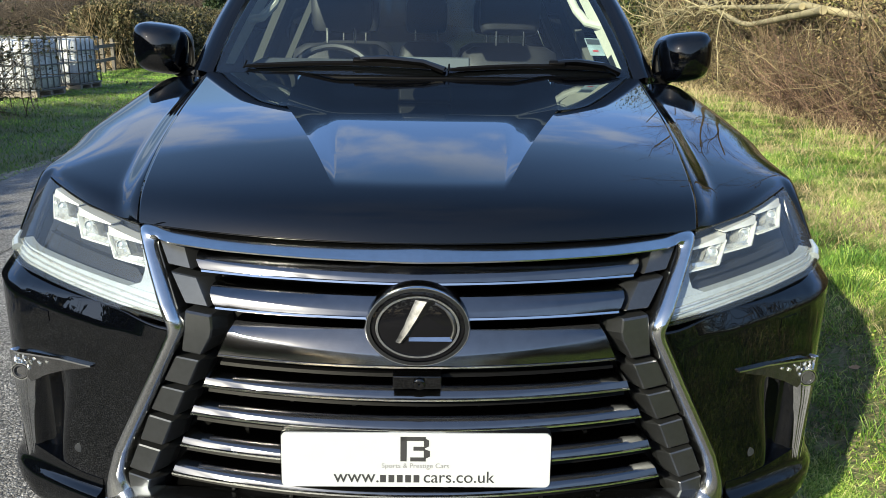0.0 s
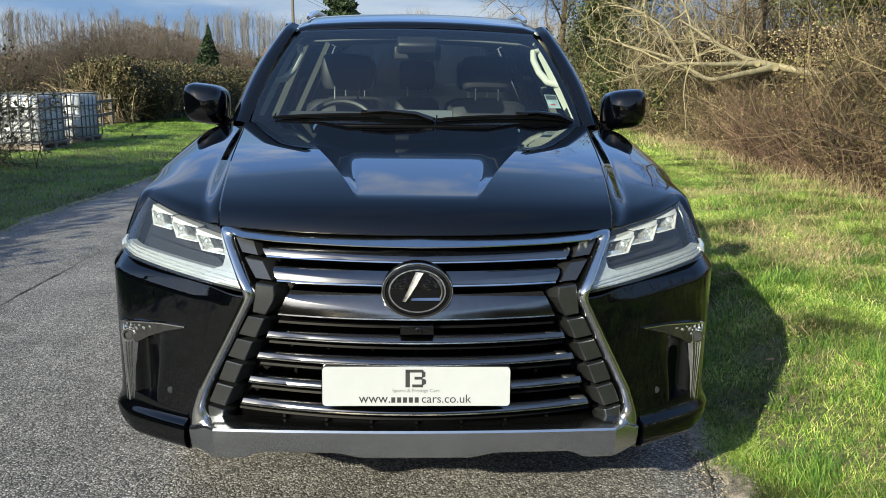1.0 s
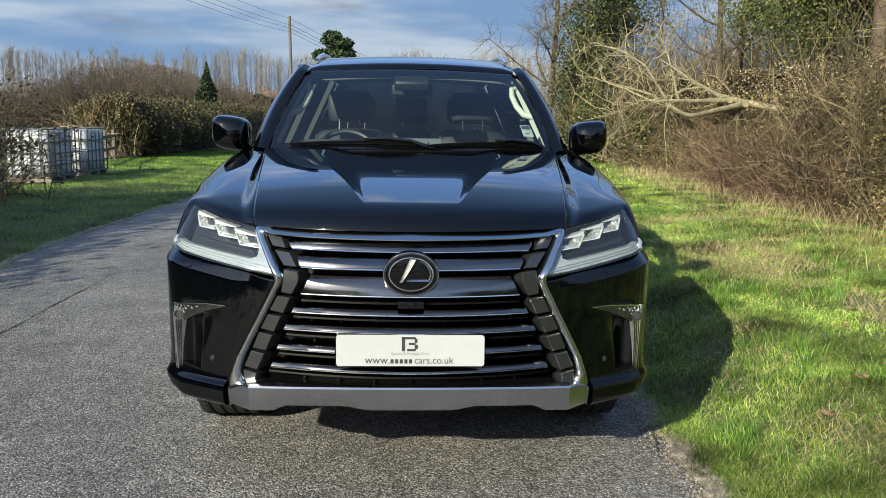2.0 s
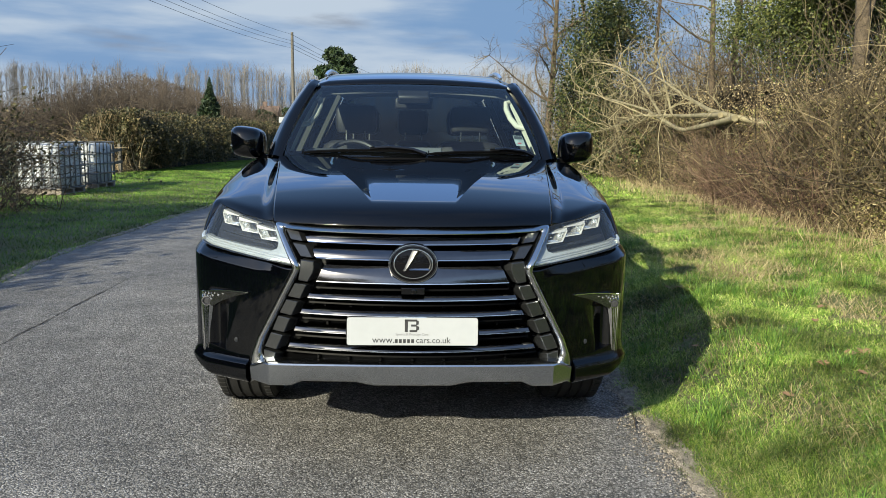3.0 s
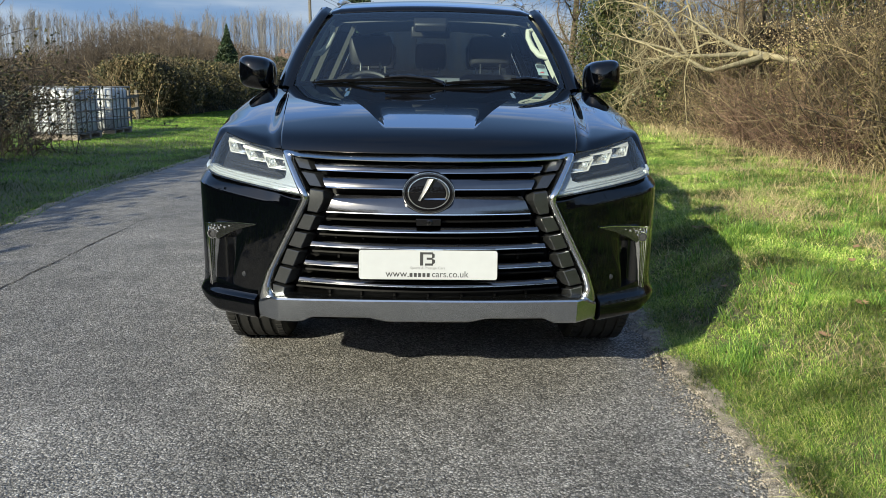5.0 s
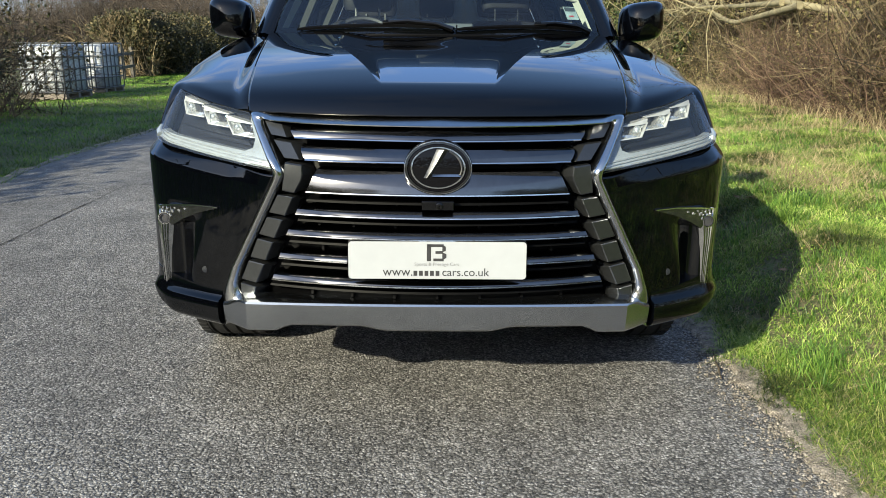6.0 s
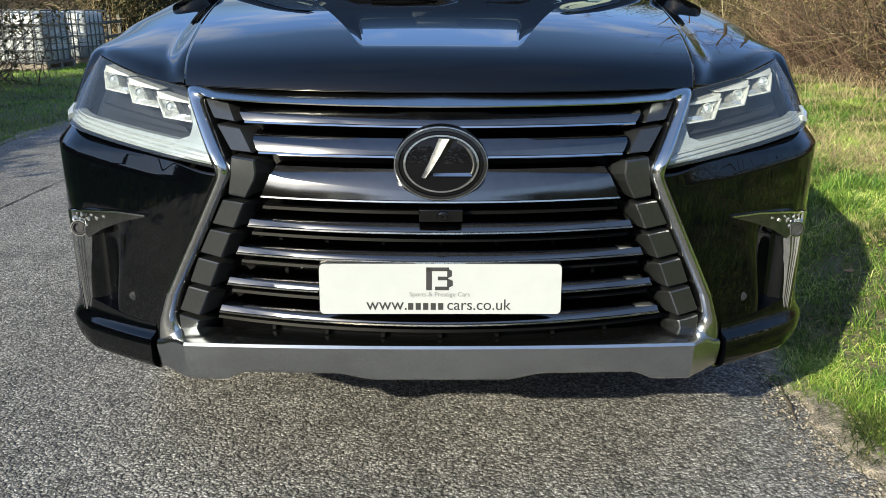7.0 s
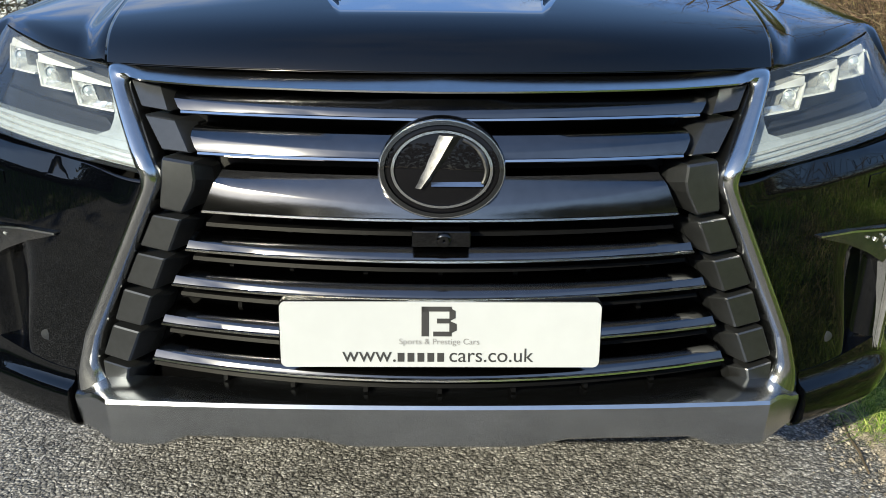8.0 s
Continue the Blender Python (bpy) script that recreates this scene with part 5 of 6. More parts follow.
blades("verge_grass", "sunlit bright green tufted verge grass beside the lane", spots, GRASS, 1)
spots = []
for i in range(2600):
    y = 3 + 12 * rg.random()
    x = 4.35 + 0.012 * y + rg.normal() * 0.38
    spots.append((x, y, 0.12 + 0.30 * rg.random(), 0.005, 0.5 + rg.random()))
for i in range(3500):
    a, b, r = ((2.9, 5.6, 0.45), (3.4, 7.5, 0.5), (2.5, 4.6, 0.3), (3.6, 5.9, 0.5))[i % 4]
    spots.append((a + rg.normal() * r, b + rg.normal() * r, 0.05 + 0.10 * rg.random(), 0.004, 1.0 + rg.random()))
for i in range(42000):
    y = -0.8 + 11 * rg.random() ** 1.7
    x = road_right(y) + 0.0 + 3.3 * rg.random()
    if wob(x, y, 1.7) + 0.5 * wob(x, y, 5) < 0.05:
        continue
    spots.append((x, y, 0.03 + 0.05 * rg.random(), 0.002 + 0.0005 * max(0, y), 1.4 + 1.2 * rg.random()))
blades("dry_grass", "pale dry straw along the hedge foot", spots, STRAW, 2)
spots = []
while len(spots) < 105000:
    y = 2.5 + 38 * rg.random() ** 1.4
    x = road_left(y) + 0.03 - (6 * rg.random() ** 1.2)
    spots.append((x, y, 0.018 + 0.03 * rg.random() + 0.0012 * y, 0.003 + 0.0005 * y, 0.8 + 1.3 * rg.random()))
for i in range(26000):
    y = -8 + 10.8 * rg.random()
    spots.append((road_left(y) - 5 * rg.random(), y, 0.04 + 0.05 * rg.random(), 0.006 + 0.004 * rg.random(), 0.4 + 1.0 * rg.random()))
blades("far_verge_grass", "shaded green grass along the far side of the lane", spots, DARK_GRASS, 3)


# ---- plants: stems, twigs and leaves ----
def stems_shape(stems, sides=3):
    """Thin tapered stems, all in one mesh: each a list of points, a foot radius and a tip radius."""
    v, f = [], []
    for pts, r0, r1 in stems:
        n, b = len(pts), len(v)
        d = Vector(pts[-1]) - Vector(pts[0])
        s = d.orthogonal().normalized() if d.length > 1e-6 else Vector((1, 0, 0))
        u = d.normalized().cross(s)
        ring = [(math.cos(k * math.tau / sides), math.sin(k * math.tau / sides)) for k in range(sides)]
        for i, p in enumerate(pts):
            r = lerp(r0, r1, i / (n - 1))
            for c, q in ring:
                v.append((p[0] + r * (c * s.x + q * u.x), p[1] + r * (c * s.y + q * u.y), p[2] + r * (c * s.z + q * u.z)))
        for i in range(n - 1):
            for k in range(sides):
                a, c = b + i * sides + k, b + i * sides + (k + 1) % sides
                f.append((a, c, c + sides, a + sides))
    sh = Shape()
    sh.v, sh.f = v, f
    return sh


def leaves_shape(centres, size, rnd, long=1.6):
    """Small pointed leaves, each a folded pair of triangles."""
    n = len(centres)
    c = np.asarray(centres)
    a = rnd.normal(size=(n, 3))
    a /= np.linalg.norm(a, axis=1)[:, None]
    b = np.cross(a, rnd.normal(size=(n, 3)))
    b /= np.linalg.norm(b, axis=1)[:, None]
    s = size * rnd.uniform(0.6, 1.3, n)[:, None]
    fold = np.cross(a, b) * s * 0.15
    v = np.stack([c - a * s * long / 2, c + b * s / 2 + fold, c + a * s * long / 2, c - b * s / 2 + fold], 1).reshape(-1, 3)
    sh = Shape()
    sh.v = v.tolist()
    sh.f = [(4 * i + o, 4 * i + p, 4 * i + q) for i in range(n) for o, p, q in ((0, 1, 2), (0, 2, 3))]
    return sh


def bent(p, d, length, n, rnd, droop=0.0, kink=0.12):
    """Points of a stem that wanders as it grows."""
    pts, p, d = [tuple(p)], Vector(p), Vector(d).normalized()
    for _ in range(n):
        d = (d + Vector(rnd.normal(size=3)) * kink + Vector((0, 0, -droop))).normalized()
        p = p + d * (length / n)
        pts.append(tuple(p))
    return pts


def bush_stems(spots, rnd, twig=5, r=0.007, droop=0.05, kink=0.16, up=0.0):
    """Upright shrubs: spots of (x, y, z, height, spread)."""
    out = []
    for x, y, z, h, w in spots:
        d = Vector((rnd.normal() * w, rnd.normal() * w, 1))
        main = bent((x, y, z), d, h, 6, rnd, droop - up, kink)
        out.append((main, r * rnd.uniform(0.7, 1.5), r * 0.35))
        for _ in range(twig):
            k = rnd.integers(1, 6)
            q = main[k]
            out.append((bent(q, Vector(rnd.normal(size=3)) + Vector((0, 0, 0.7)), h * rnd.uniform(0.15, 0.42), 3, rnd, 0.08, 0.25), r * 0.5, r * 0.22))
    return out


BROWN_TWIG = island_material("brown_twigs", [(0.014, 0.011, 0.007), (0.035, 0.027, 0.016), (0.06, 0.046, 0.026), (0.085, 0.066, 0.037), (0.13, 0.10, 0.055), (0.24, 0.19, 0.11)], 0.85, 0.35, 0.0, 0.7)
RED_TWIG = island_material("russet_twigs", [(0.035, 0.022, 0.015), (0.09, 0.054, 0.038), (0.21, 0.135, 0.092)], 0.85, 0.3, 0.0, 0.7)
PALE_BARK = island_material("pale_bark", [(0.12, 0.102, 0.058), (0.21, 0.18, 0.105), (0.31, 0.268, 0.16)], 0.8, 0.25, 0.0, 9.0)
BARK = material("bark", (0.072, 0.053, 0.033), 0.9, 0, 0, 9, 0.6, 0.03, 38)
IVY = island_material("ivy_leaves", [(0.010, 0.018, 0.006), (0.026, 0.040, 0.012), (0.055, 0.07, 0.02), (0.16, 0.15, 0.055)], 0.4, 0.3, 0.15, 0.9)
# near ivy: a lighter copy of the leaf colour with sunlight painted in
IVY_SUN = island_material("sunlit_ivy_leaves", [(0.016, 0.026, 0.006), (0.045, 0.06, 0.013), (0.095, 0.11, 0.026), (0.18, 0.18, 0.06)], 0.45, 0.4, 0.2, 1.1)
OLIVE = island_material("olive_leaves", [(0.04, 0.045, 0.015), (0.12, 0.12, 0.038), (0.25, 0.225, 0.085), (0.34, 0.25, 0.13)], 0.6, 0.3, 0.15, 0.9)
HEDGE_LEAF = island_material("hedge_leaves", [(0.016, 0.020, 0.008), (0.034, 0.038, 0.013), (0.066, 0.058, 0.024), (0.12, 0.088, 0.048)], 0.6, 0.35, 0.1, 0.8)
DEAD_LEAF = island_material("dead_leaves", [(0.13, 0.075, 0.04), (0.23, 0.135, 0.075), (0.34, 0.23, 0.14)], 0.7, 0.2, 0.1, 3.0)
FAR_TWIG = island_material("far_twigs", [(0.115, 0.108, 0.103), (0.165, 0.155, 0.148), (0.235, 0.222, 0.212)], 0.9, 0.2, 0.0, 0.05)
FAR_BROWN = island_material("far_brown", [(0.055, 0.042, 0.031), (0.085, 0.066, 0.049), (0.13, 0.102, 0.077)], 0.9, 0.3, 0.0, 0.1)
NEEDLE = island_material("conifer_needles", [(0.010, 0.022, 0.009), (0.019, 0.036, 0.013), (0.036, 0.055, 0.02)], 0.6, 0.3, 0.0, 0.5)
TAN_TWIG = island_material("tan_twigs", [(0.15, 0.11, 0.06), (0.23, 0.175, 0.10), (0.32, 0.255, 0.155)], 0.8, 0.3, 0.0, 0.8)


def stuff(name, shape, mat, label, category):
    return tagged(part(name, shape, mat, None, "", 0, weld=False), label, category, kind="stuff")


# low broad leaves matted into the verge
rv = np.random.default_rng(91)
cl = []
while len(cl) < 60000:
    y = -0.9 + 9.0 * rv.random() ** 1.7
    x = road_right(y) + 0.02 + 3.2 * rv.random() ** 1.2
    if wob(x + 4, y, 1.6) + 0.7 * wob(x, y + 9, 5.0) < -0.12:
        continue
    cl.append((x, y, land(x, y) + 0.004 + 0.022 * rv.random()))
stuff("verge_weeds", leaves_shape(cl, 0.009, rv, 1.3), CLOVER, "low clover and weeds matted among the grass", "weeds")

# bare thicket along the near side of the lane
rn = np.random.default_rng(11)


def hedge_face(y):
    return 4.62 + 0.012 * y + 0.22 * wob(3, y, 0.5)


spots = []
for i in range(2600):
    y = 3.0 + 24 * rn.random() ** 1.25
    dx = abs(rn.normal()) * 0.75
    h = (0.9 + 1.5 * rn.random() + 0.55 * min(2, dx)) * (1 + 0.25 * wob(9, y, 0.35))
    if 8.3 < y < 17:
        h *= 0.72
    x = hedge_face(y) + dx
    spots.append((x, y, land(x, y) - 0.02, h, 0.28))
thicket = stuff("thicket", stems_shape(bush_stems(spots, rn, 7, 0.0085, 0.03, 0.34, 0.22)), BROWN_TWIG, "dense bare brown thicket of thin stems along the verge", "hedge")
spots = []
for i in range(900):
    y = 6.8 + 4.5 * rn.random()
    x = hedge_face(y) - 0.12 + abs(rn.normal()) * 0.5
    spots.append((x, y, land(x, y) - 0.02, 0.8 + 0.9 * rn.random(), 0.45))
stuff("russet_scrub", stems_shape(bush_stems(spots, rn, 6, 0.0042, 0.05, 0.34, 0.15)), RED_TWIG, "low russet scrub of fine bare stems", "shrub")
spots = []
for i in range(700):
    y = -14 + 18 * rn.random()
    x = 4.7 + abs(rn.normal()) * 0.8
    spots.append((x, y, land(x, y) - 0.02, 1.6 + 1.4 * rn.random(), 0.3))
stuff("thicket_behind", stems_shape(bush_stems(spots, rn, 6, 0.011, 0.03, 0.17)), BROWN_TWIG, "bare brown thicket further down the verge", "hedge")
# fine twigs that fill the thicket
cl = []
for i in range(150000):
    y = 3.0 + 22 * rn.random() ** 1.35
    top = (1.75 + 0.6 * wob(2, y, 0.6)) * (0.8 if 8.3 < y < 15 else 1.0)
    cl.append((hedge_face(y) - 0.1 + abs(rn.normal()) * 0.55, y, 0.30 + top * rn.random() ** 0.85))
stuff("fine_twigs", leaves_shape(cl, 0.0050, rn, 30.0), island_material("fine_brown_twigs", [(0.03, 0.022, 0.013), (0.09, 0.066, 0.038), (0.19, 0.145, 0.08), (0.34, 0.27, 0.155)], 0.85, 0.45, 0.0, 0.8), "mass of fine tangled twigs in the thicket", "hedge")
# a deeper layer of taller scrub behind it
spots = []
for i in range(2100):
    y = 4.0 + 32 * rn.random()
    x = hedge_face(y) + 1.2 + 3.2 * rn.random()
    spots.append((x, y, 0.35, 2.3 + 2.0 * rn.random(), 0.22))
stuff("tall_scrub", stems_shape(bush_stems(spots, rn, 9, 0.011, 0.015, 0.27, 0.16)), BROWN_TWIG, "tall bare brown scrub behind the thicket", "hedge")
# dead leaves packed inside, coloured near black as the thicket's inner shade
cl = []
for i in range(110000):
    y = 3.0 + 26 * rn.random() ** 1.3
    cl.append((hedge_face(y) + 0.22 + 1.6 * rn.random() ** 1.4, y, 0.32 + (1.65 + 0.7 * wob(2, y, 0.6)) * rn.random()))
stuff("shade_leaves", leaves_shape(cl, 0.07, rn), island_material("thicket_shade_leaf", [(0.008, 0.0065, 0.004), (0.018, 0.014, 0.008), (0.035, 0.027, 0.015)], 0.9), "dead leaves packed inside the thicket, near black for its shade", "leaves")
# leaves: bramble green low down, ivy where it climbs
cl = []
for i in range(60000):
    y = 4.2 + 14.0 * rn.random() ** 2.3
    cl.append((hedge_face(y) + abs(rn.normal()) * 0.6 - 0.08, y, 0.42 + 1.45 * rn.random() ** 1.3))
specks = []
for i in range(45000):
    y = 4.0 + 13.0 * rn.random() ** 1.7
    specks.append((hedge_face(y) + abs(rn.normal()) * 0.5 - 0.1, y, 0.32 + 1.9 * rn.random() ** 1.1))
stuff("withered_leaves", leaves_shape(specks, 0.020, rn), island_material("withered_leaf", [(0.05, 0.035, 0.02), (0.13, 0.095, 0.05), (0.26, 0.20, 0.11), (0.40, 0.33, 0.19)], 0.75, 0.4, 0.1, 0.9), "small withered tan leaves scattered through the thicket", "leaves")
stuff("bramble_leaves", leaves_shape(cl, 0.030, rn), OLIVE, "olive and rust bramble leaves in the thicket", "bramble")
cl, far_cl = [], []
for cx, cy, cz, r, h, n in ((4.95, 19.5, 1.5, 0.75, 1.0, 3800), (5.1, 22.5, 3.0, 0.8, 1.8, 8500), (5.5, 21.0, 4.6, 0.9, 1.4, 4500), (4.95, 24.0, 1.6, 0.7, 1.2, 2600), (5.2, 15.6, 1.3, 0.7, 0.5, 2400), (5.7, 9.6, 3.1, 0.75, 0.7, 7000), (6.3, 10.6, 3.6, 0.9, 1.0, 6000), (6.4, 9.2, 3.7, 0.7, 0.9, 4500), (6.0, 8.0, 2.4, 0.5, 0.8, 2500), (5.6, 12.0, 3.4, 0.6, 0.5, 1500)):
    q = rn.normal(size=(int(3.8 * n), 3)) * np.array((r * 0.55, r * 0.7, h * 0.55)) + np.array((cx, cy, cz))
    lump = np.array([wob(a * 1.0 + c, b + 2 * c, 1.4) for a, b, c in q])
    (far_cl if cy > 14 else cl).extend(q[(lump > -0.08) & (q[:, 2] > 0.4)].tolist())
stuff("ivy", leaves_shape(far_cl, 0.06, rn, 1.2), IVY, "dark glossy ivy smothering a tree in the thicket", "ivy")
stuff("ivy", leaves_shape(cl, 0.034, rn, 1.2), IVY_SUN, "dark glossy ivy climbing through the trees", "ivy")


def tree(name, label, foot, height, r, lean, seed, limbs=9, twigs=14, mat=None, first=0.35, reach=0.35):
    """A bare tree: tapered trunk, limbs and a crown of twigs."""
    rnd = np.random.default_rng(seed)
    root = base(name, foot, label, "tree")
    trunk = bent(foot, lean, height, 12, rnd, 0, 0.035)
    sh = Shape().tube(trunk, [lerp(r, r * 0.25, (i / 12) ** 0.9) * (1.25 if i == 0 else 1) for i in range(13)], 10)
    fine = []
    for k in range(limbs):
        i = int(lerp(first * 12, 11, k / max(1, limbs - 1)))
        d = Vector((rnd.normal(), rnd.normal(), 0.8))
        rr = r * lerp(0.34, 0.16, i / 12)
        limb = bent(trunk[i], d, height * reach * rnd.uniform(0.6, 1.2), 7, rnd, -0.02, 0.16)
        sh.tube(limb, [lerp(rr, rr * 0.3, j / 7) for j in range(8)], 6)
        for _ in range(twigs):
            q = limb[rnd.integers(2, 8)]
            tw = bent(q, Vector(rnd.normal(size=3)) + Vector((0, 0, 0.35)), height * reach * rnd.uniform(0.2, 0.5), 4, rnd, 0.0, 0.22)
            fine.append((tw, rr * 0.2, rr * 0.09))
            for _ in range(4):
                fine.append((bent(tw[rnd.integers(1, 4)], Vector(rnd.normal(size=3)) + Vector((0, 0, 0.3)), height * reach * rnd.uniform(0.08, 0.22), 3, rnd, 0, 0.25), rr * 0.11, rr * 0.06))
    part("trunk", sh, mat or BARK, root, "", 60)
    part("crown", stems_shape(fine), BROWN_TWIG, root, "fine bare twigs", 0, weld=False)
    return root


tree("bare_tree", "bare grey-brown tree with fine twigs behind the thicket", (4.72, 28.6, 0.3), 10, 0.15, (0.01, 0, 1), 21, 22, 30, None, 0.2, 0.26)
tree("bare_tree", "slim bare tree rising out of the thicket", (5.62, 13.2, 0.3), 7, 0.075, (-0.01, 0, 1), 22, 9, 16, BARK, 0.3, 0.26)
tree("bare_tree", "thick rough-barked trunk standing in the thicket", (5.17, 7.5, 0.3), 7, 0.115, (0.02, 0.01, 1), 23, 8, 14, BARK, 0.35, 0.3)
tree("bare_tree", "slim bare tree rising out of the thicket", (5.4, 17.0, 0.3), 6.5, 0.06, (-0.03, 0.02, 1), 24, 9, 16, BARK, 0.2, 0.3)
tree("bare_tree", "slim bare tree rising out of the thicket", (6.3, 11.6, 0.3), 6.5, 0.06, (0.05, 0.02, 1), 25, 9, 16, BARK, 0.2, 0.3)
tree("bare_tree", "spreading bare tree behind the thicket", (6.6, 15.0, 0.3), 7.5, 0.10, (-0.05, -0.02, 1), 26, 11, 18, BARK, 0.2, 0.33)
tree("bare_tree", "spreading bare tree behind the thicket", (5.9, 24.5, 0.3), 8, 0.11, (-0.04, -0.02, 1), 27, 11, 18, BARK, 0.2, 0.33)

# a fallen tree with pale limbs hung up in the thicket
fallen = base("fallen_tree", (4.6, 8.2, 0.3), "fallen tree with pale sunlit limbs caught in the thicket", "fallen tree")
PALE_LIMBS = [([(5.9, 7.6, 1.30), (4.50, 9.4, 1.70), (4.49, 10.55, 1.85), (4.57, 11.82, 2.10), (4.56, 13.9, 2.65)], 0.060, 0.012),
              ([(4.42, 9.35, 1.70), (4.55, 11.25, 1.60), (4.59, 12.18, 1.55), (4.54, 14.31, 2.0), (4.05, 18.0, 2.54)], 0.050, 0.010),
              ([(4.43, 9.94, 1.76), (4.59, 12.11, 1.81), (4.52, 14.63, 1.90), (4.28, 16.6, 1.62), (4.02, 17.92, 1.50)], 0.042, 0.010),
              ([(4.58, 13.46, 1.89), (4.51, 14.73, 2.59), (4.36, 16.12, 3.0), (4.06, 17.85, 3.35)], 0.028, 0.008),
              ([(4.60, 12.79, 1.85), (4.57, 13.48, 2.72), (4.55, 13.97, 3.09)], 0.024, 0.008),
              ([(4.52, 14.63, 1.90), (4.31, 16.36, 1.17), (4.21, 16.95, 0.62)], 0.018, 0.007)]
fine = []
for pts, r0, r1 in PALE_LIMBS:
    part("limb", Shape().tube([along(pts, k / 20) for k in range(21)], [lerp(r0, r1, k / 20) for k in range(21)], 8), PALE_BARK, fallen, "", 60)
    for _ in range(4):
        q = along(pts, rn.uniform(0.25, 0.95))
        sub = bent(q, (rn.normal() * 0.35 - 0.2, 0.7 + rn.normal() * 0.7, rn.normal() * 0.6 + 0.1), rn.uniform(0.9, 2.2), 12, rn, 0.01, 0.22)
        fine.append((sub, rn.uniform(0.010, 0.019), 0.004))
        for _ in range(6):
            fine.append((bent(sub[rn.integers(2, 12)], (rn.normal() * 0.5, rn.normal() + 0.3, rn.normal()), rn.uniform(0.3, 0.9), 6, rn, 0, 0.25), 0.0075, 0.0025))
    for _ in range(16):
        q = along(pts, rn.uniform(0.3, 1.0))
        tw = bent(q, (rn.normal() * 0.4 - 0.25, 0.8 + rn.normal() * 0.6, rn.normal() * 0.7 + 0.1), rn.uniform(0.35, 1.1), 6, rn, 0.01, 0.26)
        fine.append((tw, 0.0065, 0.0025))
        for _ in range(3):
            fine.append((bent(tw[rn.integers(1, 6)], (rn.normal() * 0.5, rn.normal() + 0.4, rn.normal()), rn.uniform(0.2, 0.7), 4, rn, 0, 0.25), 0.0055, 0.002))
part("twig_crown", stems_shape(fine, 4), PALE_BARK, fallen, "pale bare twigs", 0, weld=False)
tagged(part("stick", Shape().tube([(4.15, 7.35, land(4.15, 7.35) + 0.03), (4.5, 7.75, 0.50), (4.85, 8.0, 0.62), (5.15, 8.3, 0.72)], [0.010, 0.014, 0.012, 0.006], 7), PALE_BARK), "pale broken stick leaning out of the thicket", "stick")

# ---- the far side of the lane ----
spots = []
for i in range(110):
    a, b = rn.normal() * 0.42, rn.normal() * 0.7
    spots.append((-7.42 + a, 11.7 + b, 0.0, 1.0 + 1.0 * rn.random(), 0.55))
bramble = stuff("bramble_bush", stems_shape(bush_stems(spots, rn, 7, 0.0075, 0.10, 0.22)), FAR_BROWN, "tangled bare bramble bush with a few old leaves", "bush")
arches = []
for i in range(95):
    foot = (-8.12 + rn.normal() * 0.34, 11.9 + rn.normal() * 0.8, 0.0)
    cane = bent(foot, (0.25 + 0.3 * rn.random(), rn.normal() * 0.2, 1.0), rn.uniform(1.8, 2.7), 9, rn, 0.14, 0.10)
    arches.append((cane, 0.008, 0.003))
    for j in range(5):
        arches.append((bent(cane[rn.integers(4, 10)], (rn.normal() * 0.6 + 0.2, rn.normal() * 0.6, 0.3), rn.uniform(0.15, 0.5), 4, rn, 0.05, 0.2), 0.004, 0.002))
part("arching_canes", stems_shape(arches), BROWN_TWIG, bramble, "russet arching canes", 0, weld=False)
tips = [tuple(np.array(c[0][rn.integers(2, len(c[0]))]) + rn.normal(size=3) * 0.03) for c in arches for k in range(2)]
part("cane_leaves", leaves_shape(tips, 0.045, rn), HEDGE_LEAF, bramble, "withered brown leaves", 0, weld=False)
cl = (rn.normal(size=(1100, 3)) * np.array((0.40, 0.7, 0.42)) + np.array((-7.5, 11.7, 1.0))).tolist()
part("old_leaves", leaves_shape([c for c in cl if 0.15 < c[2] < 1.75], 0.045, rn), HEDGE_LEAF, bramble, "", 0, weld=False)
spots = []
for i in range(1100):
    y = -14 + 23.6 * rn.random()
    x = -7.6 + rn.normal() * 0.4
    spots.append((x, y, 0.1, 2.0 + 0.9 * rn.random(), 0.2))
stuff("lane_hedge", stems_shape(bush_stems(spots, rn, 7, 0.012, 0.05, 0.2)), FAR_BROWN, "rough bare hedge on the far verge", "hedge")
cl = np.stack([rn.normal(size=60000) * 0.42 - 7.6, rn.uniform(-14, 9.6, 60000), 0.15 + 2.7 * rn.random(60000)], 1)
stuff("lane_hedge_leaves", leaves_shape(cl, 0.10, rn), HEDGE_LEAF, "dull green and brown leaves of the rough hedge", "hedge")


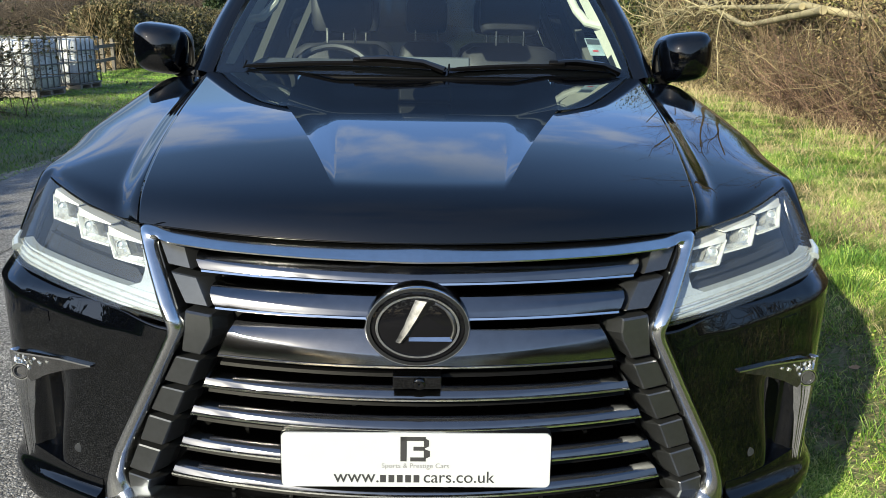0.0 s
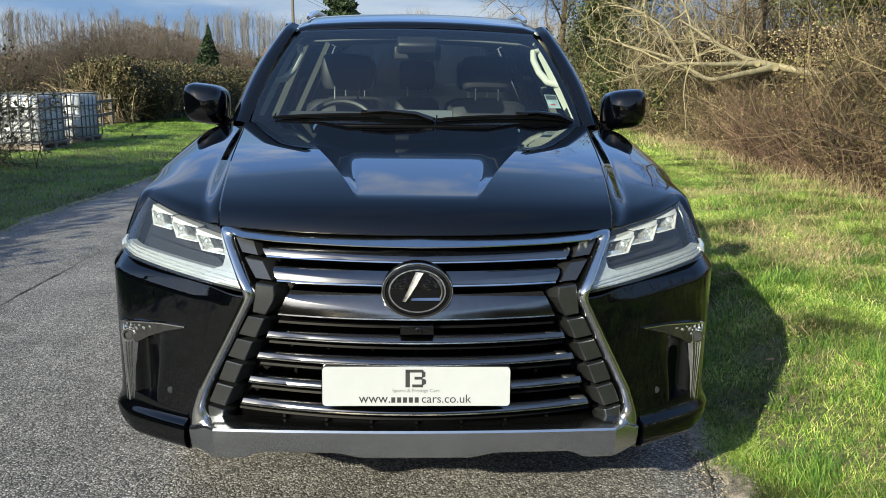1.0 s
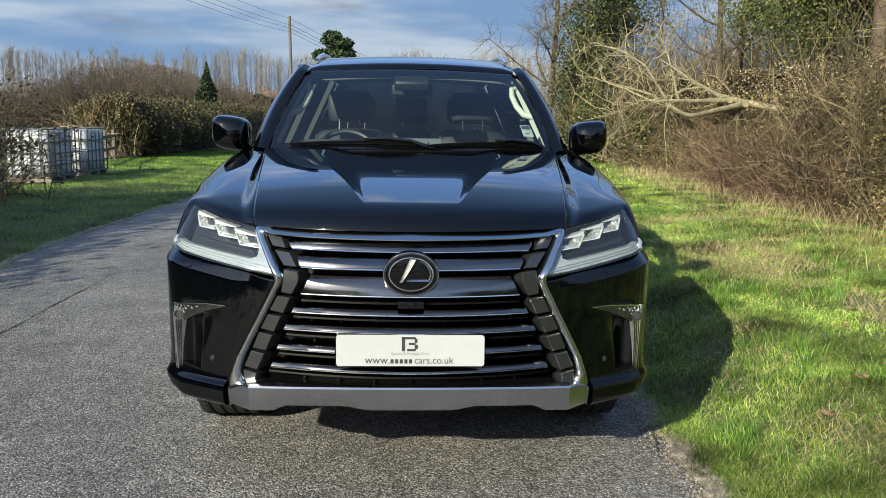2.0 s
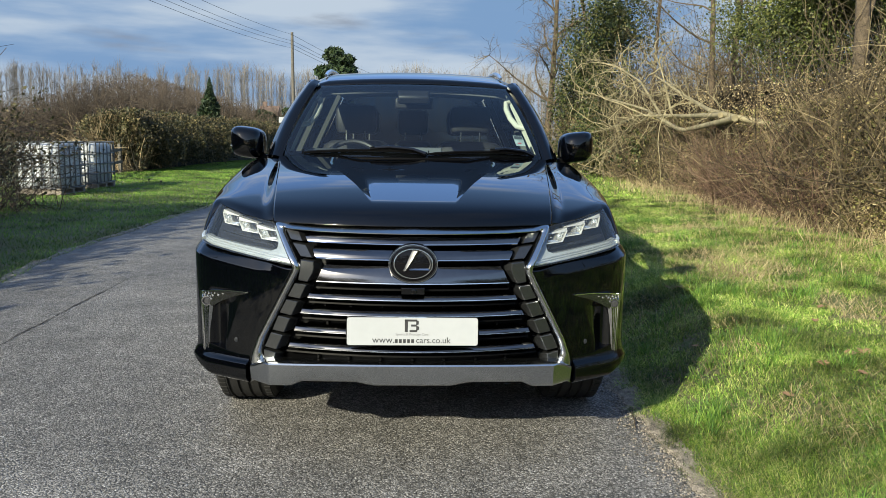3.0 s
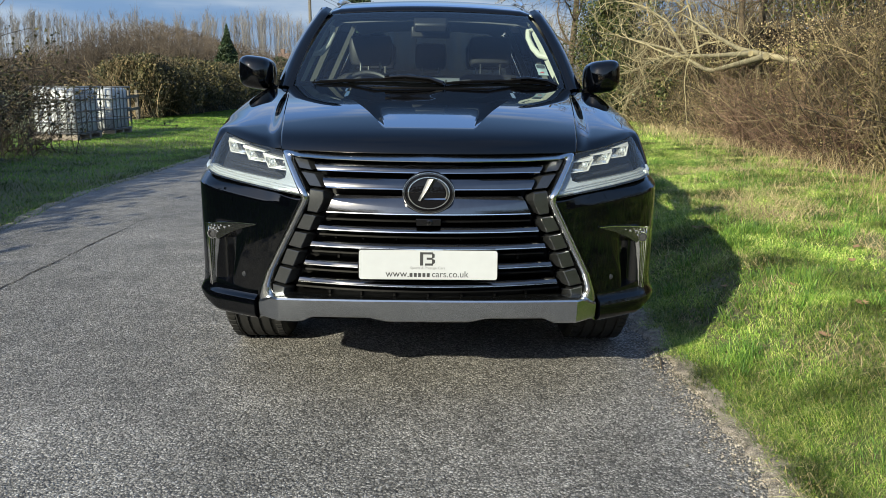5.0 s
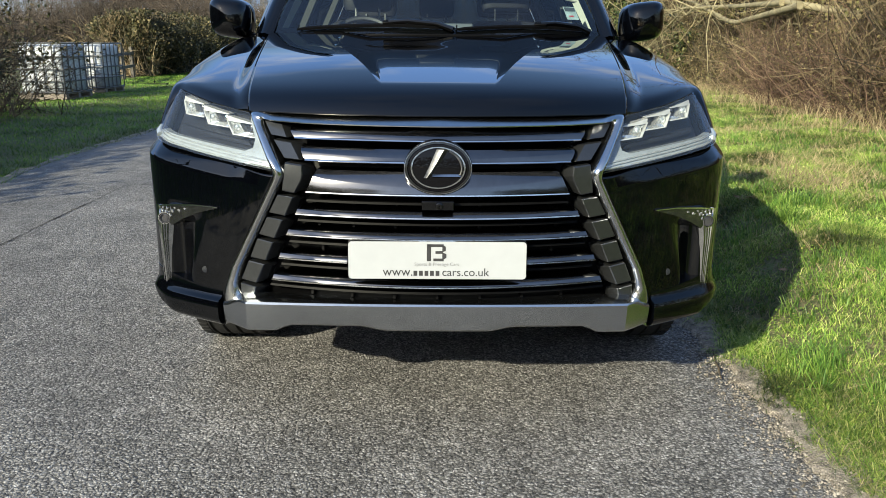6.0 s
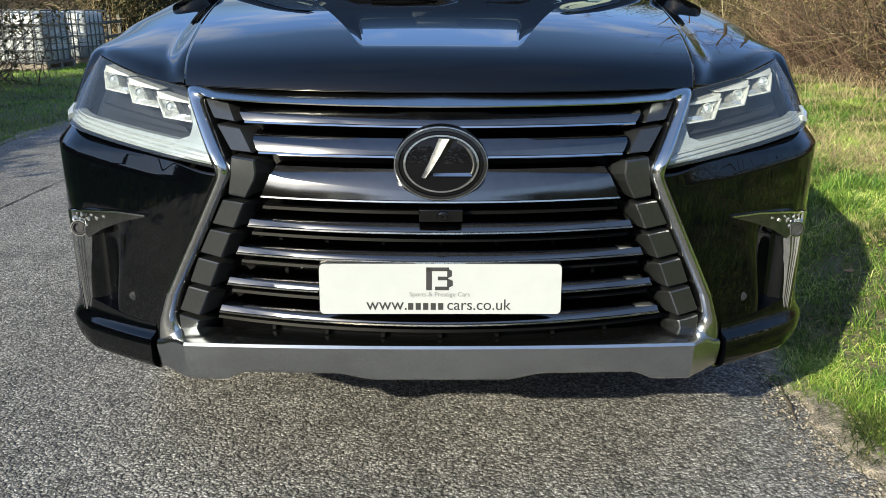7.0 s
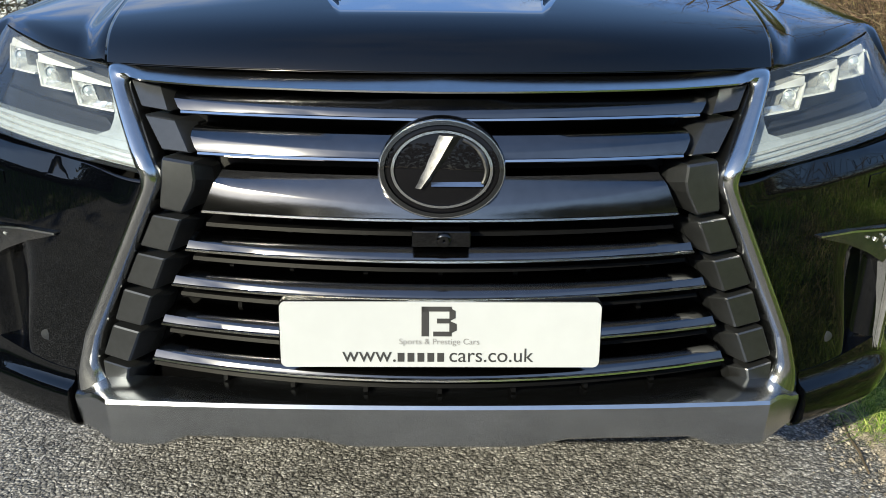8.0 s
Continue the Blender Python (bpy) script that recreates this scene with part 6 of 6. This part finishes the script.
def clipped_hedge(name, label, path, width, height, count, leaf, seed):
    """A trimmed hedge along a line: twigs and many small leaves with an uneven skin."""
    rnd = np.random.default_rng(seed)
    cl, st = [], []
    L = math.dist(path[0], path[1])
    ux, uy = (path[1][0] - path[0][0]) / L, (path[1][1] - path[0][1]) / L
    for i in range(count):
        s, a = L * rnd.random() ** 1.5, rnd.uniform(-1, 1)
        h = rnd.random() ** 0.7
        lump = 1 + 0.16 * noise.noise(Vector((s * 0.7, a, h * 2)))
        edge = rnd.uniform(0.75, 1.05) if rnd.random() < 0.8 else rnd.random()
        if rnd.random() < 0.55:
            a = math.copysign(edge, a)
        else:
            h = edge
        off = a * width / 2 * lump * (1 - 0.25 * h)
        x, y = path[0][0] + ux * s - uy * off, path[0][1] + uy * s + ux * off
        cl.append((x, y, 0.1 + h * height * lump))
        if i % 5 == 0:
            st.append((bent((x, y, 0.1 + h * height * 0.92), (rnd.normal() * 0.6, rnd.normal() * 0.6, 0.8), rnd.uniform(0.10, 0.30), 3, rnd, 0, 0.2), 0.010, 0.004))
    for i in range(int(L * 14)):
        s = L * rnd.random() ** 1.5
        off = rnd.uniform(-0.5, 0.5) * width * 0.8
        st.append((bent((path[0][0] + ux * s - uy * off, path[0][1] + uy * s + ux * off, 0.05), (rnd.normal() * 0.3, rnd.normal() * 0.3, 1), height * rnd.uniform(0.6, 0.85), 4, rnd, 0, 0.12), 0.018, 0.008))
    ob = stuff(name, stems_shape(st), TAN_TWIG, label, "hedge")
    part("hedge_leaves", leaves_shape(cl, leaf, rnd), HEDGE_LEAF, ob, "dark brownish-green leaves", 0, weld=False)
    # dark solid added under the leaves, standing in for the hedge's deep shade
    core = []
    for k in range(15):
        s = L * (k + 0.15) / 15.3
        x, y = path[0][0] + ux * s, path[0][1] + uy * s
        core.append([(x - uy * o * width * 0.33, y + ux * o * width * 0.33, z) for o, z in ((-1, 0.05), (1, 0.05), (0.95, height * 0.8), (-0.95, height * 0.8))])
    part("hedge_shade_core", Shape().loft(core), material("hedge_shade", (0.02, 0.02, 0.011), 0.95, 0, 0, 4, 0.4), ob, "dark solid added for the shade inside the hedge")
    return ob


clipped_hedge("clipped_hedge", "clipped brown and green hedge along the far verge", ((-10.7, 26.0), (-9.3, 78.0)), 2.0, 1.95, 72000, 0.062, 31)
corner = []
rc = np.random.default_rng(77)
lumps = []
for cx, cy, cz, rx, rz, n in ((-10.2, 26.6, 1.25, 1.0, 0.75, 5200), (-11.3, 26.9, 1.55, 0.9, 0.5, 3600), (-9.6, 27.6, 1.0, 0.9, 0.85, 4200), (-9.3, 29.5, 1.2, 0.8, 0.8, 3200), (-9.0, 32.5, 1.1, 0.9, 0.9, 3000), (-9.0, 36.5, 1.2, 0.8, 0.9, 2500)):
    q = rc.normal(size=(n, 3))
    q *= (rc.random(n) ** 0.25 / np.linalg.norm(q, axis=1))[:, None]
    lump = np.array([1 + 0.35 * wob(2 * u + cx, 2 * v + w, 1.5) for u, v, w in q])
    lumps += (q * lump[:, None] * np.array((rx, rx, rz)) + np.array((cx, cy, cz))).tolist()
stuff("hedge_bushes", leaves_shape(lumps, 0.058, rc), island_material("mixed_hedge_leaves", [(0.016, 0.020, 0.008), (0.04, 0.042, 0.015), (0.085, 0.075, 0.03), (0.17, 0.135, 0.065)], 0.55, 0.4, 0.1, 0.7), "rounded leafy bushes bulging out of the hedge", "hedge")
for i in range(230):
    foot = (-10.7 + rc.normal() * 0.25, 26.4 + rc.normal() * 0.5, 0.08)
    corner.append((bent(foot, (-0.9 - 0.8 * rc.random(), rc.normal() * 0.25, 1.0), rc.uniform(1.4, 2.8), 7, rc, 0.07, 0.28), 0.013, 0.004))
    corner.append((bent(corner[-1][0][5], (rc.normal() - 0.3, rc.normal(), 0.8), rc.uniform(0.3, 0.8), 4, rc, 0.0, 0.25), 0.008, 0.003))
stuff("hedge_end", stems_shape(corner), TAN_TWIG, "tan bare stems leaning out of the hedge end", "hedge")

GALV = material("galvanised_tube", (0.11, 0.115, 0.12), 0.5, 0.5, 0, 15, 0.2)
TANK = material("white_plastic_tank", (0.40, 0.42, 0.435), 0.45, 0, 0, 2, 0.45)
PALLET = material("weathered_pallet", (0.20, 0.17, 0.14), 0.85, 0, 0, 10, 0.35)


def liquid_tank(x, y, turn, label):
    """A white bulk tank in a wire cage on a pallet."""
    z = land(x, y)
    root = base("bulk_tank", (x, y, z), label, "tank", "bulk tanks by the hedge")
    m = pose(x, y, z, 0, 0, turn)
    secs = []
    for h, f in ((0.16, 0.90), (0.19, 0.97), (0.40, 1.0), (0.62, 0.985), (0.85, 1.0), (1.06, 0.97), (1.11, 0.88), (1.12, 0.3)):
        sec = []
        for k in range(24):
            a = k * math.tau / 24
            c, s = math.cos(a), math.sin(a)
            sec.append(m @ Vector((math.copysign(abs(c) ** 0.27, c) * 0.48 * f, math.copysign(abs(s) ** 0.27, s) * 0.575 * f, h)))
        secs.append(sec)
    part("bottle", Shape().loft(secs), TANK, root, "dusty white plastic inner tank", 60)
    part("filler_cap", Shape().spin([(0.0, 0.0005), (0.0, 0.08), (-0.05, 0.085), (-0.05, 0.0005)], m @ Vector((0, 0, 1.16)), "z", 16), PLASTIC, root)
    for h in (0.15, 0.38, 0.62, 0.86, 1.13):
        ring = [m @ Vector(p) for p in ((-0.5, -0.6, h), (0.5, -0.6, h), (0.5, 0.6, h), (-0.5, 0.6, h), (-0.5, -0.6, h))]
        part("cage_hoop", Shape().tube(ring, 0.016, 6), GALV, root)
    for i in range(6):
        for p in ((lerp(-0.5, 0.5, i / 5), -0.6), (lerp(-0.5, 0.5, i / 5), 0.6), (-0.5, lerp(-0.6, 0.6, i / 5)), (0.5, lerp(-0.6, 0.6, i / 5))):
            part("cage_bar", Shape().tube([m @ Vector((*p, 0.14)), m @ Vector((*p, 1.14))], 0.015, 5), GALV, root)
    for h in (0.02, 0.125):
        for i in range(5):
            part("pallet_board", Shape().box(m @ Vector((lerp(-0.44, 0.44, i / 4), 0, h)), (0.11, 1.2, 0.022), pose(0, 0, 0, 0, 0, turn)), PALLET, root)
    for i in (-0.44, 0, 0.44):
        part("pallet_block", Shape().box(m @ Vector((0, i * 1.2, 0.072)), (1.0, 0.1, 0.085), pose(0, 0, 0, 0, 0, turn)), PALLET, root)


liquid_tank(-8.24, 15.90, -1, "white caged bulk tank on a pallet beside the brambles")
liquid_tank(-8.30, 17.85, 2, "white caged bulk tank on a pallet behind another")

WOOD = material("grey_fence_wood", (0.095, 0.085, 0.07), 0.85, 0, 0, 8, 0.35, 0.003, 60)
fence = base("field_fence", (-8.6, 21.0, 0.1), "weathered post-and-rail fence leading to the hedge", "fence")
for i in range(4):
    x, y = lerp(-9.3, -10.4, i / 3), lerp(20.6, 25.6, i / 3)
    part("fence_post", Shape().box((x, y, 0.50), (0.10, 0.10, 1.0)), WOOD, fence, bevel=0.008)
for h in (0.40, 0.80):
    for i in range(3):
        a, b = i / 3, (i + 1) / 3
        part("fence_rail", Shape().loft([[(lerp(-9.3, -10.4, k) + 0.06, lerp(20.6, 25.6, k), h + dz) for dz in (-0.045, 0.045)] + [(lerp(-9.3, -10.4, k) + 0.095, lerp(20.6, 25.6, k), h + dz) for dz in (0.045, -0.045)] for k in (a, b)]), WOOD, fence)
bale = tagged(part("straw_bale", Shape().box((-13.9, 31.2, 0.82), (1.1, 0.8, 0.5)), material("straw_bale_straw", (0.24, 0.185, 0.105), 0.9, 0, 0, 9, 0.35, 0.03, 40), None, bevel=0.08), "tan straw bale on a wooden stand in the field", "bale")
tagged(part("bale_stand", Shape().box((-13.9, 31.2, 0.30), (1.2, 0.8, 0.55)), WOOD, None, bevel=0.02), "rough wooden stand under a straw bale", "stand")

# overhead line
pole = base("utility_pole", (-12.0, 72.0, 0), "grey wooden utility pole with crossarm and cables", "utility pole")
part("pole_shaft", Shape().tube([(-12.0, 72.0, 0), (-12.05, 72, 5), (-12.1, 72.0, 10.7)], [0.17, 0.15, 0.12], 10), WOOD, pole)
part("crossarm", Shape().box((-12.1, 72.0, 9.75), (0.24, 0.12, 0.9)), WOOD, pole)
pole_b = base("utility_pole", (-16.0, -4.0, 0), "grey wooden utility pole beside the lane", "utility pole")
part("pole_shaft", Shape().tube([(-16.0, -4.0, 0), (-16, -4, 10.4)], [0.17, 0.12], 10), WOOD, pole_b)
for z, dx in ((10.5, 0.0), (9.9, 0.15), (9.7, -0.15), (9.3, 0.0)):
    pts = [(lerp(-12.1 + dx, -16.0 + dx, k / 14), lerp(72, -4, k / 14), lerp(z, z - 0.35, k / 14) - 1.2 * 4 * (k / 14) * (1 - k / 14)) for k in range(15)]
    tagged(part("overhead_cable", Shape().tube(pts, 0.011, 5), RUBBER), "thin dark overhead cable between poles", "cable", "overhead cables")
    pts = [(lerp(-12.1 + dx, 2.0 + dx, k / 10), lerp(72, 150, k / 10), lerp(z, z - 0.4, k / 10) - 1.0 * 4 * (k / 10) * (1 - k / 10)) for k in range(11)]
    tagged(part("overhead_cable", Shape().tube(pts, 0.015, 5), RUBBER), "thin dark overhead cable running on from the pole", "cable", "overhead cables")
sign = tagged(part("roadside_sign", Shape().box((-7.6, 41.0, 2.2), (0.3, 0.02, 0.3)), WHITE_PLATE), "small white sign on a post by the hedge", "sign")
part("sign_post", Shape().tube([(-7.6, 41.02, 0), (-7.6, 41.02, 2.3)], 0.03, 8), GALV, sign)

# distance: poplars, brown woods, conifers, a house
fine = []
for i in range(460):
    x = -118 + 150 * (i + rn.random() * 0.8) / 460
    y = 172 + rn.normal() * 5
    h = 14.6 + 2.6 * wob(x * 0.03, 5, 3) + rn.normal() * 0.7
    tr = bent((x, y, 0), (rn.normal() * 0.02, 0, 1), h, 5, rn, 0, 0.02)
    fine.append((tr, 0.075, 0.02))
    for k in range(105):
        q = along(tr, rn.uniform(0.12, 0.97))
        fine.append((bent(q, (rn.normal() * 0.33, rn.normal() * 0.33, 1), h * rn.uniform(0.06, 0.17), 2, rn, 0, 0.08), 0.024, 0.010))
stuff("poplar_row", stems_shape(fine), FAR_TWIG, "long row of pale bare poplars on the skyline", "trees")
spots = []
for i in range(3600):
    x = -90 + 88 * rn.random()
    y = 96 + rn.random() * 26
    hump = 0.62 + 0.75 * math.exp(-((x + 38) / 12) ** 2) + 0.25 * wob(x * 0.1, 2, 1.3)
    spots.append((x, y, 0, (4.2 + 3.0 * rn.random()) * hump, 0.2))
stuff("brown_wood", stems_shape(bush_stems(spots, rn, 11, 0.034, 0.0, 0.12)), FAR_BROWN, "distant brown leafless wood behind the fields", "trees")
spots = []
for i in range(500):
    x = -22 + 24 * rn.random()
    y = 100 + rn.random() * 30
    spots.append((x, y, 0, 2.4 + 2.0 * rn.random(), 0.25))
hump = []
for i in range(60000):
    x = -36 + rn.normal() * 16 if i % 3 == 0 else -100 + 100 * rn.random()
    top = 4.2 + 4.4 * math.exp(-((x + 39) / 12) ** 2) + 1.2 * wob(x * 0.15, 2, 1.3) - 2.2 * smooth(-24, -12, x)
    hump.append((x, 100 + 18 * rn.random(), top * rn.random() ** 0.8))
stuff("wood_thatch", leaves_shape(hump, 0.045, rn, 26.0), FAR_BROWN, "brown twig haze of the distant wood", "trees")
stuff("distant_scrub", stems_shape(bush_stems(spots, rn, 11, 0.05, 0.0, 0.14)), FAR_BROWN, "distant russet scrub at the end of the lane", "trees")


def conifer(x, y, height, width, label, seed, broad=False):
    rnd = np.random.default_rng(seed)
    root = base("conifer", (x, y, 0), label, "conifer")
    part("trunk", Shape().tube([(x, y, 0), (x, y, height * 0.95)], [height * 0.02, 0.03], 7), BARK, root)
    cl = []
    clumps = []
    for i in range(13):
        k = i / 12
        off = width * (0.85 - 0.6 * k) * rnd.uniform(0.3, 1.0)
        a = rnd.uniform(0, math.tau)
        clumps.append((x + off * math.cos(a), y + off * math.sin(a), height * (0.55 + 0.40 * k), width * rnd.uniform(0.28, 0.45)))
    for i in range(5500):
        if broad:
            c = clumps[i % len(clumps)]
            q = rnd.normal(size=3)
            q *= (rnd.random() ** 0.33) / np.linalg.norm(q)
            cl.append((c[0] + q[0] * c[3], c[1] + q[1] * c[3], c[2] + q[2] * c[3] * 0.5))
            continue
        k = rnd.random() ** 0.55
        k = 1 - k
        z = height * (0.12 + 0.86 * k)
        w = width * (1 - k) ** 0.8
        a = rnd.uniform(0, math.tau)
        lump = 1 + 0.35 * noise.noise(Vector((math.cos(a) * 2, math.sin(a) * 2, z * 1.2 + seed)))
        rr = w * lump * rnd.uniform(0.55, 1.0)
        cl.append((x + rr * math.cos(a), y + rr * math.sin(a), z))
    part("crown", leaves_shape(cl, width * 0.10, rnd, 2.2), NEEDLE, root, "dense dark needles", 0, weld=False)


conifer(-17.6, 64.0, 5.35, 1.65, "small dark pointed conifer behind the hedge", 41)
conifer(-10.8, 97.5, 12.2, 3.6, "broad dark pine above the lane", 42, True)
conifer(-24.5, 90.0, 8.0, 1.3, "thin dark conifer on the skyline", 43)
for i, (x, h) in enumerate(((-21.0, 4.5), (-17.5, 5.0), (-26.5, 4.4))):
    conifer(x, 104.0 + i, h, 2.2, "low dark evergreen in the distance", 44 + i, True)

house = base("house", (-27.5, 141, 0), "distant brick house with a tiled roof", "house")
BRICK = material("red_brick", (0.12, 0.08, 0.065), 0.85, 0, 0, 2, 0.25)
part("wall", Shape().box((-27.5, 141, 2.3), (3.0, 5, 4.6)), BRICK, house)
part("roof", Shape().loft([[(x, 138.2, 4.5), (x, 143.8, 4.5), (x, 141, 6.6)] for x in (-29.2, -25.8)]), material("roof_tile", (0.12, 0.08, 0.065), 0.85, 0, 0, 3, 0.3), house, sharp=20)
part("chimney", Shape().box((-28.4, 141, 6.6), (0.7, 0.7, 1.4)), BRICK, house)

# ---- small things on the verge and lane edge ----
pebbles = Shape()
rp = np.random.default_rng(8)
for i in range(26000):
    y = -1.5 + 6.5 * rp.random() ** 1.3
    x = road_right(y) - 0.01 + rp.normal() * 0.085
    r = 0.0012 + 0.0052 * rp.random() ** 2.4
    z = max(land(x, y), 0.0) + 0.003 + r * 0.3
    c = Vector((x, y, z))
    top = [c + Vector((r * math.cos(k * 1.257 + i) * rp.uniform(0.8, 1.3), r * math.sin(k * 1.257 + i) * rp.uniform(0.8, 1.3), 0)) for k in range(5)]
    b = len(pebbles.v)
    pebbles.v += [tuple(p) for p in top] + [tuple(c + Vector((0, 0, r * 0.8))), tuple(c - Vector((0, 0, r * 0.8)))]
    for k in range(5):
        pebbles.f += [(b + k, b + (k + 1) % 5, b + 5), (b + (k + 1) % 5, b + k, b + 6)]
stuff("edge_gravel", pebbles, island_material("gravel", [(0.06, 0.052, 0.044), (0.14, 0.122, 0.10), (0.22, 0.195, 0.162), (0.36, 0.325, 0.275)], 0.85), "loose gravel along the broken lane edge", "gravel")
EDGE = material("lane_edge_dirt", (0.205, 0.175, 0.140), 0.95, 0, 0, 22, 0.85, 0.016, 120)


def lane_edge(name, label, side, y0, y1, n, seed):
    """A crumbling strip of dirt and grit where the lane runs out into the grass."""
    strip = []
    for i in range(n):
        y = y0 + (y1 - y0) * (i / (n - 1)) ** 1.4
        r = road_right(y) if side > 0 else road_left(y)
        a = 0.02 if side < 0 else 0.06 + 0.07 * wob(seed, y, 2.3) + 0.04 * wob(seed + 8, y, 11) + 0.02 * wob(seed + 3, y, 37)
        a = max(a, 0.02)
        b = 0.09 + 0.09 * wob(seed + 4, y, 2.0) + 0.04 * wob(seed + 6, y, 13)
        row = []
        for k in range(9):
            d = lerp(-a, b, k / 8)
            x = r + side * d
            row.append((x, y, max(land(x, y), 0.0) + (0.0055 + 0.010 * max(0, wob(x * 3, y * 3, 4.0)) if 0 < k < 8 else -0.006)))
        strip.append(row)
    ob = part(name, Shape().grid(strip), EDGE, None, sharp=0)
    ob.data.polygons.foreach_set("use_smooth", [True] * len(ob.data.polygons))
    return tagged(ob, label, "lane edge", kind="structure")


lane_edge("lane_edge", "crumbling dirt edge between lane and grass", 1, -3, 13, 620, 1)
lane_edge("lane_edge", "worn earthy edge along the far side of the lane", -1, 2, 40, 420, 2)
for i, (x, y, s) in enumerate(((1.94, 4.12, 0.055), (1.99, 4.05, 0.045), (2.28, 2.17, 0.05), (2.36, 2.20, 0.045), (1.92, 2.47, 0.03), (1.67, 2.77, 0.025), (2.05, 2.02, 0.035), (2.15, 1.85, 0.03), (2.7, 3.3, 0.04), (2.45, 2.9, 0.03), (1.75, 1.75, 0.03))):
    rl = np.random.default_rng(60 + i)
    rows = []
    for v in (-1, -0.75, -0.5, -0.25, 0, 0.25, 0.5, 0.75, 1):
        lobe = (1 - v * v) ** 0.5 * (0.75 + 0.35 * math.cos(v * 11 + i)) + 0.03
        rows.append([(x + s * (u * lobe * math.cos(i) - v * math.sin(i)), y + s * (u * lobe * math.sin(i) + v * math.cos(i)), land(x, y) + 0.030 + 0.30 * s * u * u * lobe + 0.12 * s * math.sin(3 * v + i) + 0.08 * s * rl.random()) for u in (-0.8, -0.4, 0, 0.4, 0.8)])
    tagged(part("dead_leaf", Shape().grid(rows), DEAD_LEAF, None, sharp=0, thick=0.0008), "curled brown dead leaf lying on the grass", "leaf", "dead leaves on the verge")
tagged(part("fallen_twig", Shape().tube([(1.052, 1.79, 0.012), (1.074, 1.88, 0.014), (1.085, 1.96, 0.012), (1.112, 2.065, 0.016)], [0.003, 0.004, 0.003, 0.002], 6), BARK), "thin dark twig lying on the lane edge", "twig")

# woods that close the lane behind
cl = np.stack([rn.uniform(-45, 45, 9000), rn.uniform(-34, -26, 9000), 7.5 * rn.random(9000) ** 0.9], 1)
stuff("wood_behind", leaves_shape(cl, 0.55, rn), HEDGE_LEAF, "dark wood across the end of the lane", "trees")
